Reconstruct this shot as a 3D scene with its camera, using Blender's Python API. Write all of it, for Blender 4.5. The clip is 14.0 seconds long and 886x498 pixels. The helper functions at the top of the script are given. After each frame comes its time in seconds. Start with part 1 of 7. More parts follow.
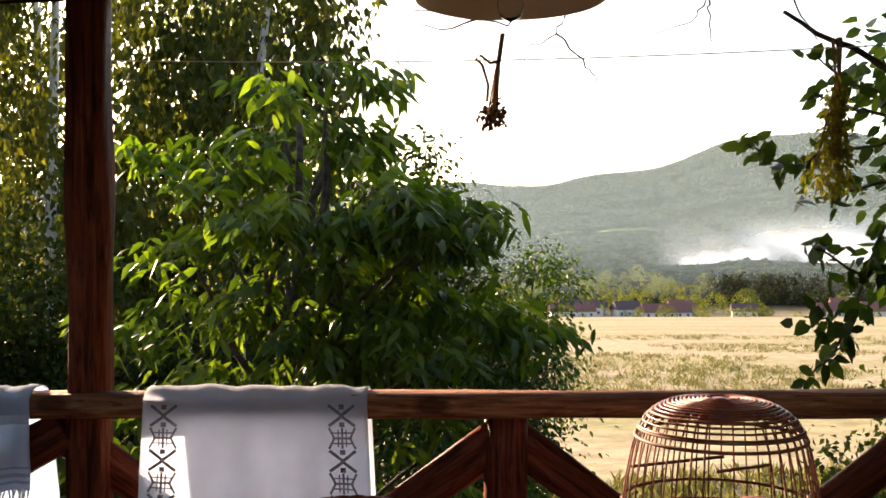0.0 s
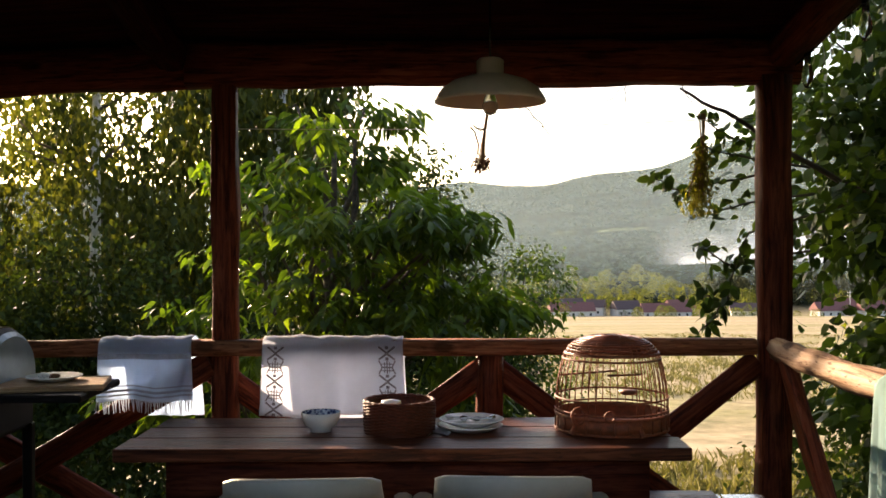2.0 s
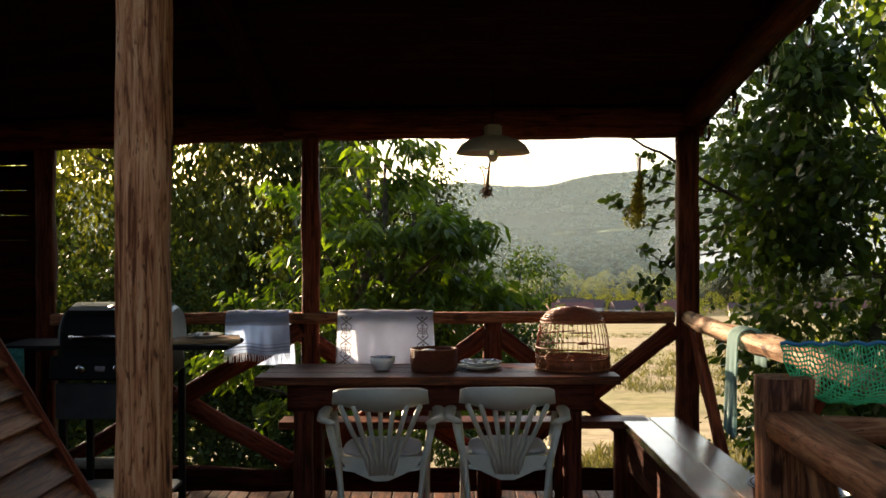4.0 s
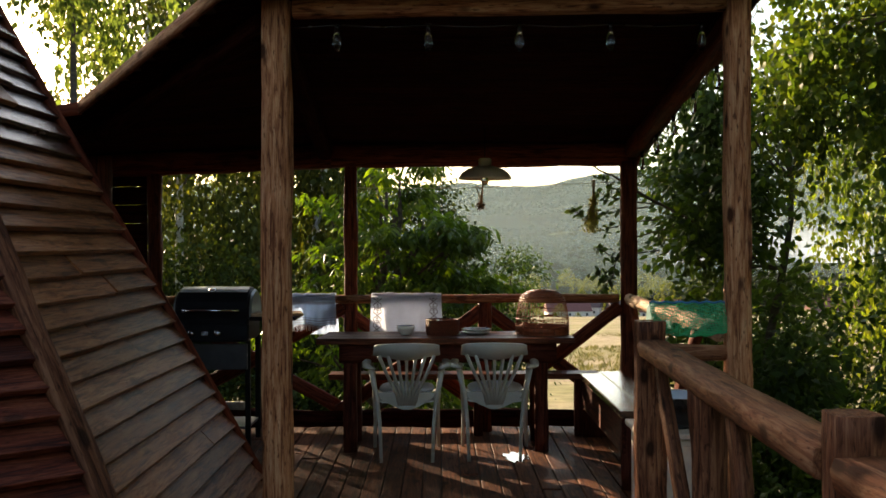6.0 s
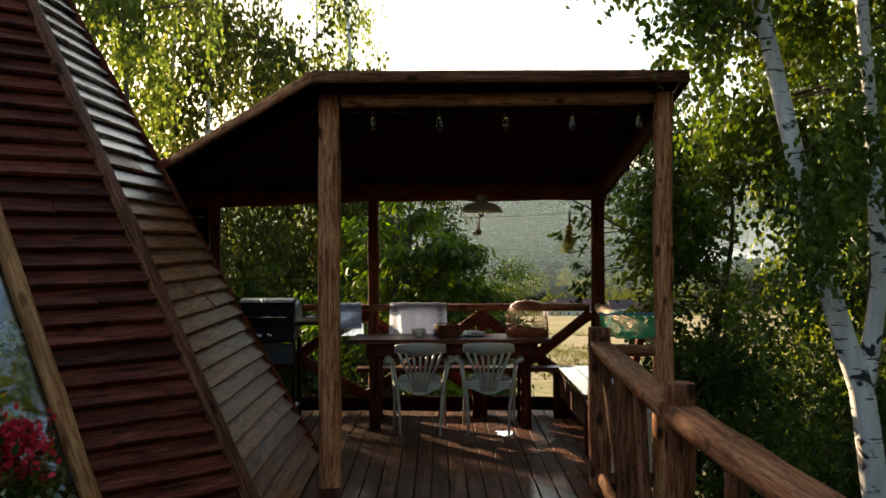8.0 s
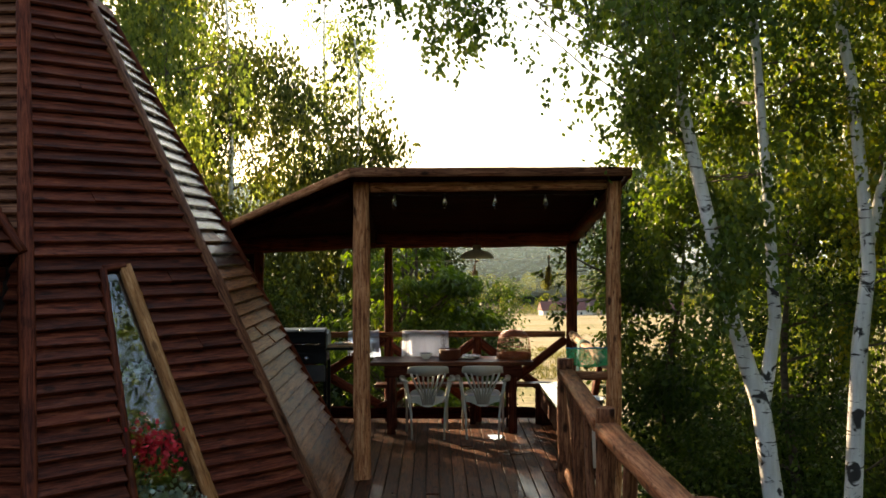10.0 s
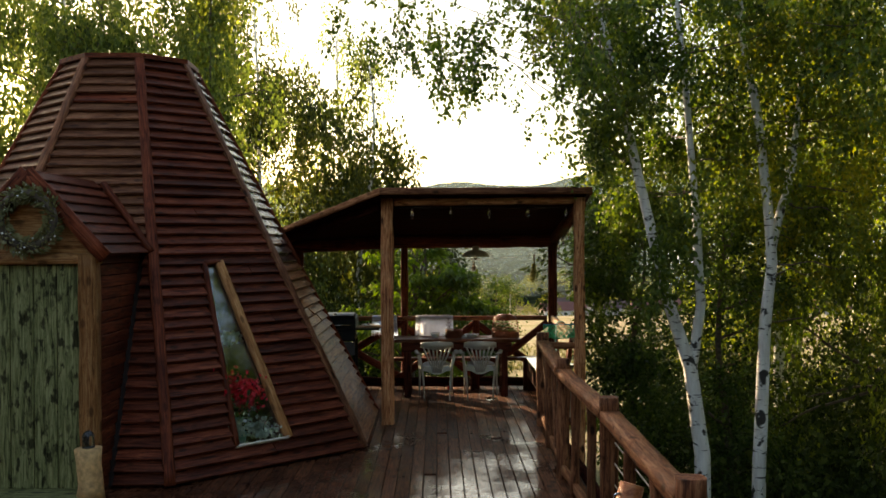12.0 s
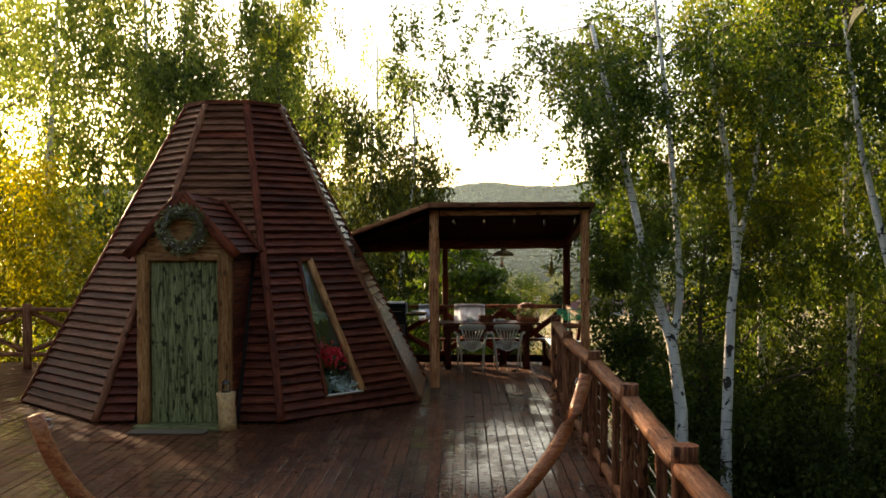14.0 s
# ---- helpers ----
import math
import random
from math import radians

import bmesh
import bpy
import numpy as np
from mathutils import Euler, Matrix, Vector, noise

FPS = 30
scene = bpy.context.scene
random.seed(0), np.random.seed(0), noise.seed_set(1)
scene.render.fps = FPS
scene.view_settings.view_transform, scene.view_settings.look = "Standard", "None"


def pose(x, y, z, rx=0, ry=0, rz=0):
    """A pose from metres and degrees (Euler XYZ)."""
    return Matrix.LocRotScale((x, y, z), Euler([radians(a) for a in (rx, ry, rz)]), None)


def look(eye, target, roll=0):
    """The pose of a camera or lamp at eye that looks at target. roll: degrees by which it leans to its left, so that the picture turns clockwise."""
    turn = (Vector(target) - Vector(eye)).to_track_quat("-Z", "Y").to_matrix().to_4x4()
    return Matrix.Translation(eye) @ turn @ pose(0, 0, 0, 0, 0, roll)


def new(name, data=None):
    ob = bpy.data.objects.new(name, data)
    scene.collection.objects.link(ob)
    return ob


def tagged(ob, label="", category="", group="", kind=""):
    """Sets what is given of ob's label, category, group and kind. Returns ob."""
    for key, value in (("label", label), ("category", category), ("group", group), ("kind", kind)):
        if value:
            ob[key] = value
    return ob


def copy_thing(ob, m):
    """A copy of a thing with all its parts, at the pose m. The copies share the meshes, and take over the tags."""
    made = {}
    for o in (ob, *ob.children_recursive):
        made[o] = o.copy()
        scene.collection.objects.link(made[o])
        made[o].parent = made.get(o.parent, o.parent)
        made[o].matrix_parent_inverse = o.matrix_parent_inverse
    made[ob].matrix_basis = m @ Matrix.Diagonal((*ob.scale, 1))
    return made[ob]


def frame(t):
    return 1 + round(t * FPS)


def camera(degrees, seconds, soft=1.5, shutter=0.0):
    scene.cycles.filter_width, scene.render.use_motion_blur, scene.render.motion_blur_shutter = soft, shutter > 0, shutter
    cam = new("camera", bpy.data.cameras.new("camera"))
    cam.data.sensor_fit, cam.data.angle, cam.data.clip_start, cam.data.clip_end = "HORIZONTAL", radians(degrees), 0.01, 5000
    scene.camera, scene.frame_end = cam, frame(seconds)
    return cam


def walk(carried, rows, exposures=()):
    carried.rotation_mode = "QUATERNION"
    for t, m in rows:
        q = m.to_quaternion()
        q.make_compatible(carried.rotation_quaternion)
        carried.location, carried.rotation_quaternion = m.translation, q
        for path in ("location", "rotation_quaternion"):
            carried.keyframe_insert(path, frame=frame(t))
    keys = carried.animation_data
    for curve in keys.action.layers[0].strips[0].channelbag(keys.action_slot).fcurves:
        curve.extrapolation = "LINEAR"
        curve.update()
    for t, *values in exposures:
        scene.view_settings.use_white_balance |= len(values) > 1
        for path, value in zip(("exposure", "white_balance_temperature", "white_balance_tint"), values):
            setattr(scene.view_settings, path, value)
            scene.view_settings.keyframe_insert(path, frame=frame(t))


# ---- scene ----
cam = camera(47.6, 14.0, soft=1.6)
METRES, EYE, TILT, LEAN, TURN = 15.0, 1.385, 1.6, 0.0, 0.0
ROWS = [
    (0.0, 0.0, 0.0, 0.0, -0.0, -2.02, 0.09),
    (0.5, 0.0007, -0.0188, 0.0004, 0.04, -2.0, 0.1),
    (1.0, 0.0016, -0.0419, 0.0012, 0.04, -1.98, 0.08),
    (1.5, 0.0011, -0.0658, 0.0021, 0.01, -2.01, 0.16),
    (2.0, -0.0018, -0.0934, 0.0033, -0.02, -2.02, 0.16),
    (4.5, -0.01, -0.2433, 0.0089, -0.08, -1.99, 0.16),
    (5.0, -0.0117, -0.2781, 0.0099, -0.16, -1.97, 0.21),
    (5.5, -0.0121, -0.3098, 0.0106, -0.17, -1.97, 0.18),
    (6.0, -0.0125, -0.3419, 0.0119, -0.19, -1.99, 0.19),
    (6.5, -0.0139, -0.3715, 0.013, -0.22, -1.98, 0.2),
    (7.0, -0.0146, -0.403, 0.0145, -0.2, -2.0, 0.16),
    (7.5, -0.0153, -0.4314, 0.0187, -0.2, -2.0, 0.19),
    (8.0, -0.0163, -0.4618, 0.0279, -0.23, -2.04, 0.16),
    (10.5, -0.0228, -0.6446, 0.0653, -0.48, -2.09, 0.2),
    (11.0, -0.0237, -0.6903, 0.0666, -0.48, -2.09, 0.2),
    (11.5, -0.0249, -0.734, 0.0674, -0.48, -2.07, 0.21),
    (12.0, -0.0269, -0.7826, 0.0684, -0.38, -2.05, 0.23),
    (12.5, -0.029, -0.8293, 0.0701, -0.15, -2.05, 0.25),
    (13.0, -0.0313, -0.8832, 0.0722, 0.29, -2.04, 0.26),
    (13.5, -0.0334, -0.9357, 0.074, 0.71, -2.03, 0.27),
    (14.0, -0.0352, -0.993, 0.0766, 1.2, -2.03, 0.25),
]
EXPOSURES = [(0.0, 2.08, 7300, 20), (2.0, 1.98, 7400, 20), (4.5, 1.76, 7600, 16), (5.5, 1.72, 7600, 14), (8.0, 1.53, 7800, 10), (10.5, 2.0, 8500, 13), (11.0, 1.80, 8600, 12), (11.5, 1.70, 8600, 12), (14.0, 1.58, 8600, 15)]
walk(cam, [(t, pose(0, 0, EYE, TILT, LEAN, TURN) @ pose(METRES * x, METRES * y, METRES * z, 90 + pitch, roll, yaw)) for t, x, y, z, yaw, pitch, roll in ROWS], EXPOSURES)

# ---- light: low morning sun ahead on the far side of the trees, hazy bright sky ----
SUN_AZ, SUN_EL = 37.0, 15.5          # degrees to the left of +y, above the horizon
world = bpy.data.worlds.new("sky")
scene.world = world
world.use_nodes = True
wn = world.node_tree
sky = wn.nodes.new("ShaderNodeTexSky")
sky.sky_type = "NISHITA"
sky.sun_disc = False
sky.sun_elevation = radians(SUN_EL)
sky.sun_rotation = radians(-SUN_AZ)
sky.air_density, sky.dust_density, sky.ozone_density = 1.0, 1.8, 1.0
bg = wn.nodes["Background"]
bg.inputs[1].default_value = 0.15
wn.links.new(sky.outputs[0], bg.inputs[0])
sun_data = bpy.data.lights.new("sun", "SUN")
sun_data.energy, sun_data.angle, sun_data.color = 5.0, radians(0.6), (1.0, 0.82, 0.6)
sun = new("sun", sun_data)
a, e = radians(SUN_AZ), radians(SUN_EL)
sun_way = Vector((-math.sin(a) * math.cos(e), math.cos(a) * math.cos(e), math.sin(e)))
sun.matrix_basis = look(sun_way * 60, (0, 0, 0))
scene.view_settings.exposure = 0.0


# ---- materials ----
def node_mat(name):
    m = bpy.data.materials.new(name)
    m.use_nodes = True
    nt = m.node_tree
    return m, nt, nt.nodes["Principled BSDF"]


def ramp(nt, fac, stops):
    r = nt.nodes.new("ShaderNodeValToRGB")
    el = r.color_ramp.elements
    while len(el) < len(stops):
        el.new(0.5)
    for q, (p, c) in zip(el, stops):
        q.position, q.color = p, (*c, 1)
    nt.links.new(fac, r.inputs[0])
    return r.outputs[0]


def coords(nt, scale, random_shift=True, kind="Object"):
    tc = nt.nodes.new("ShaderNodeTexCoord")
    mp = nt.nodes.new("ShaderNodeMapping")
    mp.inputs["Scale"].default_value = scale
    nt.links.new(tc.outputs[kind], mp.inputs[0])
    if random_shift:
        oi = nt.nodes.new("ShaderNodeObjectInfo")
        mu = nt.nodes.new("ShaderNodeVectorMath")
        mu.operation = "SCALE"
        mu.inputs[0].default_value = (37, 23, 51)
        nt.links.new(oi.outputs["Random"], mu.inputs["Scale"])
        nt.links.new(mu.outputs[0], mp.inputs["Location"])
    return mp.outputs[0]


def noise_tex(nt, vec, scale, detail=5, rough=0.6, distort=0.0):
    n = nt.nodes.new("ShaderNodeTexNoise")
    n.inputs["Scale"].default_value, n.inputs["Detail"].default_value = scale, detail
    n.inputs["Roughness"].default_value, n.inputs["Distortion"].default_value = rough, distort
    nt.links.new(vec, n.inputs["Vector"])
    return n.outputs["Fac"]


def mixc(nt, fac, a, b, mode="MIX"):
    m = nt.nodes.new("ShaderNodeMix")
    m.data_type, m.blend_type = "RGBA", mode
    for slot, v in ((0, fac), (6, a), (7, b)):
        if isinstance(v, (int, float)):
            m.inputs[slot].default_value = v
        elif isinstance(v, tuple):
            m.inputs[slot].default_value = (*v, 1)
        else:
            nt.links.new(v, m.inputs[slot])
    return m.outputs[2]


def bump(nt, bsdf, height, strength, dist):
    b = nt.nodes.new("ShaderNodeBump")
    b.inputs["Strength"].default_value, b.inputs["Distance"].default_value = strength, dist
    nt.links.new(height, b.inputs["Height"])
    nt.links.new(b.outputs[0], bsdf.inputs["Normal"])


def math_node(nt, op, a, b):
    m = nt.nodes.new("ShaderNodeMath")
    m.operation = op
    for k, v in ((0, a), (1, b)):
        if isinstance(v, (int, float)):
            m.inputs[k].default_value = v
        else:
            nt.links.new(v, m.inputs[k])
    return m.outputs[0]


def wood(name, dark, mid, light, rough=(0.45, 0.75), grain=1.0, knots=0.5, vary=0.35, relief=0.5, coat=0.0, spec=0.1, blotch=0.42, blot_scale=2.6, blot_mix=0.55, blot_edge=(0.38, 0.6)):
    """Wood with its grain along the local x axis of each piece."""
    m, nt, b = node_mat(name)
    v = coords(nt, (2.4 * grain, 34 * grain, 34 * grain))
    g = noise_tex(nt, v, 1.5, 8, 0.68, 0.8)
    v2 = coords(nt, (1.0, 2.2, 2.2))
    blot = noise_tex(nt, v2, blot_scale, 4, 0.6)
    v3 = coords(nt, (4.0, 8.0, 8.0))
    vo = nt.nodes.new("ShaderNodeTexVoronoi")
    vo.inputs["Scale"].default_value = 1.1
    nt.links.new(v3, vo.inputs["Vector"])
    knot = ramp(nt, vo.outputs["Distance"], [(0.13, (1, 1, 1)), (0.24, (0, 0, 0))])
    fleck = ramp(nt, noise_tex(nt, coords(nt, (13, 55, 55)), 1.6, 3, 0.5), [(0.60, (0, 0, 0)), (0.67, (1, 1, 1))])
    col = ramp(nt, g, [(0.38, dark), (0.5, mid), (0.62, light)])
    col = mixc(nt, math_node(nt, "MULTIPLY", knot, knots), col, tuple(c * 0.4 for c in dark))
    col = mixc(nt, math_node(nt, "MULTIPLY", fleck, knots * 0.8), col, tuple(c * 0.6 for c in dark))
    col = mixc(nt, blot_mix, col, ramp(nt, blot, [(blot_edge[0], (blotch, blotch * 0.92, blotch * 0.86)), (blot_edge[1], (1.0, 1.0, 1.0))]), "MULTIPLY")
    oi = nt.nodes.new("ShaderNodeObjectInfo")
    tone = ramp(nt, oi.outputs["Random"], [(0.0, (1 - vary,) * 3), (1.0, (1, 1, 1))])
    col = mixc(nt, 1.0, col, tone, "MULTIPLY")
    nt.links.new(col, b.inputs["Base Color"])
    r = nt.nodes.new("ShaderNodeMapRange")
    r.inputs[3].default_value, r.inputs[4].default_value = rough
    nt.links.new(blot, r.inputs[0])
    nt.links.new(r.outputs[0], b.inputs["Roughness"])
    b.inputs["Coat Weight"].default_value = coat
    b.inputs["Specular IOR Level"].default_value = spec
    b.inputs["Coat Roughness"].default_value = 0.25
    bump(nt, b, g, relief, 0.006)
    return m


def plain(name, colour, rough=0.5, metal=0.0, var=0.15, scale=14.0, relief=0.1):
    m, nt, b = node_mat(name)
    v = coords(nt, (1, 1, 1))
    n = noise_tex(nt, v, scale, 5)
    big = noise_tex(nt, v, scale * 0.18, 4)
    c0 = tuple(max(0, c * (1 - var)) for c in colour)
    c1 = tuple(min(1, c * (1 + var)) for c in colour)
    col = ramp(nt, n, [(0.3, c0), (0.7, c1)])
    col = mixc(nt, 0.5, col, ramp(nt, big, [(0.3, (1 - var,) * 3), (0.7, (1, 1, 1))]), "MULTIPLY")
    nt.links.new(col, b.inputs["Base Color"])
    r = nt.nodes.new("ShaderNodeMapRange")
    r.inputs[3].default_value, r.inputs[4].default_value = max(0.02, rough - 0.1), min(1, rough + 0.12)
    nt.links.new(big, r.inputs[0])
    nt.links.new(r.outputs[0], b.inputs["Roughness"])
    b.inputs["Metallic"].default_value = metal
    bump(nt, b, n, relief, 0.004)
    return m


def leaf_mat(name, dark, mid, light, translucent=0.45, gloss=0.45, glow=(1.55, 1.6, 0.5), shine=0.2):
    m, nt, b = node_mat(name)
    g = nt.nodes.new("ShaderNodeNewGeometry")
    v = coords(nt, (1, 1, 1), False)
    big = ramp(nt, noise_tex(nt, v, 1.3, 3), [(0.35, (0, 0, 0)), (0.65, (1, 1, 1))])
    f = math_node(nt, "ADD", math_node(nt, "MULTIPLY", g.outputs["Random Per Island"], 0.45), math_node(nt, "MULTIPLY", big, 0.55))
    col = ramp(nt, f, [(0.1, dark), (0.5, mid), (0.95, light)])
    nt.links.new(col, b.inputs["Base Color"])
    b.inputs["Roughness"].default_value = gloss
    b.inputs["Specular IOR Level"].default_value = shine
    t = nt.nodes.new("ShaderNodeBsdfTranslucent")
    warm = mixc(nt, 1.0, col, glow, "MULTIPLY")
    nt.links.new(warm, t.inputs[0])
    mx = nt.nodes.new("ShaderNodeMixShader")
    mx.inputs[0].default_value = translucent
    nt.links.new(b.outputs[0], mx.inputs[1])
    nt.links.new(t.outputs[0], mx.inputs[2])
    nt.links.new(mx.outputs[0], nt.nodes["Material Output"].inputs[0])
    return m


def bark_mat(name, white):
    m, nt, b = node_mat(name)
    v = coords(nt, (1, 1, 1))
    if white:
        vs = coords(nt, (1.0, 6.0, 6.0))
        vb = coords(nt, (26.0, 5.0, 5.0))
        lent = noise_tex(nt, vb, 1.0, 4, 0.6, 0.4)
        patch = noise_tex(nt, coords(nt, (5.0, 5.0, 5.0)), 1.2, 3, 0.6, 0.8)
        col = ramp(nt, noise_tex(nt, vs, 3, 4), [(0.3, (0.55, 0.52, 0.49)), (0.7, (0.84, 0.83, 0.81))])
        col = mixc(nt, ramp(nt, lent, [(0.60, (0, 0, 0)), (0.64, (1, 1, 1))]), col, (0.035, 0.03, 0.028))
        col = mixc(nt, ramp(nt, patch, [(0.60, (0, 0, 0)), (0.65, (1, 1, 1))]), col, (0.03, 0.027, 0.025))
        h = lent
    else:
        h = noise_tex(nt, coords(nt, (2.0, 16.0, 16.0)), 1.5, 6)
        col = ramp(nt, h, [(0.3, (0.03, 0.022, 0.016)), (0.7, (0.13, 0.1, 0.075))])
    nt.links.new(col, b.inputs["Base Color"])
    b.inputs["Roughness"].default_value = 0.8
    bump(nt, b, h, 0.6, 0.01)
    return m


M_POST = wood("weathered_post_wood", (0.15, 0.046, 0.019), (0.53, 0.205, 0.088), (0.70, 0.36, 0.18), knots=1.0, relief=0.9, vary=0.05, grain=1.1, blot_mix=0.3)
M_RAIL = wood("rail_wood", (0.15, 0.050, 0.022), (0.33, 0.122, 0.056), (0.48, 0.225, 0.115), knots=0.8, relief=0.9, vary=0.2)
M_NEWEL = wood("reddish_weathered_wood", (0.07, 0.022, 0.011), (0.22, 0.078, 0.038), (0.36, 0.155, 0.078), knots=0.95, relief=1.0, vary=0.3)
M_LOGRAIL = wood("peeled_pale_log", (0.17, 0.08, 0.045), (0.47, 0.31, 0.20), (0.60, 0.45, 0.33), knots=1.0, relief=0.9, vary=0.1, blotch=0.4, grain=0.6)
M_STAIN = wood("red_brown_stained_wood", (0.05, 0.009, 0.004), (0.175, 0.036, 0.016), (0.27, 0.07, 0.032), (0.4, 0.65), knots=0.5, vary=0.35)
M_CLAD = wood("red_brown_cladding", (0.040, 0.007, 0.0035), (0.170, 0.033, 0.015), (0.29, 0.080, 0.038), (0.32, 0.6), knots=0.7, vary=0.55, spec=0.16, relief=0.9)
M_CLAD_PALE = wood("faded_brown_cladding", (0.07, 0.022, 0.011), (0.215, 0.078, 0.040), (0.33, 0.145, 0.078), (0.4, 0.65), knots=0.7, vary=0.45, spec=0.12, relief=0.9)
# Side face tone: weathering, with that side's skylight put into the colour
M_CLAD_WORN_LIT = wood("worn_skylit_cladding", (0.080, 0.026, 0.009), (0.32, 0.114, 0.044), (0.45, 0.20, 0.088), (0.30, 0.5), knots=0.6, vary=0.4, spec=0.10, relief=0.9, blot_mix=0.4)
# Upper side rows: darker and glossier, to place the sky's sheen there
M_CLAD_GLOSS = wood("varnished_sheen_cladding", (0.018, 0.006, 0.004), (0.075, 0.024, 0.014), (0.14, 0.055, 0.032), (0.12, 0.34), knots=0.8, vary=0.5, spec=0.7, relief=0.5)
# Stain lowered to near black: shade under the roof is in the colour
M_DARK = wood("shade_dark_stained_wood", (0.014, 0.0030, 0.0020), (0.038, 0.0075, 0.0048), (0.062, 0.015, 0.0095), (0.75, 0.95), knots=0.4, spec=0.03)
M_DECK = wood("wet_deck_wood", (0.040, 0.012, 0.005), (0.145, 0.049, 0.023), (0.24, 0.098, 0.050), (0.45, 0.75), knots=0.8, vary=0.5, spec=0.08, relief=0.8)


def wet(m):
    """Rain water lying on the boards in patches."""
    nt = m.node_tree
    b = nt.nodes["Principled BSDF"]
    g = nt.nodes.new("ShaderNodeNewGeometry")
    n = noise_tex(nt, g.outputs["Position"], 0.9, 4, 0.65)
    sep = nt.nodes.new("ShaderNodeSeparateXYZ")
    nt.links.new(g.outputs["Position"], sep.inputs[0])
    rain = nt.nodes.new("ShaderNodeMapRange")   # the roof keeps the dining corner dry
    rain.inputs[1].default_value, rain.inputs[2].default_value = 0.2, -1.6
    rain.inputs[3].default_value, rain.inputs[4].default_value = 0.03, 1.0
    nt.links.new(sep.outputs["Y"], rain.inputs[0])
    pools = ramp(nt, n, [(0.40, (0.10, 0.10, 0.10)), (0.56, (1.0, 1.0, 1.0))])
    flecks = ramp(nt, noise_tex(nt, g.outputs["Position"], 13.0, 5, 0.7), [(0.36, (0.45, 0.45, 0.45)), (0.58, (1.0, 1.0, 1.0))])
    soak = math_node(nt, "MULTIPLY", math_node(nt, "MULTIPLY", pools, flecks), rain.outputs[0])
    nt.links.new(soak, b.inputs["Coat Weight"])
    dry = b.inputs["Base Color"].links[0].from_socket
    nt.links.new(mixc(nt, soak, dry, mixc(nt, 1.0, dry, (0.64, 0.54, 0.48), "MULTIPLY")), b.inputs["Base Color"])   # soaked boards are darker
    b.inputs["Coat Roughness"].default_value = 0.12


wet(M_DECK)
M_TABLE = wood("table_wood", (0.036, 0.009, 0.004), (0.145, 0.040, 0.017), (0.25, 0.085, 0.04), (0.32, 0.55), knots=0.6, spec=0.16)
M_DARKRED = wood("dark_red_stained_wood", (0.026, 0.006, 0.004), (0.080, 0.018, 0.010), (0.125, 0.035, 0.020), (0.5, 0.8), knots=0.5, spec=0.08)
M_NEWWOOD = wood("pale_orange_wood", (0.24, 0.09, 0.03), (0.48, 0.21, 0.08), (0.62, 0.33, 0.15), (0.4, 0.6), knots=0.7)
M_GREEN = wood("green_stained_planks", (0.05, 0.055, 0.022), (0.175, 0.185, 0.08), (0.29, 0.29, 0.14), (0.45, 0.7), knots=0.6, blotch=0.10, blot_scale=6.0, blot_mix=0.9, blot_edge=(0.37, 0.44), vary=0.2)
M_BARE = wood("sawn_log_wood", (0.3, 0.17, 0.08), (0.5, 0.33, 0.18), (0.66, 0.48, 0.3), knots=0.2)
# Near black stands for shade in deck gaps and inside the cabin
M_CORE = plain("gap_and_inside_shade", (0.02, 0.012, 0.01), 0.8)
M_WICKER = plain("wicker", (0.22, 0.054, 0.017), 0.6, var=0.4, scale=60)
M_BASKET = plain("dark_red_basket_cane", (0.135, 0.029, 0.011), 0.6, var=0.5, scale=70, relief=0.5)
M_RATTAN = plain("brown_rattan", (0.17, 0.040, 0.014), 0.35, var=0.45, scale=80, relief=0.5)
M_WHITE = plain("white_resin", (0.44, 0.44, 0.37), 0.4, var=0.08)
M_CHINA = plain("white_china", (0.78, 0.80, 0.78), 0.12, var=0.04)
M_BLUE = plain("blue_glaze", (0.06, 0.10, 0.22), 0.15, var=0.5, scale=60)
M_ENAMEL = plain("cream_enamel", (0.72, 0.60, 0.42), 0.3, var=0.08)
M_BLACK = plain("black_enamel", (0.012, 0.012, 0.013), 0.25)
M_GRILL = plain("matt_black_enamel", (0.009, 0.009, 0.010), 0.6)
M_GRILL.node_tree.nodes["Principled BSDF"].inputs["Specular IOR Level"].default_value = 0.15
M_GREY = plain("grey_metal", (0.10, 0.11, 0.12), 0.4, 0.6)
M_STEEL = plain("steel", (0.55, 0.55, 0.55), 0.25, 1.0)
M_ROPE = plain("rope", (0.52, 0.47, 0.38), 0.7)
M_TURQ = plain("green_net_cord", (0.015, 0.42, 0.16), 0.5)
M_BARK = bark_mat("grey_brown_bark", False)
M_BIRCH = bark_mat("white_birch_bark", True)
M_LEAF_CHEST = leaf_mat("chestnut_leaf", (0.028, 0.058, 0.010), (0.075, 0.130, 0.020), (0.17, 0.23, 0.032), 0.48, 0.38, shine=0.3)
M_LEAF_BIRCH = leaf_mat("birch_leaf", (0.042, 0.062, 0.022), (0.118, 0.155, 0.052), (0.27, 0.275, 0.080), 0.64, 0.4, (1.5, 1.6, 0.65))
# Lit and shaded tones of birch leaf: the light is in the colour
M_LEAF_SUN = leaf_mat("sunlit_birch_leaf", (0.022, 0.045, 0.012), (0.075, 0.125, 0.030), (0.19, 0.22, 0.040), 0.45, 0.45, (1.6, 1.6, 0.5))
M_LEAF_SHADE = leaf_mat("shaded_birch_leaf", (0.022, 0.032, 0.010), (0.062, 0.078, 0.020), (0.15, 0.15, 0.032), 0.36, 0.5, (1.6, 1.55, 0.5), 0.12)
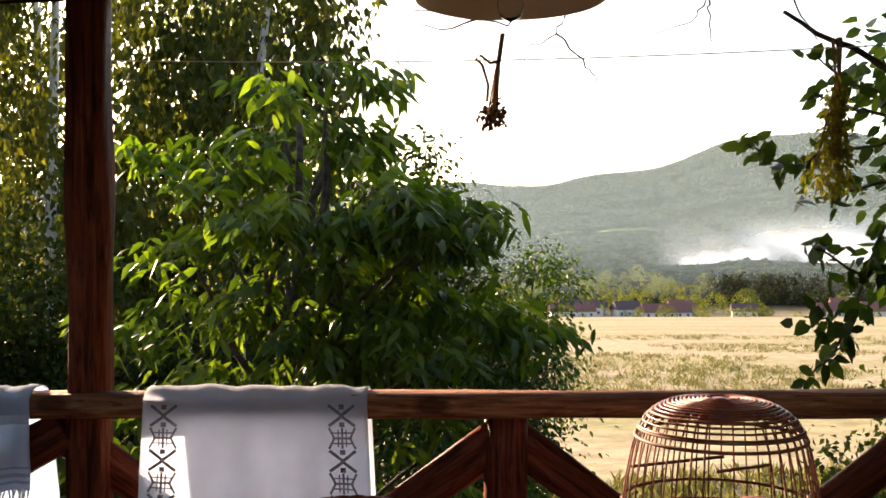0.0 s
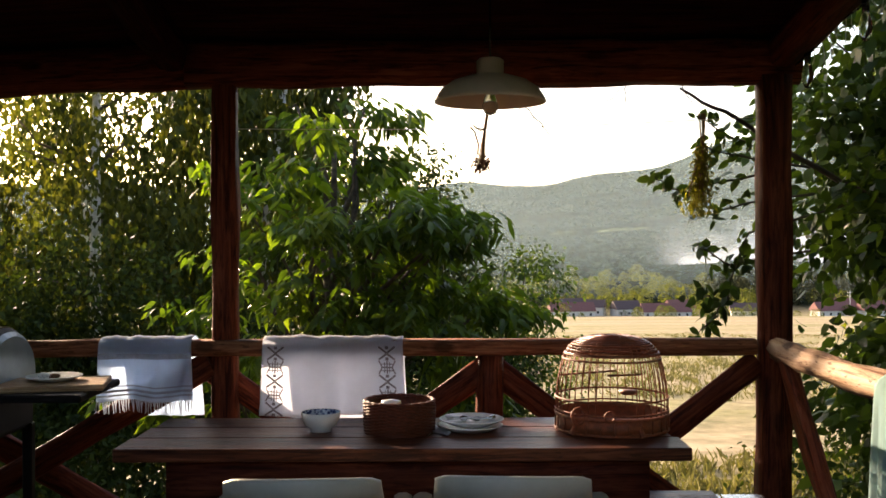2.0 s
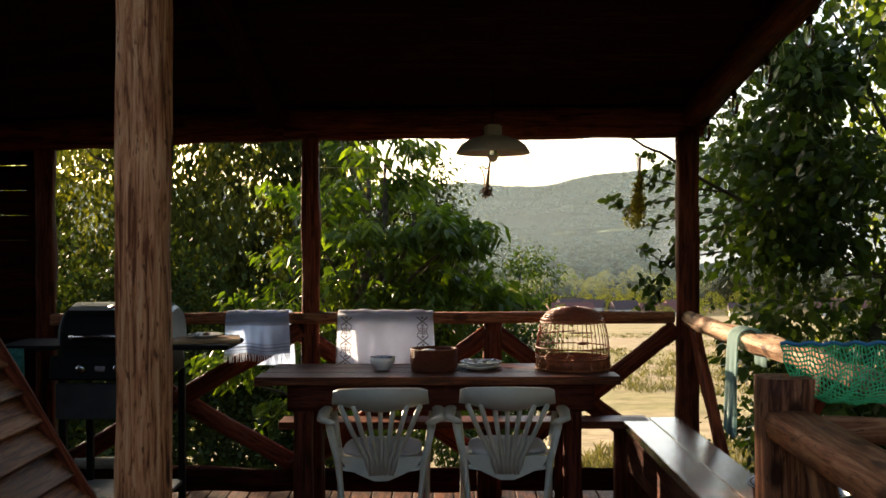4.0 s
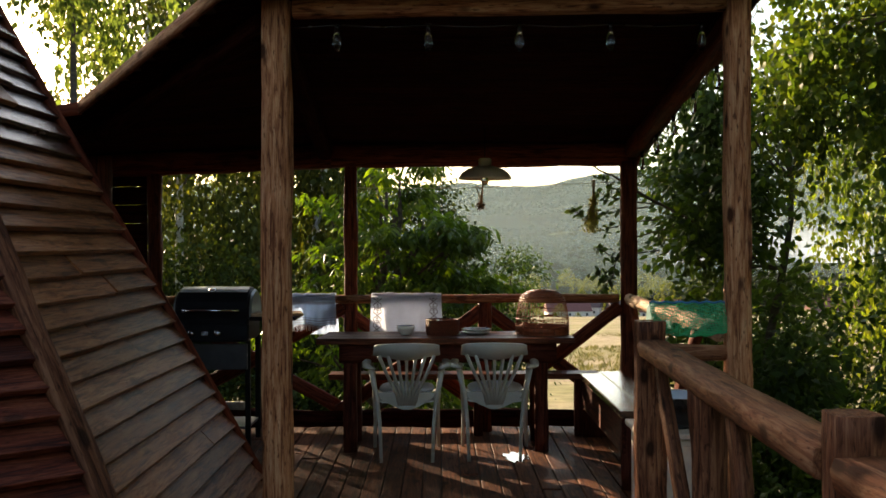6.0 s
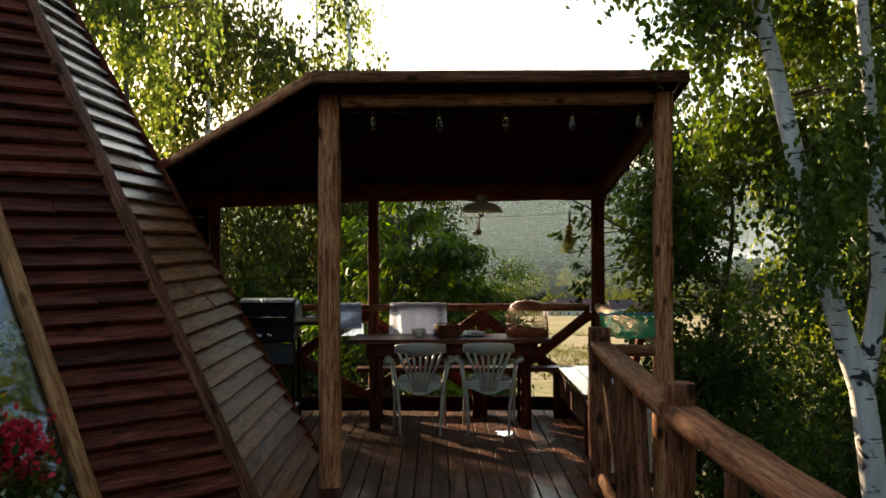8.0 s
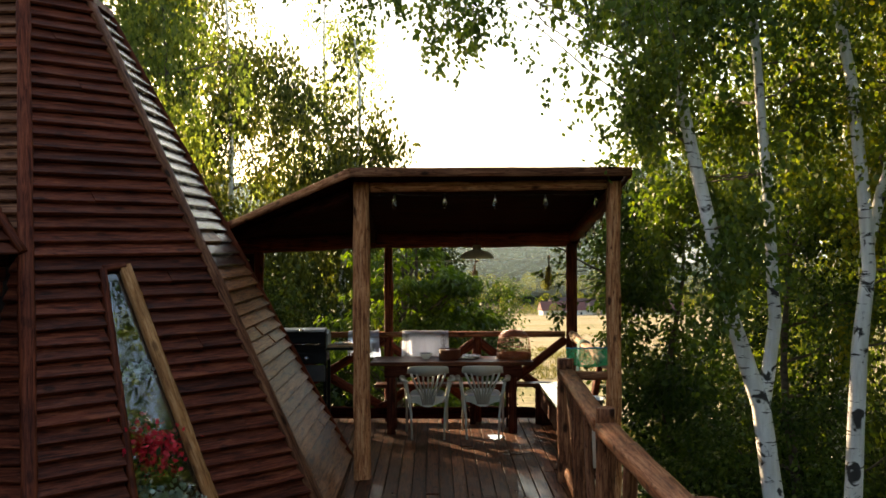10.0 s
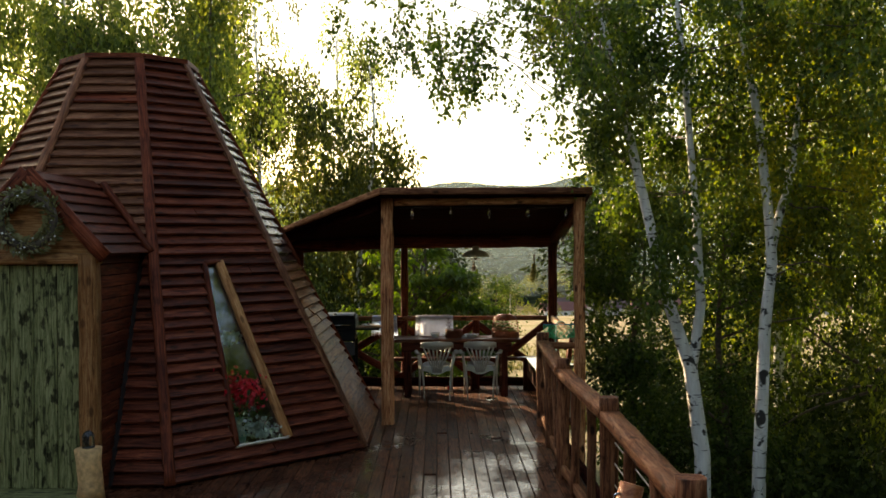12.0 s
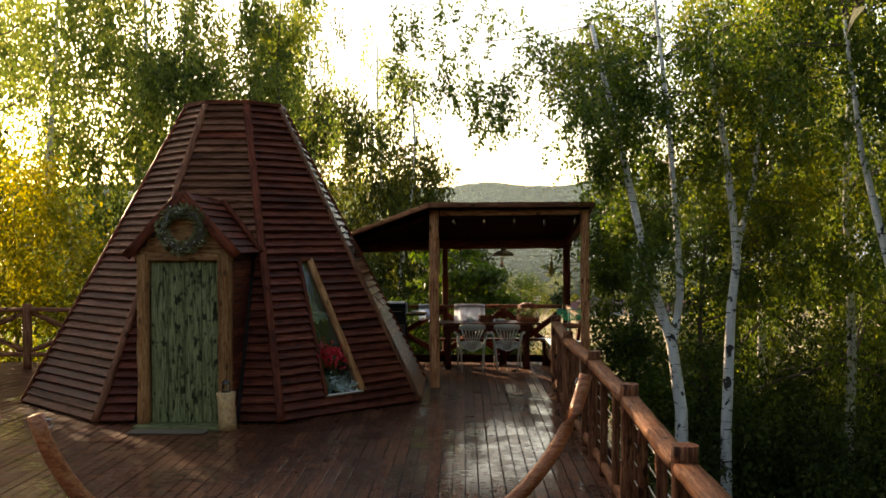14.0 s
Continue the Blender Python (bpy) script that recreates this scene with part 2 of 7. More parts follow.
M_LEAF_WOOD = leaf_mat("woodland_leaf", (0.02, 0.038, 0.010), (0.10, 0.145, 0.032), (0.27, 0.29, 0.05), 0.45)
# Bush leaf with sunshine put into its yellow-green
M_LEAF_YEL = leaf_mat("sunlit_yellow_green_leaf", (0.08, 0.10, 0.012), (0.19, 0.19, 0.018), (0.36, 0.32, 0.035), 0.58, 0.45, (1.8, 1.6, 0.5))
M_LEAF_YOUNG = leaf_mat("young_chestnut_leaf", (0.06, 0.11, 0.012), (0.12, 0.20, 0.02), (0.20, 0.29, 0.03), 0.45)
# Gold of the sunlit crown is put into this leaf colour
M_LEAF_YEL2 = leaf_mat("sungold_birch_leaf", (0.036, 0.062, 0.016), (0.115, 0.158, 0.030), (0.30, 0.27, 0.035), 0.50, 0.4, (1.65, 1.6, 0.5))
M_LEAF_APPLE = leaf_mat("apple_leaf", (0.016, 0.034, 0.009), (0.052, 0.095, 0.022), (0.13, 0.19, 0.038), 0.34, 0.42)
# Leaf darkened in colour for the shade under the canopy
M_LEAF_DARK = leaf_mat("shade_dark_leaf", (0.011, 0.020, 0.006), (0.031, 0.049, 0.012), (0.078, 0.105, 0.024), 0.20, 0.6, shine=0.1)
M_LEAF_VALLEY = leaf_mat("valley_leaf", (0.035, 0.045, 0.016), (0.075, 0.088, 0.030), (0.17, 0.165, 0.05), 0.42, 0.7, shine=0.08)


# ---- building tools ----
WORLD = {}


def mesh_from(name, verts, faces, smooth=False):
    me = bpy.data.meshes.new(name)
    me.from_pydata([tuple(v) for v in verts], [], [tuple(f) for f in faces])
    if smooth:
        me.polygons.foreach_set("use_smooth", [True] * len(me.polygons))
    me.update()
    return me


def mesh_bm(name, bm, smooth=False):
    bmesh.ops.recalc_face_normals(bm, faces=bm.faces)
    me = bpy.data.meshes.new(name)
    bm.to_mesh(me)
    bm.free()
    if smooth:
        me.polygons.foreach_set("use_smooth", [True] * len(me.polygons))
    return me


def thing(name, m=None, label="", category="", group="", kind=""):
    """An empty at the base of a thing, which parents its parts."""
    ob = new(name)
    ob.empty_display_size = 0.1
    m = Matrix() if m is None else m
    ob.matrix_basis = m
    WORLD[ob] = m
    return tagged(ob, label, category, group, kind)


def part(name, me, material, parent=None, m=None, label=""):
    """One mesh object, under a thing or a part; m is its pose in the world."""
    if isinstance(me, bmesh.types.BMesh):
        me = mesh_bm(name, me)
    ob = new(name, me)
    if material is not None and not me.materials:
        me.materials.append(material)
    m = Matrix() if m is None else m
    WORLD[ob] = m
    if parent is not None:
        ob.parent = parent
        ob.matrix_basis = WORLD[parent].inverted() @ m
    else:
        ob.matrix_basis = m
    return tagged(ob, label)


def along(p0, p1, up=(0, 0, 1)):
    """A pose at p0 whose x axis points to p1 and whose z axis is nearest to up."""
    p0, p1 = Vector(p0), Vector(p1)
    x = (p1 - p0).normalized()
    u = Vector(up)
    if abs(x.dot(u)) > 0.99:
        u = Vector((0, 1, 0))
    y = u.cross(x).normalized()
    z = x.cross(y)
    m = Matrix((x, y, z)).transposed().to_4x4()
    m.translation = p0
    return m


def hewn(L, w, h, rough=0.006, sides=12, power=5.0, seed=0, step=0.12, taper=1.0, bend=0.0):
    """A hand-hewn bar along x from 0 to L, centred on the axis, with softened corners and an uneven surface."""
    n = max(3, int(L / step))
    verts, faces = [], []
    for i in range(n + 1):
        f = i / n
        s = 1 + (taper - 1) * f
        off = bend * math.sin(f * math.pi)
        for k in range(sides):
            t = 2 * math.pi * (k + 0.5) / sides
            c, q = math.cos(t), math.sin(t)
            r = (abs(c) ** power + abs(q) ** power) ** (-1 / power)
            d = 1 + noise.noise(Vector((f * L * 3.1 + seed * 7.3, c * 1.3, q * 1.3 + seed))) * rough * 2 / min(w, h) * 2
            verts.append((f * L, c * r * w / 2 * s * d, q * r * h / 2 * s * d + off))
    for i in range(n):
        for k in range(sides):
            a, b = i * sides + k, i * sides + (k + 1) % sides
            faces.append((a, b, b + sides, a + sides))
    faces.append(tuple(range(sides))[::-1])
    faces.append(tuple(n * sides + k for k in range(sides)))
    me = mesh_from("bar", verts, faces, True)
    sm = [True] * len(faces)
    sm[-1] = sm[-2] = False
    me.polygons.foreach_set("use_smooth", sm)
    return me


def bar(name, p0, p1, w, h, material, parent=None, up=(0, 0, 1), label="", **k):
    """A hewn bar from p0 to p1; h is its size towards up."""
    L = (Vector(p1) - Vector(p0)).length
    return part(name, hewn(L, w, h, **k), material, parent, along(p0, p1, up), label)


def chamfer_box(x, y, z, c=0.004):
    """A box of that size round its middle, with chamfered edges."""
    bm = bmesh.new()
    bmesh.ops.create_cube(bm, size=1)
    for v in bm.verts:
        v.co = Vector((v.co.x * x, v.co.y * y, v.co.z * z))
    if c:
        bmesh.ops.bevel(bm, geom=bm.edges[:], offset=c, segments=1, affect="EDGES")
    return bm


BOARDS = {}


def board_mesh(L, w, h, c=0.004):
    key = (round(L, 2), round(w, 3), round(h, 3), c)
    if key not in BOARDS:
        bm = chamfer_box(key[0], key[1], key[2], c)
        bmesh.ops.translate(bm, vec=(key[0] / 2, 0, 0), verts=bm.verts)
        BOARDS[key] = mesh_bm("board", bm)
    return BOARDS[key]


def board(name, p0, p1, w, h, material, parent=None, up=(0, 0, 1), c=0.004, label=""):
    me = board_mesh((Vector(p1) - Vector(p0)).length, w, h, c)
    if me.materials and me.materials[0] != material:
        me = me.copy()
        me.materials.clear()
    return part(name, me, material, parent, along(p0, p1, up), label)


def lathe(profile, steps=32, closed=False):
    """Turned about z from (radius, height) pairs."""
    verts, faces = [], []
    n = len(profile)
    for k in range(steps):
        t = 2 * math.pi * k / steps
        for r, z in profile:
            verts.append((r * math.cos(t), r * math.sin(t), z))
    for k in range(steps):
        for i in range(n if closed else n - 1):
            a, b = k * n + i, ((k + 1) % steps) * n + i
            a2, b2 = k * n + (i + 1) % n, ((k + 1) % steps) * n + (i + 1) % n
            faces.append((a, b, b2, a2))
    return mesh_from("turned", verts, faces, True)


def tube(points, radius, sides=6, closed=False):
    """A round cord or rod along points; radius may be a list."""
    pts = [Vector(p) for p in points]
    n = len(pts)
    rad = radius if isinstance(radius, (list, tuple)) else [radius] * n
    verts, faces = [], []
    ref = Vector((0.31, 0.17, 0.93))
    for i, p in enumerate(pts):
        d = (pts[(i + 1) % n] - pts[i - 1]) if closed else (pts[min(i + 1, n - 1)] - pts[max(i - 1, 0)])
        d.normalize()
        u = d.cross(ref)
        if u.length < 0.1:
            u = d.cross(Vector((1, 0, 0)))
        u.normalize()
        w = d.cross(u)
        for k in range(sides):
            t = 2 * math.pi * k / sides
            verts.append(p + (u * math.cos(t) + w * math.sin(t)) * rad[i])
    for i in range(n if closed else n - 1):
        j = (i + 1) % n
        for k in range(sides):
            q = (k + 1) % sides
            faces.append((i * sides + k, i * sides + q, j * sides + q, j * sides + k))
    if not closed:
        faces.append(tuple(range(sides))[::-1])
        faces.append(tuple((n - 1) * sides + k for k in range(sides)))
    return verts, faces


def join_geo(pieces):
    verts, faces = [], []
    for v, f in pieces:
        o = len(verts)
        verts += list(v)
        faces += [tuple(i + o for i in q) for q in f]
    return verts, faces


def rod(name, points, radius, material, parent=None, sides=6, closed=False, m=None, label=""):
    v, f = tube(points, radius, sides, closed)
    return part(name, mesh_from(name, v, f, True), material, parent, m, label)


LEAF_FORMS = {
    "long": ((0.0, 0.02), (0.3, 0.42), (0.62, 0.5), (1.0, 0.0)),
    "oval": ((0.0, 0.02), (0.26, 0.43), (0.62, 0.46), (1.0, 0.0)),
    "rhomb": ((0.0, 0.0), (0.38, 0.5), (1.0, 0.0)),
}


def tri_mesh(V, F):
    me = bpy.data.meshes.new("leaves")
    me.vertices.add(len(V))
    me.vertices.foreach_set("co", V.reshape(-1).astype(np.float32))
    me.loops.add(len(F))
    me.loops.foreach_set("vertex_index", F.astype(np.int32))
    me.polygons.add(len(F) // 3)
    me.polygons.foreach_set("loop_start", np.arange(0, len(F), 3, dtype=np.int32))
    me.update(calc_edges=True)
    return me


def leaf_mesh(P, D, S, width=0.4, form="rhomb", curl=0.25, seed=1):
    """Single folded leaves: places P, directions D, lengths S."""
    rng = np.random.default_rng(seed)
    N = len(P)
    D = D / np.maximum(np.linalg.norm(D, axis=1, keepdims=True), 1e-6)
    R = rng.normal(size=(N, 3))
    side = np.cross(D, R)
    side /= np.maximum(np.linalg.norm(side, axis=1, keepdims=True), 1e-6)
    up = np.cross(side, D)
    S = S[:, None]
    prof = LEAF_FORMS[form]
    rows = []
    if form == "rhomb":
        mid = P + D * S * 0.4
        lift = up * S * width * 0.18
        kite = np.stack([P, mid - side * S * width * 0.5 + lift, P + D * S - np.array([0, 0, 1.0]) * S * curl, mid + side * S * width * 0.5 + lift], axis=1)
        return tri_mesh(kite.reshape(-1, 3), (np.array([(0, 1, 2), (0, 2, 3)])[None] + (np.arange(N) * 4)[:, None, None]).reshape(-1))
    if form == "oval":
        low, high = P + D * S * 0.26, P + D * S * 0.64 - np.array([0, 0, 1.0]) * S * curl * 0.4
        out, lift = side * S * width * 0.45, up * S * width * 0.14
        hexa = np.stack([P, low - out + lift, high - out * 0.92 + lift, P + D * S - np.array([0, 0, 1.0]) * S * curl, high + out * 0.92 + lift, low + out + lift], axis=1)
        return tri_mesh(hexa.reshape(-1, 3), (np.array([(0, 1, 5), (1, 2, 4), (1, 4, 5), (2, 3, 4)])[None] + (np.arange(N) * 6)[:, None, None]).reshape(-1))
    for f, w in prof:
        mid = P + D * S * f - np.array([0, 0, 1.0]) * S * curl * f * f
        if w < 0.03:
            rows.append((mid,))
        else:
            rows.append((mid - side * S * width * w + up * S * width * w * 0.3, mid, mid + side * S * width * w + up * S * width * w * 0.3))
    verts = np.stack([p for r in rows for p in r], axis=1)
    idx, k = [], 0
    for r in rows:
        idx.append(list(range(k, k + len(r))))
        k += len(r)
    quads = []
    for a, b in zip(idx, idx[1:]):
        if len(a) == 1 and len(b) == 3:
            quads += [(a[0], b[0], b[1]), (a[0], b[1], b[2])]
        elif len(a) == 3 and len(b) == 3:
            quads += [(a[0], b[0], b[1]), (a[0], b[1], a[1]), (a[1], b[1], b[2]), (a[1], b[2], a[2])]
        elif len(a) == 3 and len(b) == 1:
            quads += [(a[0], b[0], a[1]), (a[1], b[0], a[2])]
    F = (np.array(quads)[None] + (np.arange(N) * k)[:, None, None]).reshape(-1)
    return tri_mesh(verts.reshape(-1, 3), F)


def wander(p0, p1, n, amount, seed, sag=0.0):
    """Points from p0 to p1 along a wavering line."""
    p0, p1 = Vector(p0), Vector(p1)
    out = []
    for i in range(n + 1):
        f = i / n
        w = noise.noise_vector(Vector((f * 2.3 + seed * 5.1, seed * 1.7, 0.3))) * amount * math.sin(min(1, f * 1.3) * math.pi * 0.6)
        out.append(p0.lerp(p1, f) + w + Vector((0, 0, -sag * f * f)))
    return out


def tree(name, base, top, radius, bark, crown_boxes, leaf, label, category="tree", seed=1, size=(0.05, 0.08), width=0.6,
         form="rhomb", weep=0.0, clumps=300, per=40, clump_r=0.25, limb_r=0.4, limb_n=14, group="", droop=0.25, trunk_bend=0.25, start=0.35):
    """A tapered trunk with limbs, and a crown of single leaves in loose clumps inside the given ellipsoids (centre, radii)."""
    rng = np.random.default_rng(seed)
    tr = thing(name, pose(*base), label, category, group)
    path = wander(base, top, 14, trunk_bend, seed)
    rad = [radius * (1 - 0.85 * i / 14) for i in range(15)]
    geo = [tube(path, rad, 10)]
    part("trunk", mesh_from("trunk", *geo[0], True), bark, tr)
    vol = np.array([r[0] * r[1] * r[2] for _, r in crown_boxes])
    centres = []
    for (c, r), share in zip(crown_boxes, vol / vol.sum()):
        n = max(4, int(clumps * share))
        d = rng.normal(size=(n, 3))
        d /= np.linalg.norm(d, axis=1, keepdims=True)
        u = rng.random(n) ** 0.42
        boughs = np.array(c) + d * u[:, None] * np.array(r)
        pick = rng.integers(0, max(3, n // 6), n)
        centres.append(boughs[pick] + rng.normal(size=(n, 3)) * np.array(r) * 0.13)
    C = np.concatenate(centres)
    pick = rng.choice(len(C), min(limb_n, len(C)), replace=False)
    for q in pick:
        tgt = Vector(C[q])
        hz = min(range(15), key=lambda i: abs(path[i].z - (tgt.z - 0.45 * (Vector((tgt.x, tgt.y, 0)) - Vector((path[7].x, path[7].y, 0))).length)))
        hz = max(int(start * 14), min(13, hz))
        n = 8
        pts = wander(path[hz], tgt, n, 0.18, seed + q)
        r0 = rad[hz] * limb_r
        rod("limb", pts, [r0 * (1 - 0.8 * i / n) + 0.003 for i in range(n + 1)], M_BARK, tr, 6)
    P, D = [], []
    if weep > 0:
        for c in C:
            L = weep * (0.5 + rng.random())
            lean = rng.normal(size=2) * 0.15
            f = rng.random(per)
            pos = c + np.stack([lean[0] * f, lean[1] * f, -L * f], 1) + rng.normal(size=(per, 3)) * clump_r * 0.35
            P.append(pos)
            D.append(np.stack([rng.normal(size=per) * 0.5, rng.normal(size=per) * 0.5, -np.ones(per)], 1))
    else:
        for c in C:
            pos = c + rng.normal(size=(per, 3)) * clump_r * np.array([1, 1, 0.7])
            P.append(pos)
            d = pos - c
            d = d / np.maximum(np.linalg.norm(d, axis=1, keepdims=True), 1e-6) + rng.normal(size=(per, 3)) * 0.5
            d[:, 2] -= droop * 2
            D.append(d)
    P, D = np.concatenate(P), np.concatenate(D)
    S = size[0] + rng.random(len(P)) * (size[1] - size[0])
    part("crown", leaf_mesh(P, D, S, width, form, droop, seed), leaf, tr)
    return tr


# ---- ground: one sheet from under the terrace down the hay field, past the village, up the wooded hills ----
def ground_height(x, y):
    d = math.hypot(x, y)
    fall = -2.4 - 0.068 * max(0.0, y - 3) if y < 520 else -37.6
    if y < 3:
        fall = -2.4 + 0.10 * min(12.0, max(0.0, 3 - y)) * (1 if x < 1.0 else max(0.0, 1 - (x - 1.0) / 6))
    z = max(fall, -38.0)
    if d > 650:
        f = min(1.0, (d - 650) / 2300)
        az = math.degrees(math.atan2(x, y))
        ridge = 192 + 128 * math.exp(-((az - 19.5) / 7.6) ** 2) + 6 * math.sin(az * 0.9) + 40 * math.exp(-((az - 42) / 9.0) ** 2)
        s = f * f * (3 - 2 * f)
        z += s * ridge + 14 * s * (1 - s) * 4 * noise.noise(Vector((x * 0.0022, y * 0.0022, 1.7)))
        z += s * 7 * noise.noise(Vector((x * 0.009, y * 0.009, 0.2)))
    elif d > 20:
        z += 0.35 * noise.noise(Vector((x * 0.02, y * 0.02, 0)))
    return z


def ground_sheet():
    rings = [0.0] + [1.5 * 1.085 ** i for i in range(0, 100)]
    rings = [r for r in rings if r < 4300] + [4300]
    n = 288
    verts, faces = [(0, 0, ground_height(0, 0))], []
    for r in rings[1:]:
        for k in range(n):
            t = 2 * math.pi * k / n
            x, y = r * math.sin(t), r * math.cos(t)
            verts.append((x, y, ground_height(x, y)))
    for k in range(n):
        faces.append((0, 1 + (k + 1) % n, 1 + k))
    for i in range(len(rings) - 2):
        for k in range(n):
            a, b = 1 + i * n + k, 1 + i * n + (k + 1) % n
            faces.append((a, b, b + n, a + n))
    return mesh_from("ground", verts, faces, True)


def ground_mat():
    m, nt, b = node_mat("meadow_and_hills")
    v = coords(nt, (1, 1, 1), False)
    fine = noise_tex(nt, v, 0.9, 8, 0.7)
    mid = noise_tex(nt, coords(nt, (0.35, 1.0, 1.0), False), 0.05, 8, 0.68)
    straw = ramp(nt, fine, [(0.36, (0.175, 0.142, 0.085)), (0.64, (0.35, 0.288, 0.19))])
    green = ramp(nt, fine, [(0.3, (0.09, 0.10, 0.035)), (0.7, (0.24, 0.22, 0.09))])
    field = mixc(nt, ramp(nt, mid, [(0.43, (0, 0, 0)), (0.62, (0.85, 0.85, 0.85))]), straw, green)
    sep = nt.nodes.new("ShaderNodeSeparateXYZ")
    nt.links.new(v, sep.inputs[0])
    far = nt.nodes.new("ShaderNodeMapRange")
    far.inputs[1].default_value, far.inputs[2].default_value = 470, 620
    nt.links.new(sep.outputs["Y"], far.inputs[0])
    wood_n = noise_tex(nt, v, 0.012, 9, 0.72)
    clear = noise_tex(nt, v, 0.004, 3)
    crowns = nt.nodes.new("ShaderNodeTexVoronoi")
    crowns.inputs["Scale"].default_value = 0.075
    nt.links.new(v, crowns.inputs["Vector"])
    # Lit crown tops and shaded gaps between them, painted into the colour
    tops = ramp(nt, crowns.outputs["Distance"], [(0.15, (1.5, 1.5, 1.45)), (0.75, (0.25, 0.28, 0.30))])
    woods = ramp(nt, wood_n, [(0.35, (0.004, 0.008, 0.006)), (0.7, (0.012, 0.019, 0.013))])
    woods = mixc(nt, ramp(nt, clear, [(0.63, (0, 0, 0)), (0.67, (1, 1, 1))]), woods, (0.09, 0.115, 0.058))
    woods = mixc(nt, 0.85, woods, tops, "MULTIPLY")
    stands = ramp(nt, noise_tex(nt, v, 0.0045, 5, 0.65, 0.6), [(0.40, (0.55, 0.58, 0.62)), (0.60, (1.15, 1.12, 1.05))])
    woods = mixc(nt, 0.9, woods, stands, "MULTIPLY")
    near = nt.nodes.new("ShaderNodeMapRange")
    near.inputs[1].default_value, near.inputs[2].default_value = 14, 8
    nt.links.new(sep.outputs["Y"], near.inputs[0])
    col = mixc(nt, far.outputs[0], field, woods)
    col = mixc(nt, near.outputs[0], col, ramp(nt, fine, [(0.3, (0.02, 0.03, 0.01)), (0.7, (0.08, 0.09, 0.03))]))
    nt.links.new(col, b.inputs["Base Color"])
    b.inputs["Roughness"].default_value = 0.95
    nt.links.new(math_node(nt, "MULTIPLY", math_node(nt, "SUBTRACT", 1.0, far.outputs[0]), 0.1), b.inputs["Specular IOR Level"])
    bump(nt, b, fine, 0.8, 0.15)
    return m


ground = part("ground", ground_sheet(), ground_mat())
tagged(ground, "straw-coloured hay meadow falling to a valley with wooded hills", "ground", kind="structure")


def far_mat(name, a, b_, island=True):
    m, nt, b = node_mat(name)
    g = nt.nodes.new("ShaderNodeNewGeometry")
    n = noise_tex(nt, coords(nt, (1, 1, 1), False), 0.6, 6, 0.7)
    f = math_node(nt, "ADD", math_node(nt, "MULTIPLY", g.outputs["Random Per Island"], 0.5), math_node(nt, "MULTIPLY", n, 0.5))
    nt.links.new(ramp(nt, f, [(0.25, a), (0.75, b_)]), b.inputs["Base Color"])
    b.inputs["Roughness"].default_value = 1.0
    b.inputs["Specular IOR Level"].default_value = 0.0
    bump(nt, b, n, 0.4, 0.6)
    return m


def far_crowns(centres, radii, heights, leaves, size, seed):
    """Distant tree crowns, each a loose heap of leafy sprays."""
    rng = np.random.default_rng(seed)
    C = np.repeat(np.array(centres), leaves, axis=0)
    R = np.repeat(np.array(radii), leaves)
    H = np.repeat(np.array(heights), leaves)
    n = len(C)
    f = rng.random(n)
    a = rng.random(n) * 6.283
    w = R * np.sqrt(np.clip(1 - (2 * f - 0.75) ** 2 * 0.8, 0.05, 1)) * rng.random(n) ** 0.35
    P = C + np.stack([np.cos(a) * w, np.sin(a) * w, H * f], 1)
    D = np.stack([np.cos(a), np.sin(a), rng.normal(size=n) * 0.7], 1) + rng.normal(size=(n, 3)) * 0.5
    return leaf_mesh(P, D, R * size * (0.6 + rng.random(n) * 0.8), 0.8, "rhomb", 0.2, seed)


def far_domes(centres, radii, heights, seed):
    """Crowns of a forest kilometres away: uneven low mounds, too small to tell their leaves."""
    rng = np.random.default_rng(seed)
    N, k = len(centres), 5
    C, R, H = np.array(centres), np.array(radii), np.array(heights)
    rows = []
    for w, z in ((1.0, 0.0), (0.85, 0.55)):
        for j in range(k):
            a = 6.283 * j / k + rng.random(N) * 0.5
            q = R * w * (0.75 + 0.5 * rng.random(N))
            rows.append(C + np.stack([np.cos(a) * q, np.sin(a) * q, H * z * (0.8 + 0.4 * rng.random(N))], 1))
    rows.append(C + np.stack([R * 0.1, R * 0.0, H], 1))
    V = np.stack(rows, axis=1)
    F = []
    for j in range(k):
        b = (j + 1) % k
        F += [(j, b, b + k), (j, b + k, j + k)]
    F += [(k + j, k + (j + 1) % k, 2 * k) for j in range(k)]
    me = tri_mesh(V.reshape(-1, 3), (np.array(F)[None] + (np.arange(N) * (2 * k + 1))[:, None, None]).reshape(-1))
    me.polygons.foreach_set("use_smooth", [True] * len(me.polygons))
    return me


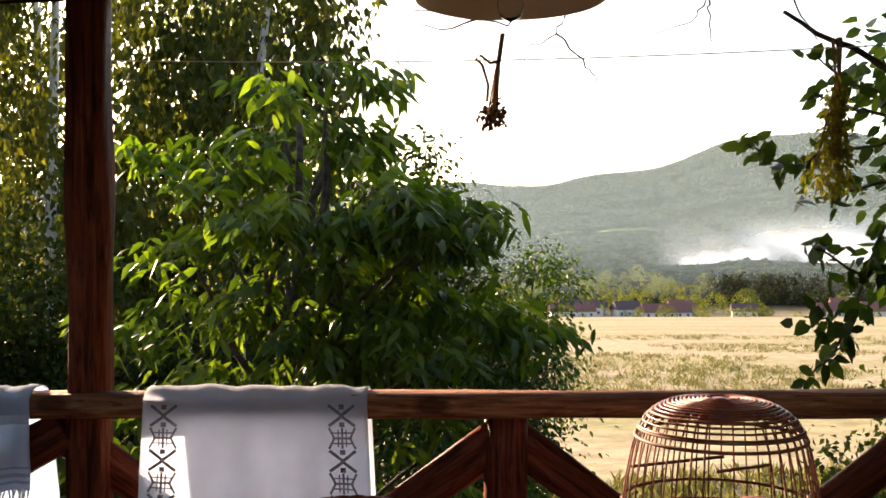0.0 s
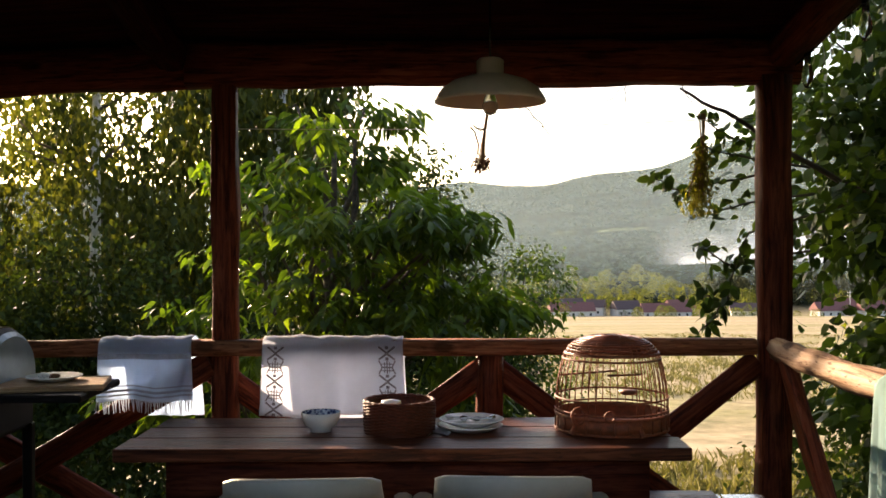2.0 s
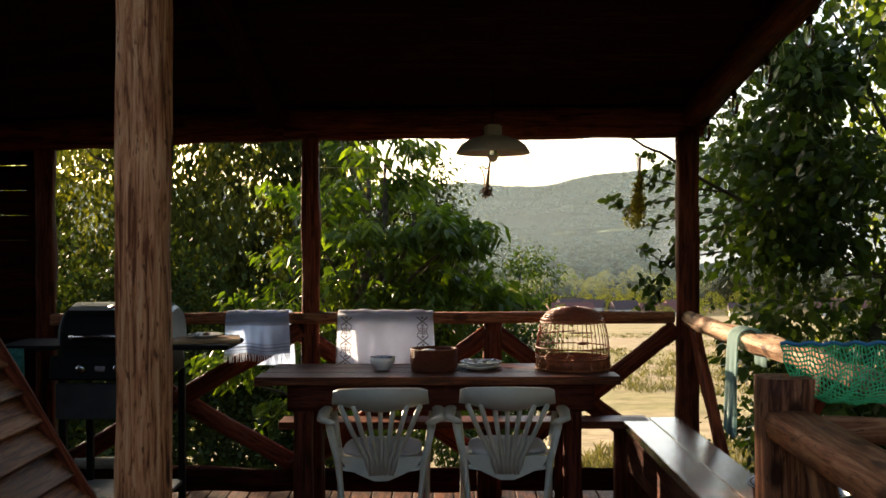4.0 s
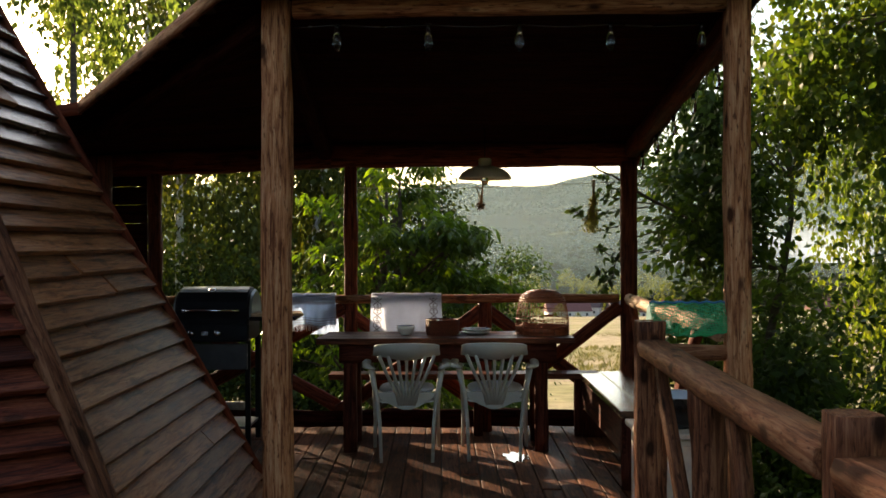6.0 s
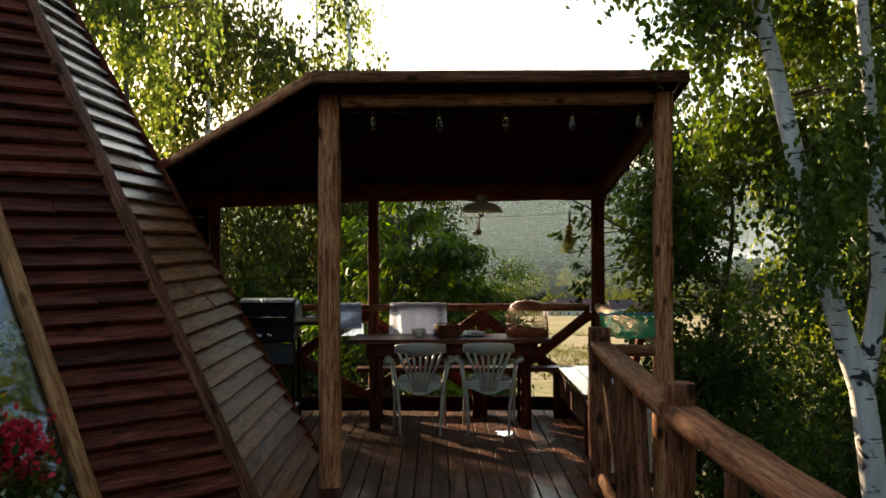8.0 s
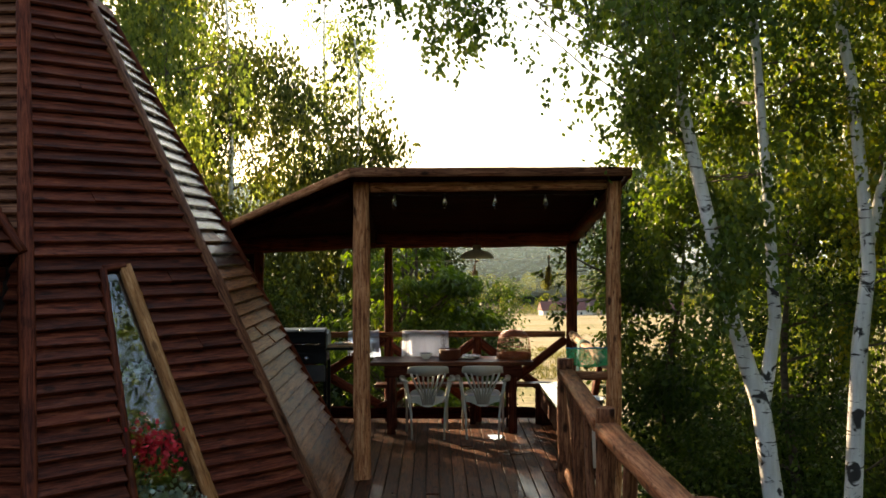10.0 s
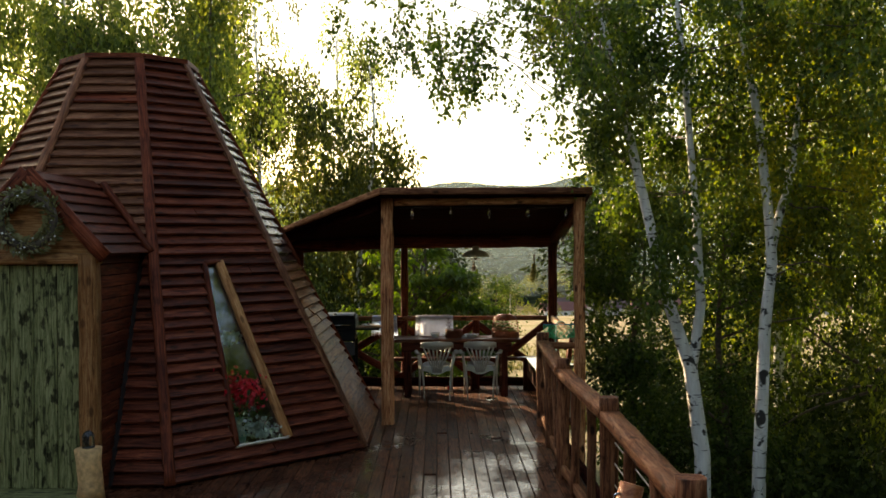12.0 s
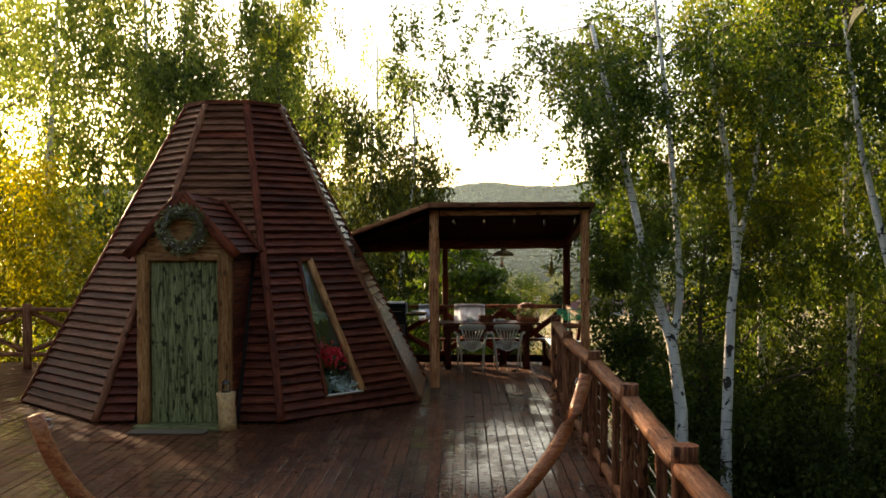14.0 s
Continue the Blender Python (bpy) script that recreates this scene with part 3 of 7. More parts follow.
def far_woods():
    rng = random.Random(5)
    C, R, H = [], [], []
    for k in range(9000):
        az = radians(rng.uniform(-14, 30))
        d = rng.uniform(2480, 3050)
        x, y = d * math.sin(az), d * math.cos(az)
        if noise.noise(Vector((x * 0.004, y * 0.004, 3.0))) > 0.36:
            continue
        C.append((x, y, ground_height(x, y) - 2))
        R.append(rng.uniform(3.5, 6.5))
        H.append(rng.uniform(5, 9))
    for k in range(12500):
        az = radians(rng.uniform(-3, 29))
        d = 860 + 1640 * rng.random() ** 0.8
        x, y = d * math.sin(az), d * math.cos(az)
        if noise.noise(Vector((x * 0.0032, y * 0.0060, 8.0))) > 0.17 + 0.18 * (d - 880) / 1600:
            continue
        C.append((x, y, ground_height(x, y) - 2))
        r = rng.uniform(3.2, 5.5) * (0.75 + d / 5000)
        R.append(r)
        H.append(r * rng.uniform(0.7, 1.3))
    ob = part("far_woods", far_domes(C, R, H, 5), far_mat("far_forest", (0.016, 0.028, 0.020), (0.026, 0.042, 0.029)))
    tagged(ob, "dense dark green forest covering the distant hills", "forest", kind="stuff")
    C, R, H = [], [], []
    for _ in range(210):
        az = radians(rng.uniform(-3, 27))
        d = rng.uniform(545, 860)
        if rng.random() < 0.3:
            d = rng.uniform(470, 545)
        x, y = d * math.sin(az), d * math.cos(az)
        r = rng.uniform(3.5, 8) * (0.5 if d < 545 else 1)
        C.append((x, y, ground_height(x, y) - 0.5))
        R.append(r)
        H.append(r * rng.uniform(1.3, 2.1))
    ob = part("valley_trees", far_crowns(C, R, H, 320, 0.15, 6), M_LEAF_VALLEY)
    tagged(ob, "round green trees and hedges along the valley floor", "trees", kind="stuff")

    C, R, H = [], [], []
    for _ in range(170):
        x, y = rng.uniform(168, 290), rng.uniform(600, 680)
        C.append((x, y, ground_height(x, y) - 0.5))
        R.append(rng.uniform(2.5, 4.2))
        H.append(rng.uniform(14, 21))
    ob = part("dark_grove", far_crowns(C, R, H, 160, 0.3, 7), far_mat("grove_foliage", (0.022, 0.026, 0.014), (0.06, 0.058, 0.028)))
    tagged(ob, "dark stand of tall trees behind the village", "trees", kind="stuff")


far_woods()


def house_far(x, y, w, d, h, turn, roof_m, group="village houses"):
    z = ground_height(x, y) - 0.9
    m = pose(x, y, z, 0, 0, turn)
    hs = thing("house", m, "small white village house with a pitched tiled roof", "house", group)
    bm = bmesh.new()
    bmesh.ops.create_cube(bm, size=1)
    for v in bm.verts:
        v.co = Vector((v.co.x * w, v.co.y * d, (v.co.z + 0.5) * h))
    part("wall", bm, M_HOUSE, hs, m)
    o = 0.6
    r = d * 0.45
    vs = [(-w / 2 - o, -d / 2 - o, h - 0.3), (w / 2 + o, -d / 2 - o, h - 0.3), (w / 2 + o, 0, h + r), (-w / 2 - o, 0, h + r), (-w / 2 - o, d / 2 + o, h - 0.3), (w / 2 + o, d / 2 + o, h - 0.3)]
    part("roof", mesh_from("roof", vs, [(0, 1, 2, 3), (3, 2, 5, 4), (0, 3, 4), (1, 5, 2), (0, 4, 5, 1)]), roof_m, hs, m)
    for i in range(max(2, int(w / 4))):
        wx = -w / 2 + (i + 0.5) * w / max(2, int(w / 4))
        part("window", chamfer_box(1.1, 0.1, 1.3, 0.02), M_PANE_FAR, hs, m @ pose(wx, -d / 2 - 0.02, h * 0.55))


M_HOUSE = plain("limewashed_wall", (0.5, 0.47, 0.44), 0.8, scale=2)
M_TILE_RED = plain("red_roof_tiles", (0.15, 0.058, 0.052), 0.9, scale=3, var=0.3)
M_TILE_GREY = plain("dark_roof_tiles", (0.075, 0.045, 0.045), 0.85, scale=3, var=0.3)
M_PANE_FAR = plain("dark_window", (0.03, 0.035, 0.04), 0.1)
HOUSES = ((64, 500, 22, 9, 4, 8, 0), (78, 515, 10, 8, 6, -20, 1), (93, 510, 13, 9, 5, 14, 1), (112, 505, 24, 9, 3.5, 4, 0), (70, 545, 16, 9, 5, 30, 1),
          (150, 500, 12, 8, 4, -12, 1), (195, 500, 20, 9, 4, 10, 0), (207, 520, 12, 9, 6, -8, 0), (125, 530, 14, 9, 5, 20, 0), (215, 495, 18, 10, 4, 6, 0))
for hx, hy, hw, hd, hh, ht, hk in HOUSES:
    house_far(hx, hy, hw, hd, hh, ht, M_TILE_GREY if hk else M_TILE_RED)


def utility_pole(x, y, h):
    z = ground_height(x, y) - 0.5
    m = pose(x, y, z)
    p = thing("utility_pole", m, "pale wooden utility pole with a cross arm at the field's edge", "pole", "utility poles")
    rod("pole", [(0, 0, 0), (0, 0, h * 0.5), (0.02, 0, h)], [0.22, 0.19, 0.16], M_HOUSE, p, 8, m=m)
    for q in (0.80, 0.92):
        rod("cross_arm", [(-1.3, 0, h * q), (1.3, 0, h * q)], 0.12, M_HOUSE, p, 6, m=m)
        for k in (-1.1, 0.0, 1.1):
            rod("insulator", [(k, 0, h * q), (k, 0, h * q + 0.5)], 0.1, M_HOUSE, p, 6, m=m)


utility_pole(196, 482, 13.0)
utility_pole(26, 350, 9.0)


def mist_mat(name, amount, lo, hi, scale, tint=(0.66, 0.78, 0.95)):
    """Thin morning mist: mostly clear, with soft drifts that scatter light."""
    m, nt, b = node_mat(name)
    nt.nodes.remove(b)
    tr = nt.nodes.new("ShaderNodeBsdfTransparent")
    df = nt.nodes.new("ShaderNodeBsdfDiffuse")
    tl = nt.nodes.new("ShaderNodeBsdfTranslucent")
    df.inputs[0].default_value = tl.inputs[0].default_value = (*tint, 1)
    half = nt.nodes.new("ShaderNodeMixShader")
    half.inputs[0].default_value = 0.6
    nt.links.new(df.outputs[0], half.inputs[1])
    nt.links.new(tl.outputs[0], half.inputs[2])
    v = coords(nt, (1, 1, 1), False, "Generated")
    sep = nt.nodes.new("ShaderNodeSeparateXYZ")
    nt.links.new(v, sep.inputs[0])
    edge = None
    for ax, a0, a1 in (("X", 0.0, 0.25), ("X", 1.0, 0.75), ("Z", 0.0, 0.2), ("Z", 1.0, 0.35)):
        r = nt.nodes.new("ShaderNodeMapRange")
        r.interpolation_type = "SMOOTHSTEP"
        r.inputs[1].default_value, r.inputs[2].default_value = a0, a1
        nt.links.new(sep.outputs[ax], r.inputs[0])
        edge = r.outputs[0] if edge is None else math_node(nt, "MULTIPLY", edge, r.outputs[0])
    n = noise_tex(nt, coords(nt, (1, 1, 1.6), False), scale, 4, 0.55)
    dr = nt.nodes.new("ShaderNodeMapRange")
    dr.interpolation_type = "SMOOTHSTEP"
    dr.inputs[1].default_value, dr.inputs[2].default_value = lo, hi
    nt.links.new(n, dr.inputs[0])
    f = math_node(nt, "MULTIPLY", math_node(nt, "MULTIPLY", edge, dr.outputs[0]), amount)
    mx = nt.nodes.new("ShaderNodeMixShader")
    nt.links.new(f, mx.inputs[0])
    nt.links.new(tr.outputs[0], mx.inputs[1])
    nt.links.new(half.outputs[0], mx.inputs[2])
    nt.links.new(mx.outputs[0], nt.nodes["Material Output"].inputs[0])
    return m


def mist(az0, az1, d, z0, z1, mat, label):
    """A bank of mist, a curved sheet across the valley."""
    verts, faces = [], []
    n, k = 40, 8
    for i in range(n + 1):
        az = radians(az0 + (az1 - az0) * i / n)
        for j in range(k + 1):
            q = d + 12 * math.sin(j * 0.9 + i * 0.4)
            verts.append((q * math.sin(az), q * math.cos(az), z0 + (z1 - z0) * j / k))
    for i in range(n):
        for j in range(k):
            a = i * (k + 1) + j
            faces.append((a, a + k + 1, a + k + 2, a + 1))
    ob = part("mist_bank", mesh_from("mist_bank", verts, faces, True), mat)
    ob.visible_shadow = False
    return tagged(ob, label, "mist", kind="stuff")


def field_grass():
    rng = np.random.default_rng(77)
    n = 5200
    y = 17 + 125 * rng.random(n) ** 1.5
    x = y * (-0.05 + 0.58 * rng.random(n))
    keep = [noise.noise(Vector((a * 0.05, b * 0.07, 4.0))) > 0.02 for a, b in zip(x, y)]
    x, y = x[keep], y[keep]
    P = np.repeat(np.array([(a, b, ground_height(a, b) - 0.03) for a, b in zip(x, y)]), 9, axis=0)
    P = P + rng.normal(size=P.shape) * np.array([0.22, 0.22, 0.0])
    D = rng.normal(size=P.shape) * 0.35 + np.array([0, 0, 1.0])
    ob = part("meadow_grass", leaf_mesh(P, D, 0.22 + 0.34 * rng.random(len(P)), 0.12, "rhomb", 0.25, 78), leaf_mat("meadow_grass", (0.10, 0.098, 0.042), (0.16, 0.145, 0.066), (0.25, 0.22, 0.11), 0.14, 0.9, shine=0.05))
    tagged(ob, "uneven tufts of tall yellow-green grass in the hay meadow", "grass", kind="stuff")


field_grass()


# ---- terrace deck ----
DECK_Z = 0.0
PITCH = 0.115
deck = thing("floor", None, "worn brown wooden deck boards, wet and shiny in places", "deck", kind="structure")


def lay_deck():
    rng = random.Random(3)
    joined = []
    x = -12.6
    while x < 1.28:
        cuts, y = [], (-16.8 if x < 0.80 else -0.3)
        while y < 2.75:
            L = rng.uniform(2.2, 4.2)
            cuts.append((y, min(2.75, y + L)))
            y += L
        for y0, y1 in cuts:
            if y1 - y0 < 0.3:
                y0 = y0 - 0.3
            near = -2.9 < x and y1 > -9.5
            dz = rng.uniform(-0.003, 0.003)
            w = PITCH - 0.0085
            if near:
                L = round(y1 - y0 - 0.006, 1)
                board("board", (x + PITCH / 2, y0, -0.014 + dz), (x + PITCH / 2, y0 + L, -0.014 + dz), w, 0.028, M_DECK, deck, up=(rng.gauss(0, 0.012), 0, 1), c=0.003)
            else:
                a, b = x + 0.0028, x + PITCH - 0.0028
                z1 = dz
                o = [(a, y0, z1 - 0.028), (b, y0, z1 - 0.028), (b, y1, z1 - 0.028), (a, y1, z1 - 0.028), (a + 0.003, y0, z1), (b - 0.003, y0, z1), (b - 0.003, y1, z1), (a + 0.003, y1, z1)]
                joined.append((o, [(4, 5, 6, 7), (0, 4, 7, 3), (1, 2, 6, 5), (0, 1, 5, 4), (3, 7, 6, 2)]))
        x += PITCH
    ob = part("boards", mesh_from("boards", *join_geo(joined)), M_DECK, deck)
    tagged(ob, kind="stuff")
    # Black sheets added under the boards so the gaps look shaded
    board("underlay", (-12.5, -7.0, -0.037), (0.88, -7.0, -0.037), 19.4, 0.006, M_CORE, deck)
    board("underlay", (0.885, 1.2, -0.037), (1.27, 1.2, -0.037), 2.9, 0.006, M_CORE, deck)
    for jx in [-12.4 + 0.8 * i for i in range(17)]:
        board("joist", (min(jx, 0.8), -16.7, -0.118), (min(jx, 0.8), 2.7, -0.118), 0.06, 0.15, M_DARK, deck)
    bar("edge_beam", (0.94, -16.8, -0.12), (0.94, -0.3, -0.12), 0.09, 0.22, M_DARK, deck)
    bar("edge_beam", (-12.6, 2.8, -0.12), (1.35, 2.8, -0.12), 0.09, 0.22, M_DARK, deck)


lay_deck()


# ---- octagonal cabin, clad in lapped boards ----
CX, CY, AP0, AP1, CH = -3.78, -0.6, 2.62, 0.64, 3.98


def cone_pt(face, s, f, out=0.0):
    """A point on face (0: towards -y, counting towards +x): s from -1 to 1 across, f from 0 (foot) to 1 (top)."""
    t = radians(45 * face)
    ap = AP0 + (AP1 - AP0) * f
    hw = ap * math.tan(radians(22.5))
    nx, ny = math.sin(t), -math.cos(t)
    tx, ty = math.cos(t), math.sin(t)
    sl = math.hypot(AP0 - AP1, CH)
    nz = (AP0 - AP1) / sl
    nh = CH / sl
    return Vector((CX + nx * (ap + out * nh) + tx * s * hw, CY + ny * (ap + out * nh) + ty * s * hw, f * CH + out * nz))


def face_half(f):
    return (AP0 + (AP1 - AP0) * f) * math.tan(radians(22.5))


WIN = ((-0.345, 0.053), (0.235, 0.053), (-0.165, 0.466), (0.010, 0.472))   # window corners on face 1: foot left, foot right, head left, head right (metres across, share of height)


def win_span(f):
    """The window's span in metres across face 1 at height f."""
    if not 0.05 < f < 0.475:
        return None
    (ax, af), (bx, bf), (hx, hf), (gx, gf) = WIN
    l = ax + (hx - ax) * (f - af) / (hf - af)
    r = bx + (gx - bx) * (f - bf) / (gf - bf)
    return l - 0.03, r + 0.04


cabin = thing("cabin", pose(CX, CY, 0), "red-brown octagonal wooden cabin tapering like a tent", "cabin")


def clad():
    core_v, core_f = [], []
    for f in range(8):
        pts = [cone_pt(f, -1, 0, -0.05), cone_pt(f, 1, 0, -0.05), cone_pt(f, 1, 1, -0.05), cone_pt(f, -1, 1, -0.05)]
        o = len(core_v)
        core_v += pts
        if f == 1:
            hole = [cone_pt(1, u / face_half(v), v, -0.05) for u, v in (WIN[0], WIN[1], WIN[3], WIN[2])]
            core_v += hole
            core_f += [(o, o + 1, o + 5, o + 4), (o + 1, o + 2, o + 6, o + 5), (o + 2, o + 3, o + 7, o + 6), (o + 3, o, o + 4, o + 7)]
        else:
            core_f.append((o, o + 1, o + 2, o + 3))
    o = len(core_v)
    core_v += [cone_pt(f, -1, 1, -0.05) for f in range(8)]
    core_f.append(tuple(range(o, o + 8)))
    bm = bmesh.new()
    vs = [bm.verts.new(p) for p in core_v]
    for q in core_f:
        bm.faces.new([vs[i] for i in q])
    bmesh.ops.remove_doubles(bm, verts=bm.verts, dist=0.02)
    # Black lining stands for the unlit room behind the window
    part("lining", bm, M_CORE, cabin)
    slant = math.hypot(AP0 - AP1, CH)
    rows = 41
    rng = random.Random(8)
    back = []
    for f in range(8):
        seen = f in (6, 7, 0, 1, 2)
        for r in range(rows):
            f0, f1 = r / rows, (r + 1.25) / rows
            fm = (f0 + f1) / 2
            hw = face_half(fm)
            spans = [(-hw, hw)]
            if f == 1 and win_span(fm):
                a, b = win_span(fm)
                spans = [(-hw, a), (b, hw)]
            if f == 0 and fm * CH < 2.0:
                spans = [(-hw, -0.62), (0.62, hw)]
            elif f == 0 and fm * CH < 2.62:
                g = 0.62 * (2.62 - fm * CH) / 0.62
                spans = [(-hw, -g - 0.05), (g + 0.05, hw)]
            if f == 2 and r < 30 and rng.random() < 0.45 or f == 1 and rng.random() < 0.3:
                a, b = spans[-1]
                cut = a + (b - a) * rng.uniform(0.25, 0.75)
                spans = spans[:-1] + [(a, cut - 0.002), (cut + 0.002, b)]
            for a, b in spans:
                if b - a < 0.04:
                    continue
                j = rng.uniform(-0.006, 0.006)
                lo, hi = 0.030 + j, 0.004 + j * 0.4
                if seen:
                    p0 = cone_pt(f, a / face_half(fm), fm, (lo + hi) / 2)
                    p1 = cone_pt(f, b / face_half(fm), fm + rng.uniform(-0.0018, 0.0018), (lo + hi) / 2)
                    t = radians(45 * f)
                    n = (cone_pt(f, 0, fm, 1) - cone_pt(f, 0, fm, 0)).normalized()
                    upv = (cone_pt(f, 0, f1) - cone_pt(f, 0, f0)).normalized()
                    face_n = (n * slant / rows * 1.25 + upv * ((0.044 if f == 2 else 0.058) + j)).normalized()
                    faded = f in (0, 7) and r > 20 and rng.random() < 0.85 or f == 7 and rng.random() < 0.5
                    # Side face: skylit tone on lower rows, sheen tone on upper rows
                    board("board", p0, p1, slant / rows * 1.25, 0.028, M_CLAD_PALE if faded else (M_CLAD_GLOSS if r > 19 + rng.randint(-2, 2) else M_CLAD_WORN_LIT) if f == 2 else M_CLAD, cabin, up=face_n, c=0.003)
                else:
                    q = [cone_pt(f, a / face_half(f0), f0, lo), cone_pt(f, b / face_half(f0), f0, lo), cone_pt(f, b / face_half(f1), f1, hi), cone_pt(f, a / face_half(f1), f1, hi), cone_pt(f, a / face_half(f0), f0, 0.0), cone_pt(f, b / face_half(f0), f0, 0.0)]
                    back.append((q, [(0, 1, 2, 3), (4, 5, 1, 0)]))
    ob = part("boards", mesh_from("boards", *join_geo(back)), M_CLAD, cabin)
    tagged(ob, kind="stuff")
    for f in range(8):
        p0, p1 = cone_pt(f, -1, 0.0, 0.035), cone_pt(f, -1, 1.0, 0.035)
        nrm = Vector((p0.x - CX, p0.y - CY, 1.0))
        bar("corner_batten", p0, p1, 0.10, 0.045, M_NEWEL if f in (0, 2) else M_STAIN, cabin, up=nrm, seed=f, rough=0.003, power=9)
    bm = bmesh.new()
    ring0 = [bm.verts.new(cone_pt(f, -1, 1.0, 0.06) + Vector((0, 0, 0.0))) for f in range(8)]
    ring1 = [bm.verts.new(cone_pt(f, -1, 1.0, 0.06) + Vector((0, 0, 0.05))) for f in range(8)]
    bm.faces.new(ring1)
    bm.faces.new(ring0[::-1])
    for k in range(8):
        bm.faces.new((ring0[k], ring0[(k + 1) % 8], ring1[(k + 1) % 8], ring1[k]))
    part("cap", bm, M_STAIN, cabin)


clad()


def glass_mat(name, tint=(0.9, 0.95, 0.95)):
    m, nt, b = node_mat(name)
    b.inputs["Base Color"].default_value = (*tint, 1)
    b.inputs["Roughness"].default_value = 0.02
    b.inputs["Transmission Weight"].default_value = 1.0
    b.inputs["IOR"].default_value = 1.5
    return m


M_GLASS = glass_mat("window_glass")
M_GLASS.node_tree.nodes["Principled BSDF"].inputs["IOR"].default_value = 2.0   # index raised past real glass so the pane mirrors strongly
M_OLDWHITE = plain("worn_white_paint", (0.58, 0.53, 0.44), 0.6, var=0.2, scale=9, relief=0.3)


def cabin_window():
    corners = [cone_pt(1, u / face_half(v), v, 0.03) for u, v in (WIN[0], WIN[1], WIN[3], WIN[2])]
    n = (cone_pt(1, 0, 0.3, 1) - cone_pt(1, 0, 0.3, 0)).normalized()
    pane = part("window", mesh_from("window", [c - n * 0.02 for c in corners] + [c - n * 0.032 for c in corners],
                                    [(0, 1, 2, 3), (7, 6, 5, 4), (0, 4, 5, 1), (1, 5, 6, 2), (2, 6, 7, 3), (3, 7, 4, 0)]), M_GLASS, cabin, None, "tall slanting window reflecting trees and sky")
    pane.visible_shadow = False
    for k in range(4):
        a, b = corners[k], corners[(k + 1) % 4]
        bar("window_frame", a, b, 0.085 if k == 1 else 0.025 if k == 0 else 0.045, 0.06, M_NEWWOOD if k == 1 else M_OLDWHITE if k == 0 else M_STAIN, pane, up=n, seed=k, rough=0.002, power=9)


cabin_window()


def porch():
    """The gabled entrance with its green plank door."""
    y0 = -3.42
    for sx in (-1, 1):
        bar("door_post", (CX + sx * 0.47 + 0.03, y0, 0.0), (CX + sx * 0.47 + 0.03, y0, 1.99), 0.13 if sx < 0 else 0.15, 0.15, M_NEWWOOD, cabin, seed=4 + sx, power=8, label="pale orange door post")
    bar("lintel", (CX - 0.53, y0, 1.95), (CX + 0.59, y0, 1.95), 0.12, 0.09, M_NEWWOOD, cabin, seed=7, power=8)
    # side walls
    for sx in (-1, 1):
        for r in range(20):
            z = 0.05 + r * 0.1
            yb = CY - (AP0 + (AP1 - AP0) * z / CH) + 0.05
            board("side_board", (CX + sx * 0.52 + 0.03, y0 + 0.04, z), (CX + sx * 0.52 + 0.03, yb, z), 0.02, 0.094, M_CLAD, cabin)
    # gable boards
    for r in range(6):
        z = 2.02 + r * 0.1
        hw = 0.55 * (2.62 - z) / 0.62
        if hw > 0.05:
            board("gable_board", (CX + 0.03 - hw, y0 + 0.02, z), (CX + 0.03 + hw, y0 + 0.02, z), 0.02, 0.104, M_NEWWOOD, cabin)
    roof = part("porch_roof", mesh_from("porch_roof", [(CX + 0.03, y0 - 0.1, 2.68), (CX + 0.03, y0 - 0.1, 2.64), (CX + 0.03, -2.1, 2.68), (CX + 0.03, -2.1, 2.64)], [(0, 1, 3, 2)]), M_STAIN, cabin)
    for sx in (-1, 1):
        for r in range(8):
            f0 = r / 8
            fm = f0 + 0.07
            x = CX + 0.03 + sx * 0.62 * fm
            z = 2.69 - 0.70 * fm
            yb = CY - (AP0 + (AP1 - AP0) * z / CH) + 0.12
            nrm = (sx * 0.58, 0, 0.82)
            board("roof_board", (x, y0 - 0.10, z), (x, yb, z), 0.135, 0.018, M_CLAD, roof, up=nrm)
        bar("bargeboard", (CX + 0.03, y0 - 0.115, 2.67), (CX + 0.03 + sx * 0.64, y0 - 0.115, 1.96), 0.03, 0.12, M_STAIN, cabin, rough=0.002, power=9)
        zb = 1.99
        bar("valley_batten", (CX + 0.03 + sx * 0.1, CY - (AP0 + (AP1 - AP0) * 2.62 / CH) - 0.03, 2.66), (CX + 0.03 + sx * 0.66, CY - (AP0 + (AP1 - AP0) * zb / CH) - 0.06, 1.99), 0.06, 0.06, M_STAIN, cabin, rough=0.002, power=9)
    door = part("door", chamfer_box(0.80, 0.03, 1.88, 0.003), M_GREEN, cabin, pose(CX + 0.03, y0 + 0.045, 0.97), "green-stained plank door, closed")
    for k in range(4):
        x = CX + 0.03 - 0.39 + 0.195 * (k + 0.5)
        board("plank", (x, y0 + 0.02, 0.04), (x, y0 + 0.02, 1.9), 0.022, 0.188, M_GREEN, door, up=(1, 0, 0))
    board("threshold", (CX - 0.5, y0 - 0.12, 0.02), (CX + 0.55, y0 - 0.12, 0.02), 0.3, 0.04, M_GREEN, cabin)


porch()


# ---- pergola over the dining corner ----
ROOF_K = -0.143           # fall of the roof towards the valley


def roof_z(y, x=0.0):
    """Height of the roof boards; the wing beside the cabin falls off to that side too."""
    return 2.60 + ROOF_K * (y + 0.5) - 0.14 * max(0.0, -1.0 - x) * min(1.0, max(0.3, 1 - (y - 0.9) * 0.47))


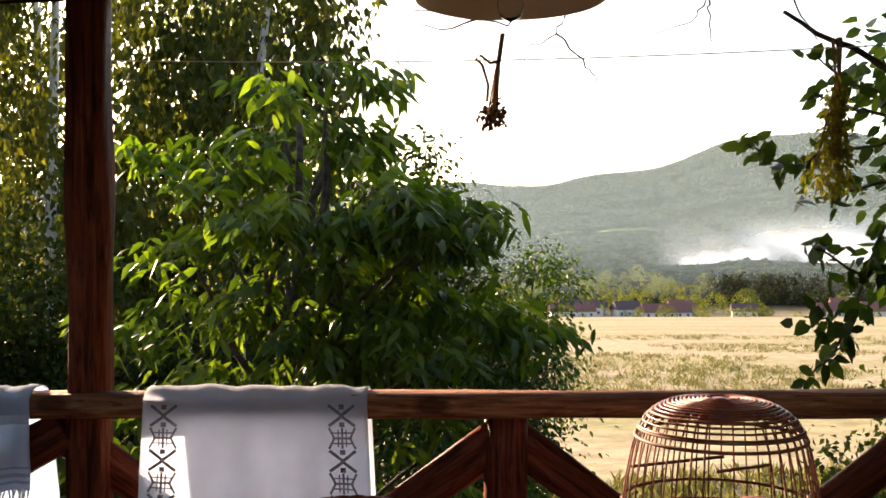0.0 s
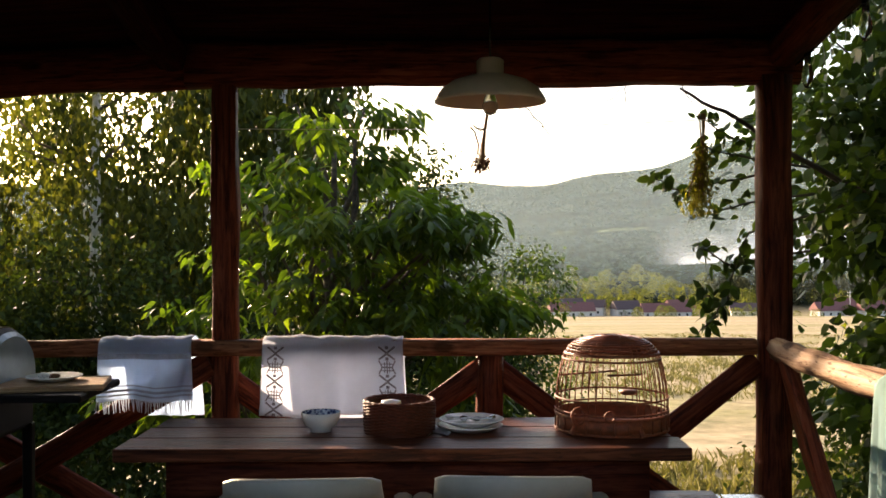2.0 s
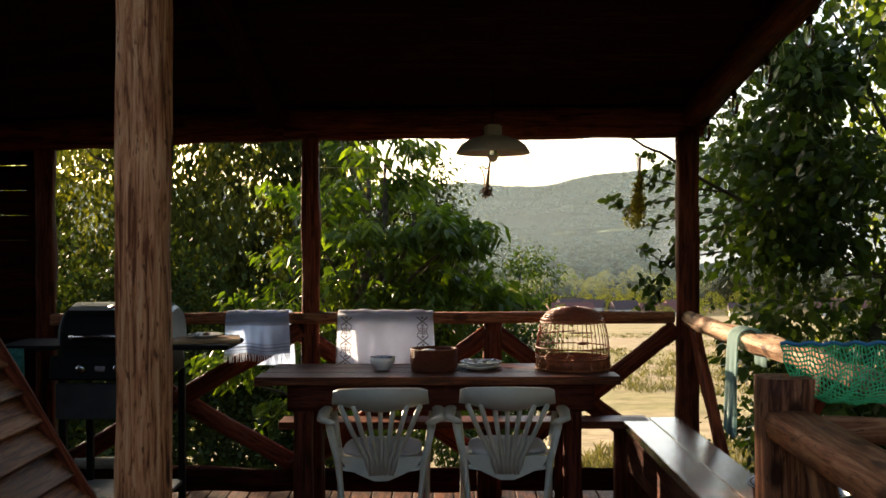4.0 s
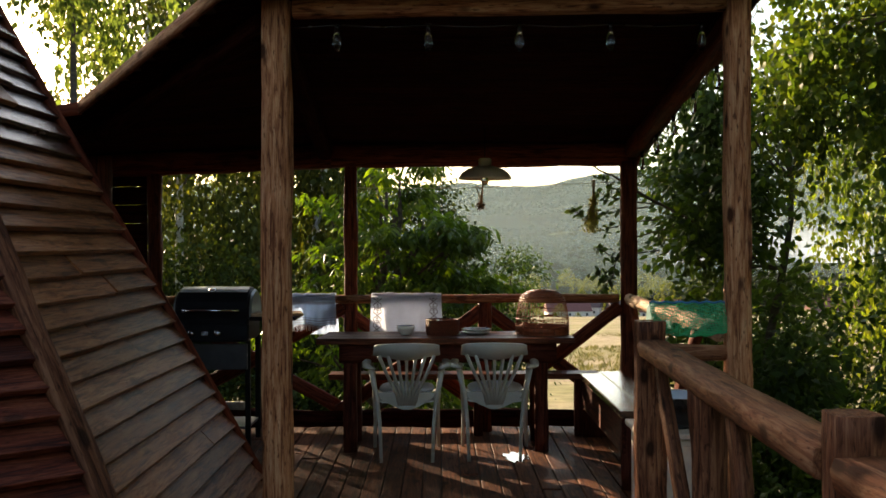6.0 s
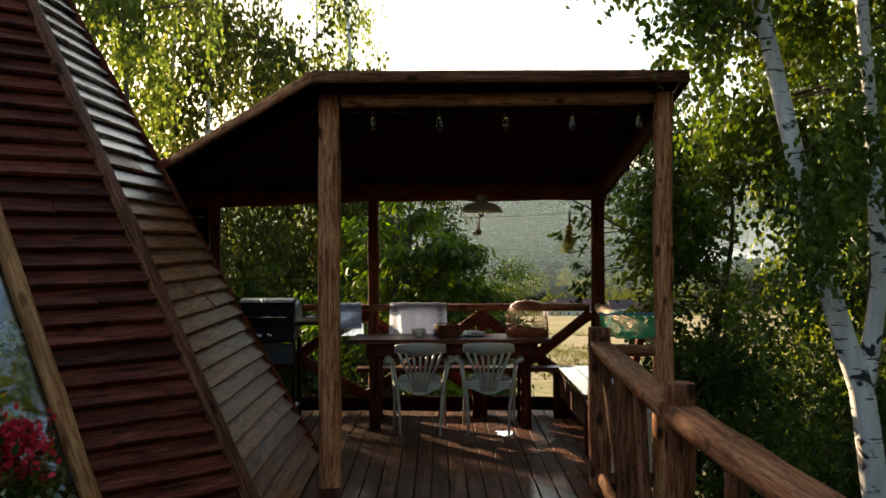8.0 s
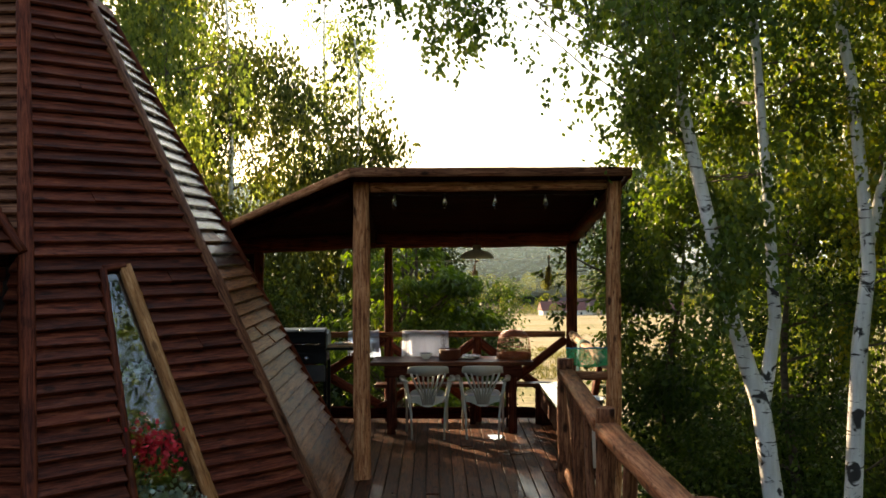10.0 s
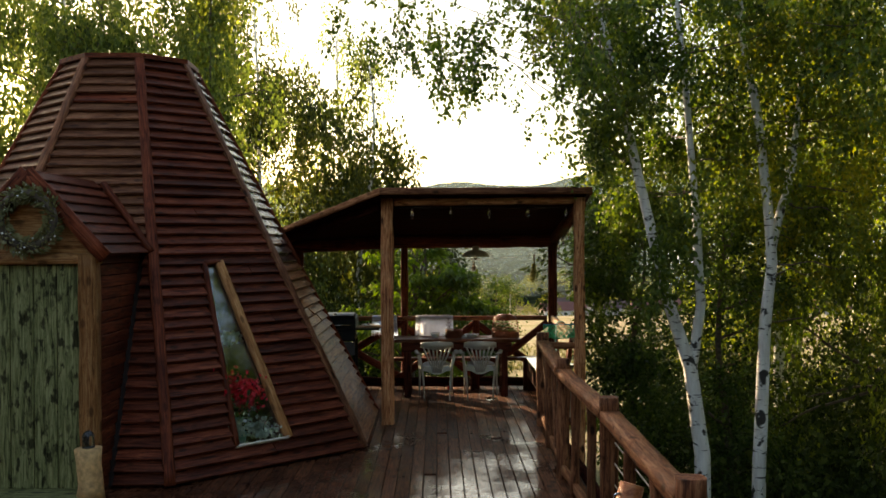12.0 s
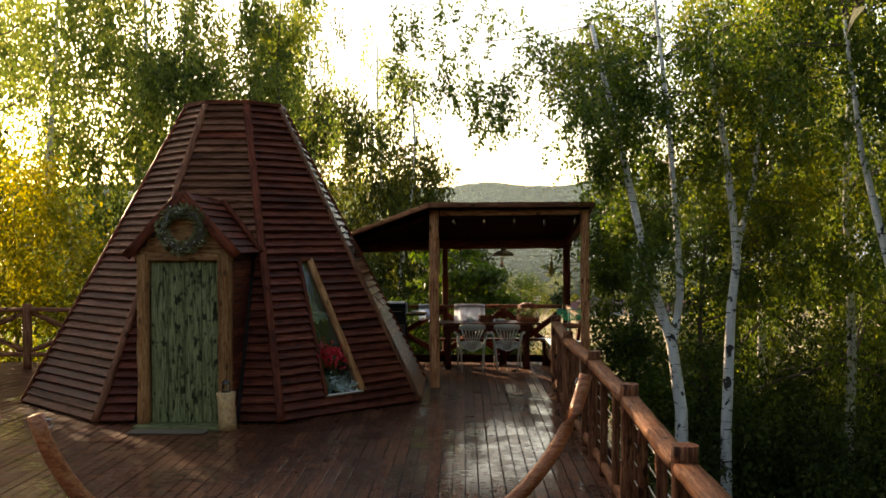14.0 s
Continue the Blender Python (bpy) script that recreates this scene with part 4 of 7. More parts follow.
pergola = thing("pergola", pose(0.1, 1.0, 0), "open wooden pergola with a dark lean-to plank roof", "pergola")
RAIL_Y = 2.41
POSTS = {"front_left": (-0.965, -0.33), "front_right": (1.21, -0.42), "mid": (-0.857, RAIL_Y + 0.03), "corner": (1.235, RAIL_Y + 0.02), "back_left": (-2.33, RAIL_Y + 0.03), "side": (-2.45, 1.6)}
PW = {"side": 0.12, "front_left": 0.142, "front_right": 0.118, "mid": 0.098, "corner": 0.125, "back_left": 0.10}


def build_pergola():
    for k, (n, (x, y)) in enumerate(POSTS.items()):
        zt = 2.57 if n.startswith("front") else roof_z(y, x) - 0.16
        bar("post", (x, y, -0.1 if y > -0.35 else -1.6 if x > 1 else 0.0), (x, y, zt), PW[n], PW[n], M_POST if n.startswith("front") else M_STAIN, pergola, seed=k + 3, power=4.5, rough=0.006, step=0.08)
    yb = RAIL_Y + 0.03
    bar("back_beam", (-1.0, yb, roof_z(yb) - 0.11), (1.33, yb, roof_z(yb) - 0.10), 0.12, 0.17, M_STAIN, pergola, seed=21)
    bar("back_beam", (-3.6, yb, roof_z(yb, -3.6) - 0.11), (-1.0, yb, roof_z(yb) - 0.11), 0.12, 0.17, M_STAIN, pergola, seed=26)
    bar("front_beam", (-0.88, -0.34, 2.53), (1.15, -0.42, 2.54), 0.09, 0.085, M_POST, pergola, seed=22, rough=0.005)
    bar("side_beam", (1.25, -0.36, roof_z(-0.36) - 0.08), (1.25, 2.5, roof_z(2.5) - 0.08), 0.1, 0.12, M_STAIN, pergola, seed=23)
    # Inner beams take the shade-dark tone to sink under the roof
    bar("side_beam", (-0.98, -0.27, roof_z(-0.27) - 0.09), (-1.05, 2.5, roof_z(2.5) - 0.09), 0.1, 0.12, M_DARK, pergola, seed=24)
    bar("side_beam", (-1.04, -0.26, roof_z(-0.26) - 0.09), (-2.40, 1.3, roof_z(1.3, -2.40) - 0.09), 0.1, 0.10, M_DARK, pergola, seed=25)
    # roof outline, run of boards across it
    rows = 28
    y0, y1 = -0.62, 2.95
    for r in range(rows):
        ya, yc = y0 + (y1 - y0) * r / rows, y0 + (y1 - y0) * (r + 1) / rows
        ym = (ya + yc) / 2
        z = roof_z(ym)
        xr = 1.27 + (ym + 0.65) * 0.036
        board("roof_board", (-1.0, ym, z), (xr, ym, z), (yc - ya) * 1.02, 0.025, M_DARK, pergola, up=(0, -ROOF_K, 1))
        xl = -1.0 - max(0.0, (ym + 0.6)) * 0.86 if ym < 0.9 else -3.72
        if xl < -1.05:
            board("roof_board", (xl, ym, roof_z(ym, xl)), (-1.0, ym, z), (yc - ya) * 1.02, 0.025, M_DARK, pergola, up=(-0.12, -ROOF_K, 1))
    for out in ([(-1.0, -0.66), (1.29, -0.66), (1.42, 2.98), (-1.0, 2.98)], [(-1.02, -0.66), (-1.0, -0.66), (-1.0, 0.9), (-2.31, 0.88)], *[[(-1.0, 0.9 + 0.26 * q), (-1.0, 1.16 + 0.26 * q), (-3.75, 1.16 + 0.26 * q), (-3.75, 0.9 + 0.26 * q)] for q in range(8)]):
        vs = [(x, y, roof_z(y, x) + 0.018) for x, y in out] + [(x, y, roof_z(y, x) + 0.04) for x, y in out]
        n = len(out)
        fs = [tuple(range(n))[::-1], tuple(range(n, 2 * n))] + [(i, (i + 1) % n, (i + 1) % n + n, i + n) for i in range(n)]
        part("roof_cover", mesh_from("roof_cover", vs, fs), M_FELT, pergola, None, "dark roofing felt with moss")
    zf = roof_z(-0.67) + 0.012
    bar("fascia", (-1.03, -0.675, zf), (1.31, -0.675, zf), 0.025, 0.075, M_NEWEL, pergola, rough=0.0006, power=9)
    bar("fascia", (-1.03, -0.675, zf), (-2.33, 0.87, roof_z(0.87, -2.33) + 0.012), 0.025, 0.075, M_RAIL, pergola, rough=0.0006, power=9)
    bar("fascia", (-2.33, 0.88, roof_z(0.88, -2.33) + 0.012), (-3.76, 0.89, roof_z(0.89, -3.76) + 0.012), 0.025, 0.075, M_STAIN, pergola, rough=0.0006, power=9)
    bar("fascia", (1.31, -0.675, zf), (1.435, 2.98, roof_z(2.98) + 0.012), 0.025, 0.075, M_STAIN, pergola, rough=0.0006, power=9)


M_FELT = plain("mossy_roof_felt", (0.12, 0.09, 0.05), 0.9, scale=8, var=0.4, relief=0.5)
build_pergola()


# ---- rails ----
def x_rail(xs, y, z_top, name_label):
    r = thing("back_rail", pose((xs[0] + xs[-1]) / 2, y, 0), name_label, "railing")
    bar("handrail", (xs[0], y - 0.01, z_top - 0.03), (xs[-1], y - 0.01, z_top - 0.03), 0.10, 0.062, M_RAIL, r, seed=31, rough=0.005)
    bar("kickboard", (xs[0], y, 0.1), (xs[-1], y, 0.1), 0.06, 0.13, M_DARK, r, seed=32)
    for a, b in zip(xs, xs[1:]):
        bar("brace", (a - 0.02, y + 0.0, 0.15), (b + 0.02, y + 0.0, z_top - 0.09), 0.04, 0.10, M_STAIN, r, seed=33, rough=0.003)
        bar("brace", (a - 0.02, y + 0.045, z_top - 0.09), (b + 0.02, y + 0.045, 0.15), 0.04, 0.10, M_STAIN, r, seed=34, rough=0.003)
    bar("post", (0.15, y + 0.01, 0.0), (0.15, y + 0.01, z_top - 0.06), 0.10, 0.11, M_STAIN, r, seed=35)
    return r


x_rail([-2.28, -0.93, 0.15, 1.15], RAIL_Y, 1.026, "brown wooden railing with crossed braces behind the table")
side_rail = thing("side_rail", pose(1.25, 1.2, 0), "round peeled log handrail on slanting struts", "railing")
bar("handrail", (1.24, 2.4, 0.985), (1.16, -0.3, 0.985), 0.095, 0.078, M_LOGRAIL, side_rail, seed=41, power=2.2, rough=0.012)
bar("strut", (1.24, 2.3, 0.95), (1.24, 1.5, 0.1), 0.05, 0.09, M_STAIN, side_rail, seed=42)
bar("strut", (1.24, 0.4, 0.95), (1.24, 1.3, 0.1), 0.05, 0.09, M_STAIN, side_rail, seed=43)

NEWELS = [(0.79, -0.45), (0.70, -2.98), (0.73, -5.15), (0.70, -7.4), (0.62, -9.65), (0.60, -11.9), (0.60, -14.2), (0.60, -16.5)]
walk_rail = thing("terrace_rail", pose(0.7, -6, 0), "thick weathered wooden handrail on stout posts along the deck", "railing")
for k, (x, y) in enumerate(NEWELS):
    w = (0.14, 0.112, 0.122, 0.13)[min(k, 3)]
    bar("post", (x, y, -0.3), (x, y, 1.05), w, w, M_NEWEL, walk_rail, seed=50 + k, rough=0.007, power=5, step=0.05)
for k, ((x0, y0), (x1, y1)) in enumerate(zip(NEWELS, NEWELS[1:])):
    bar("handrail", (x0, y0 - 0.05, 0.93), (x1, y1 + 0.05, 0.93), 0.135, 0.075, M_RAIL, walk_rail, seed=60 + k, rough=0.0016, power=6.5, bend=-0.004)
    bar("bottom_rail", (x0, y0 - 0.05, 0.09), (x1, y1 + 0.05, 0.09), 0.05, 0.08, M_RAIL, walk_rail, seed=160 + k, rough=0.004)
    L = y0 - y1
    if k == 0:
        spots = ()
        bar("strut", (x0 - 0.01, -0.72, 0.88), (x0 - 0.01, -1.42, 0.04), 0.05, 0.07, M_NEWEL, walk_rail, seed=99)
        bar("log_post", (0.752, -1.64, 0.0), (0.752, -1.64, 0.90), 0.13, 0.13, M_NEWEL, walk_rail, seed=98, rough=0.012, power=2.6, step=0.06)
        bar("strut", (0.735, -1.98, 0.89), (0.735, -2.34, 0.02), 0.055, 0.085, M_NEWEL, walk_rail, seed=97, rough=0.008)
    else:
        spots = (0.33, 0.68)
    for j, q in enumerate(spots):
        yy, xx = y0 - L * q, x0 + (x1 - x0) * q
        lean = 0.03 * math.sin(j * 2.1 + k)
        bar("picket", (xx, yy + lean, 0.0), (xx, yy - lean, 0.90), 0.065, 0.075 if j % 2 else 0.06, M_NEWEL, walk_rail, seed=70 + 5 * k + j, rough=0.009)
    if k > 1:
        for j in range(5):
            z = 0.2 + j * 0.14
            rod("cord", [(x0 + 0.03, y0, z), ((x0 + x1) / 2 + 0.03, (y0 + y1) / 2, z - 0.012), (x1 + 0.03, y1, z)], 0.005, M_ROPE, walk_rail, 5)
bar("crossbar", (0.80, -0.42, 0.90), (1.21, -0.42, 0.90), 0.05, 0.075, M_RAIL, walk_rail, seed=90, rough=0.004)


# ---- slatted screen beside the grill, and the far rail beyond the cabin ----
screen = thing("slat_screen", pose(-3.0, 2.44, 0), "dark wooden screen of horizontal slats with narrow gaps", "screen")
for k in range(15):
    z = 0.12 + k * 0.138
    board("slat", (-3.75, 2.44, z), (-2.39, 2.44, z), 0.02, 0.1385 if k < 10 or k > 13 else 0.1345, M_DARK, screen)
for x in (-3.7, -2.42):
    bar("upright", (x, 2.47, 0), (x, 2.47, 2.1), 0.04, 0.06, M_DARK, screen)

far_rail = thing("far_rail", pose(-7.9, 1.75, 0), "weathered wooden railing at the far edge of the deck", "railing")
bar("handrail", (-12.5, 1.75, 1.0), (-5.6, 1.75, 1.0), 0.09, 0.07, M_RAIL, far_rail, seed=92)
bar("bottom_rail", (-12.5, 1.75, 0.25), (-5.6, 1.75, 0.25), 0.05, 0.07, M_RAIL, far_rail, seed=93)
for x in (-11.15, -9.5, -7.85, -6.2):
    bar("post", (x, 1.75, 0), (x, 1.75, 1.1), 0.13, 0.13, M_RAIL, far_rail, seed=94)
for x0 in (-11.15, -9.5, -7.85):
    bar("brace", (x0 + 0.05, 1.76, 0.3), (x0 + 1.6, 1.76, 0.95), 0.035, 0.08, M_RAIL, far_rail, seed=95)
    bar("brace", (x0 + 0.05, 1.79, 0.95), (x0 + 1.6, 1.79, 0.3), 0.035, 0.08, M_RAIL, far_rail, seed=96)


# ---- table and what stands on it ----
TX0, TX1, TY0, TY1, TZ = -1.02, 0.72, 1.60, 2.14, 0.775


def dining_table():
    t = thing("dining_table", pose((TX0 + TX1) / 2, (TY0 + TY1) / 2, 0), "long dark wooden plank table with heavy legs", "table")
    n = 3
    w = (TY1 - TY0) / n
    for k in range(n):
        y = TY0 + w * (k + 0.5)
        board("plank", (TX0 + 0.012 * k, y, TZ - 0.02), (TX1 - 0.02 * (k % 2), y, TZ - 0.02), w - 0.004, 0.04, M_TABLE, t)
    for y in (TY0 + 0.06, TY1 - 0.06):
        bar("apron", (TX0 + 0.15, y, TZ - 0.105), (TX1 - 0.12, y, TZ - 0.105), 0.03, 0.12, M_DARKRED, t, power=9, rough=0.002)
    for x in (TX0 + 0.22, TX1 - 0.22):
        for y in (TY0 + 0.10, TY1 - 0.07):
            bar("leg", (x, y, 0), (x, y, TZ - 0.05), 0.09, 0.09, M_DARKRED, t, power=7, rough=0.004)
    return t


dining_table()


def bench(x0, x1, y0, y1, z, label):
    b = thing("bench", pose((x0 + x1) / 2, (y0 + y1) / 2, 0), label, "bench")
    if (x1 - x0) > (y1 - y0):
        board("seat", (x0, (y0 + y1) / 2, z - 0.02), (x1, (y0 + y1) / 2, z - 0.02), y1 - y0, 0.04, M_TABLE, b)
        for x in (x0 + 0.2, (x0 + x1) / 2 + 0.1, x1 - 0.15):
            bar("leg", (x, (y0 + y1) / 2, 0), (x, (y0 + y1) / 2, z - 0.04), 0.06, y1 - y0 - 0.06, M_DARKRED, b, up=(0, 1, 0), power=8)
    else:
        for k in range(2):
            w = (x1 - x0) / 2
            x = x0 + w * (k + 0.5)
            board("seat_board", (x, y0, z - 0.02), (x, y1, z - 0.02), w - 0.004, 0.04, M_BENCH, b)
        for y in (y0 + 0.06, y1 - 0.12):
            bar("leg", ((x0 + x1) / 2, y, 0), ((x0 + x1) / 2, y, z - 0.04), x1 - x0 - 0.06, 0.05, M_DARKRED, b, up=(0, 1, 0), power=8)
        board("side_panel", (x0 + 0.03, y0 + 0.03, z - 0.15), (x0 + 0.03, y1 - 0.1, z - 0.15), 0.03, 0.20, M_DARKRED, b)
    return b


M_BENCH = wood("polished_bench_wood", (0.06, 0.03, 0.018), (0.16, 0.085, 0.05), (0.25, 0.14, 0.09), (0.08, 0.2), knots=0.5, coat=0.9, spec=0.6)
bench(-1.0, 0.98, 2.17, 2.36, 0.46, "dark wooden bench plank behind the table")
bench(0.83, 1.15, 0.55, 2.3, 0.46, "polished wooden bench along the side railing")


def garden_chair(m):
    c = thing("garden_chair", m, "pale grey-white resin garden chair with a fan back", "chair", "chairs at the table")
    for sx in (-1, 1):
        rod("leg", [(sx * 0.165, -0.05, 0), (sx * 0.175, -0.02, 0.25), (sx * 0.195, 0.0, 0.42), (sx * 0.230, -0.06, 0.60)], [0.011, 0.013, 0.017, 0.017], M_WHITE, c, 8, m=m)
        rod("leg", [(sx * 0.22, 0.45, 0), (sx * 0.215, 0.43, 0.25), (sx * 0.22, 0.40, 0.42), (sx * 0.24, 0.36, 0.60)], [0.012, 0.014, 0.017, 0.017], M_WHITE, c, 8, m=m)
        pts = [(sx * 0.215, -0.11, 0.615), (sx * 0.262, -0.02, 0.622), (sx * 0.268, 0.18, 0.625), (sx * 0.262, 0.32, 0.62), (sx * 0.245, 0.40, 0.605)]
        v, f = tube(pts, [0.02, 0.027, 0.03, 0.028, 0.02], 8)
        part("armrest", mesh_from("armrest", [(p[0], p[1], 0.615 + (p[2] - 0.615) * 0.55) for p in v], f, True), M_WHITE, c, m)
    verts, faces = [], []
    n = 8
    for i in range(n + 1):
        for j in range(n + 1):
            u, v = i / n * 2 - 1, j / n
            verts.append((u * (0.20 + 0.03 * v), 0.0 + 0.44 * v, 0.41 - 0.02 * (1 - u * u) * (1 - v) + (0.0 if v < 0.9 else -0.015)))
    for i in range(n):
        for j in range(n):
            q = i * (n + 1) + j
            faces.append((q, q + n + 1, q + n + 2, q + 1))
    o = len(verts)
    verts += [(x, y, z - 0.022) for x, y, z in verts]
    faces += [tuple(q + o for q in f)[::-1] for f in faces]
    ring = [i * (n + 1) for i in range(n + 1)] + [n * (n + 1) + j for j in range(1, n + 1)] + [i * (n + 1) + n for i in range(n - 1, -1, -1)] + [j for j in range(n - 1, 0, -1)]
    faces += [(ring[k], ring[(k + 1) % len(ring)], ring[(k + 1) % len(ring)] + o, ring[k] + o) for k in range(len(ring))]
    part("seat", mesh_from("seat", verts, faces, True), M_WHITE, c, m)
    for k in range(7):
        q = (k - 3) / 3
        p = [(q * 0.05, 0.005, 0.36), (q * 0.065, -0.015, 0.44), (q * 0.125, -0.085, 0.57), (q * 0.175, -0.15, 0.70)]
        v, f = tube(p, [0.012, 0.012, 0.011, 0.012], 6)
        part("slat", mesh_from("slat", v, f, True), M_WHITE, c, m)
    verts, faces = [], []
    n = 16
    for i in range(n + 1):
        u = i / n * 2 - 1
        x = u * 0.215
        crest = 0.772 + 0.014 * math.cos(u * math.pi * 0.5) - 0.05 * max(0.0, abs(u) - 0.8) * 5 * max(0.0, abs(u) - 0.8)
        y = -0.165 + 0.075 * u * u
        low = 0.685 - 0.012 * math.cos(u * math.pi)
        verts += [(x, y - 0.002, low), (x * 0.97, y - 0.045, crest - 0.006), (x * 0.97, y - 0.033, crest), (x * 0.97, y - 0.018, crest - 0.008), (x, y + 0.022, low)]
    for i in range(n):
        for k in range(5):
            q, b = i * 5 + k, i * 5 + (k + 1) % 5
            faces.append((q, b, b + 5, q + 5))
    faces += [(4, 3, 2, 1, 0), tuple(n * 5 + k for k in range(5))]
    part("top_rail", mesh_from("top_rail", verts, faces, True), M_WHITE, c, m)
    out = [(-0.19, 0.445), (0.19, 0.445), (0.16, 0.40), (0.10, 0.365), (0.03, 0.335), (-0.03, 0.335), (-0.10, 0.365), (-0.16, 0.40)]
    n = len(out)
    vs = [(x, -0.005, z) for x, z in out] + [(x, 0.018, z) for x, z in out]
    part("back_shell", mesh_from("back_shell", vs, [tuple(range(n))[::-1], tuple(range(n, 2 * n))] + [(i, (i + 1) % n, (i + 1) % n + n, i + n) for i in range(n)]), M_WHITE, c, m)
    return c


chair = garden_chair(pose(-0.405, 1.38, 0, 0, 0, 2))
copy_thing(chair, pose(0.165, 1.40, 0, 0, 0, -3))


def seat_cushion(m):
    bm = bmesh.new()
    bmesh.ops.create_uvsphere(bm, u_segments=20, v_segments=10, radius=1)
    for v in bm.verts:
        p = v.co
        s = (abs(p.x) ** 4 + abs(p.y) ** 4) ** 0.25
        q = math.hypot(p.x, p.y)
        k = q / s if s > 1e-4 else 1
        v.co = Vector((p.x * k * 0.185, p.y * k * 0.18, 0.034 + p.z * 0.036))
    ob = part("seat_cushion", mesh_bm("seat_cushion", bm, True), M_CLOTH, None, m)
    tagged(ob, "flat white cushion on a garden chair", "cushion", "chair cushions")


def cloth_mat(name, colour):
    m, nt, b = node_mat(name)
    v = coords(nt, (1, 1, 1))
    weave = nt.nodes.new("ShaderNodeTexWave")
    weave.inputs["Scale"].default_value = 160
    weave.inputs["Distortion"].default_value = 1.0
    nt.links.new(v, weave.inputs["Vector"])
    n = noise_tex(nt, v, 9, 5)
    col = ramp(nt, n, [(0.3, tuple(c * 0.88 for c in colour)), (0.7, colour)])
    nt.links.new(col, b.inputs["Base Color"])
    b.inputs["Roughness"].default_value = 0.95
    b.inputs["Sheen Weight"].default_value = 0.2
    bump(nt, b, weave.outputs["Fac"], 0.25, 0.002)
    t = nt.nodes.new("ShaderNodeBsdfTranslucent")
    nt.links.new(col, t.inputs[0])
    mx = nt.nodes.new("ShaderNodeMixShader")
    mx.inputs[0].default_value = 0.7
    nt.links.new(b.outputs[0], mx.inputs[1])
    nt.links.new(t.outputs[0], mx.inputs[2])
    nt.links.new(mx.outputs[0], nt.nodes["Material Output"].inputs[0])
    return m


M_CLOTH = cloth_mat("white_linen", (0.80, 0.84, 0.92))
M_CLOTH_BLUE = cloth_mat("pale_blue_linen", (0.74, 0.85, 1.0))
M_PRINT = plain("grey_brown_print", (0.27, 0.24, 0.27), 0.95, scale=60, var=0.45)
M_STRIPE = plain("grey_stripe", (0.46, 0.48, 0.58), 0.95, scale=60, var=0.15)
seat_cushion(pose(-0.41, 1.61, 0.41))
seat_cushion(pose(0.18, 1.63, 0.41))


# towels hung over the back rail
RZ = 1.031


def drape(u, v, x0, x1, front, back, seed):
    """A point of a cloth over the rail: u across, v from the front hem (0) over the rail to the back hem (1)."""
    total = front + back + 0.12
    s = v * total
    fold = 0.012 * math.sin(u * 15 + seed + 1.5 * v) + 0.005 * math.sin(u * 37 + seed * 2 - 2 * v) + 0.008 * noise.noise(Vector((u * 9, v * 7, seed)))
    x = x0 + (x1 - x0) * u
    if s < front:
        k = 1 - s / front
        return Vector((x + 0.022 * k * (u - 0.45), RAIL_Y - 0.072 - fold * k - 0.012 * k, RZ - 0.02 - (front - s) + 0.006 * math.sin(u * 9 + seed) * k))
    if s < front + 0.12:
        a = (s - front) / 0.12 * math.pi
        return Vector((x, RAIL_Y - 0.01 - 0.062 * math.cos(a), RZ - 0.02 + 0.030 * math.sin(a) + 0.003 * math.sin(u * 23 + seed) + 0.006 * noise.noise(Vector((u * 13, 0.3, seed)))))
    k = (s - front - 0.12) / back
    return Vector((x + 0.012 * k, RAIL_Y + 0.055 + 0.02 * k + fold * k, RZ - 0.02 - (s - front - 0.12)))


def towel(name, x0, x1, front, back, seed, label):
    t = thing(name, pose((x0 + x1) / 2, RAIL_Y, RZ), label, "towel", "towels on the railing")
    n, k = 44, 40
    verts = [drape(i / n, j / k, x0, x1, front, back, seed) for i in range(n + 1) for j in range(k + 1)]
    faces = [(i * (k + 1) + j, (i + 1) * (k + 1) + j, (i + 1) * (k + 1) + j + 1, i * (k + 1) + j + 1) for i in range(n) for j in range(k)]
    ob = part("cloth", mesh_from("cloth", verts, faces, True), M_CLOTH if name == "printed_towel" else M_CLOTH_BLUE, t)
    so = ob.modifiers.new("thick", "SOLIDIFY")
    so.thickness = 0.002
    return t


def on_front(x0, x1, front, back, seed, px, pz, lift=0.0035):
    """A point on the towel's front: px metres from its left edge, pz metres under its top."""
    total = front + back + 0.12
    return drape(px / (x1 - x0), (front - pz) / total, x0, x1, front, back, seed) + Vector((0, -lift, 0))


T2 = (-0.700, -0.178, 0.265, 0.30, 2.0)
printed = towel("printed_towel", *T2[:4], T2[4], "white linen towel with dark geometric bands")


def motif(strokes, name):
    geo = []
    for (ax, az), (bx, bz), w in strokes:
        n = max(2, int(math.hypot(bx - ax, bz - az) / 0.015))
        vs, fs = [], []
        d = Vector((bx - ax, bz - az)).normalized()
        px, pz = -d.y * w / 2, d.x * w / 2
        for i in range(n + 1):
            f = i / n
            x, z = ax + (bx - ax) * f, az + (bz - az) * f
            vs.append(on_front(*T2, min(0.528, max(0.002, x - px)), max(0.0, z - pz)))
            vs.append(on_front(*T2, min(0.528, max(0.002, x + px)), max(0.0, z + pz)))
        fs = [(2 * i, 2 * i + 1, 2 * i + 3, 2 * i + 2) for i in range(n)]
        geo.append((vs, fs))
    tagged(part(name, mesh_from(name, *join_geo(geo)), M_PRINT, printed), "dark printed band of crosses and diamonds", kind="stuff")


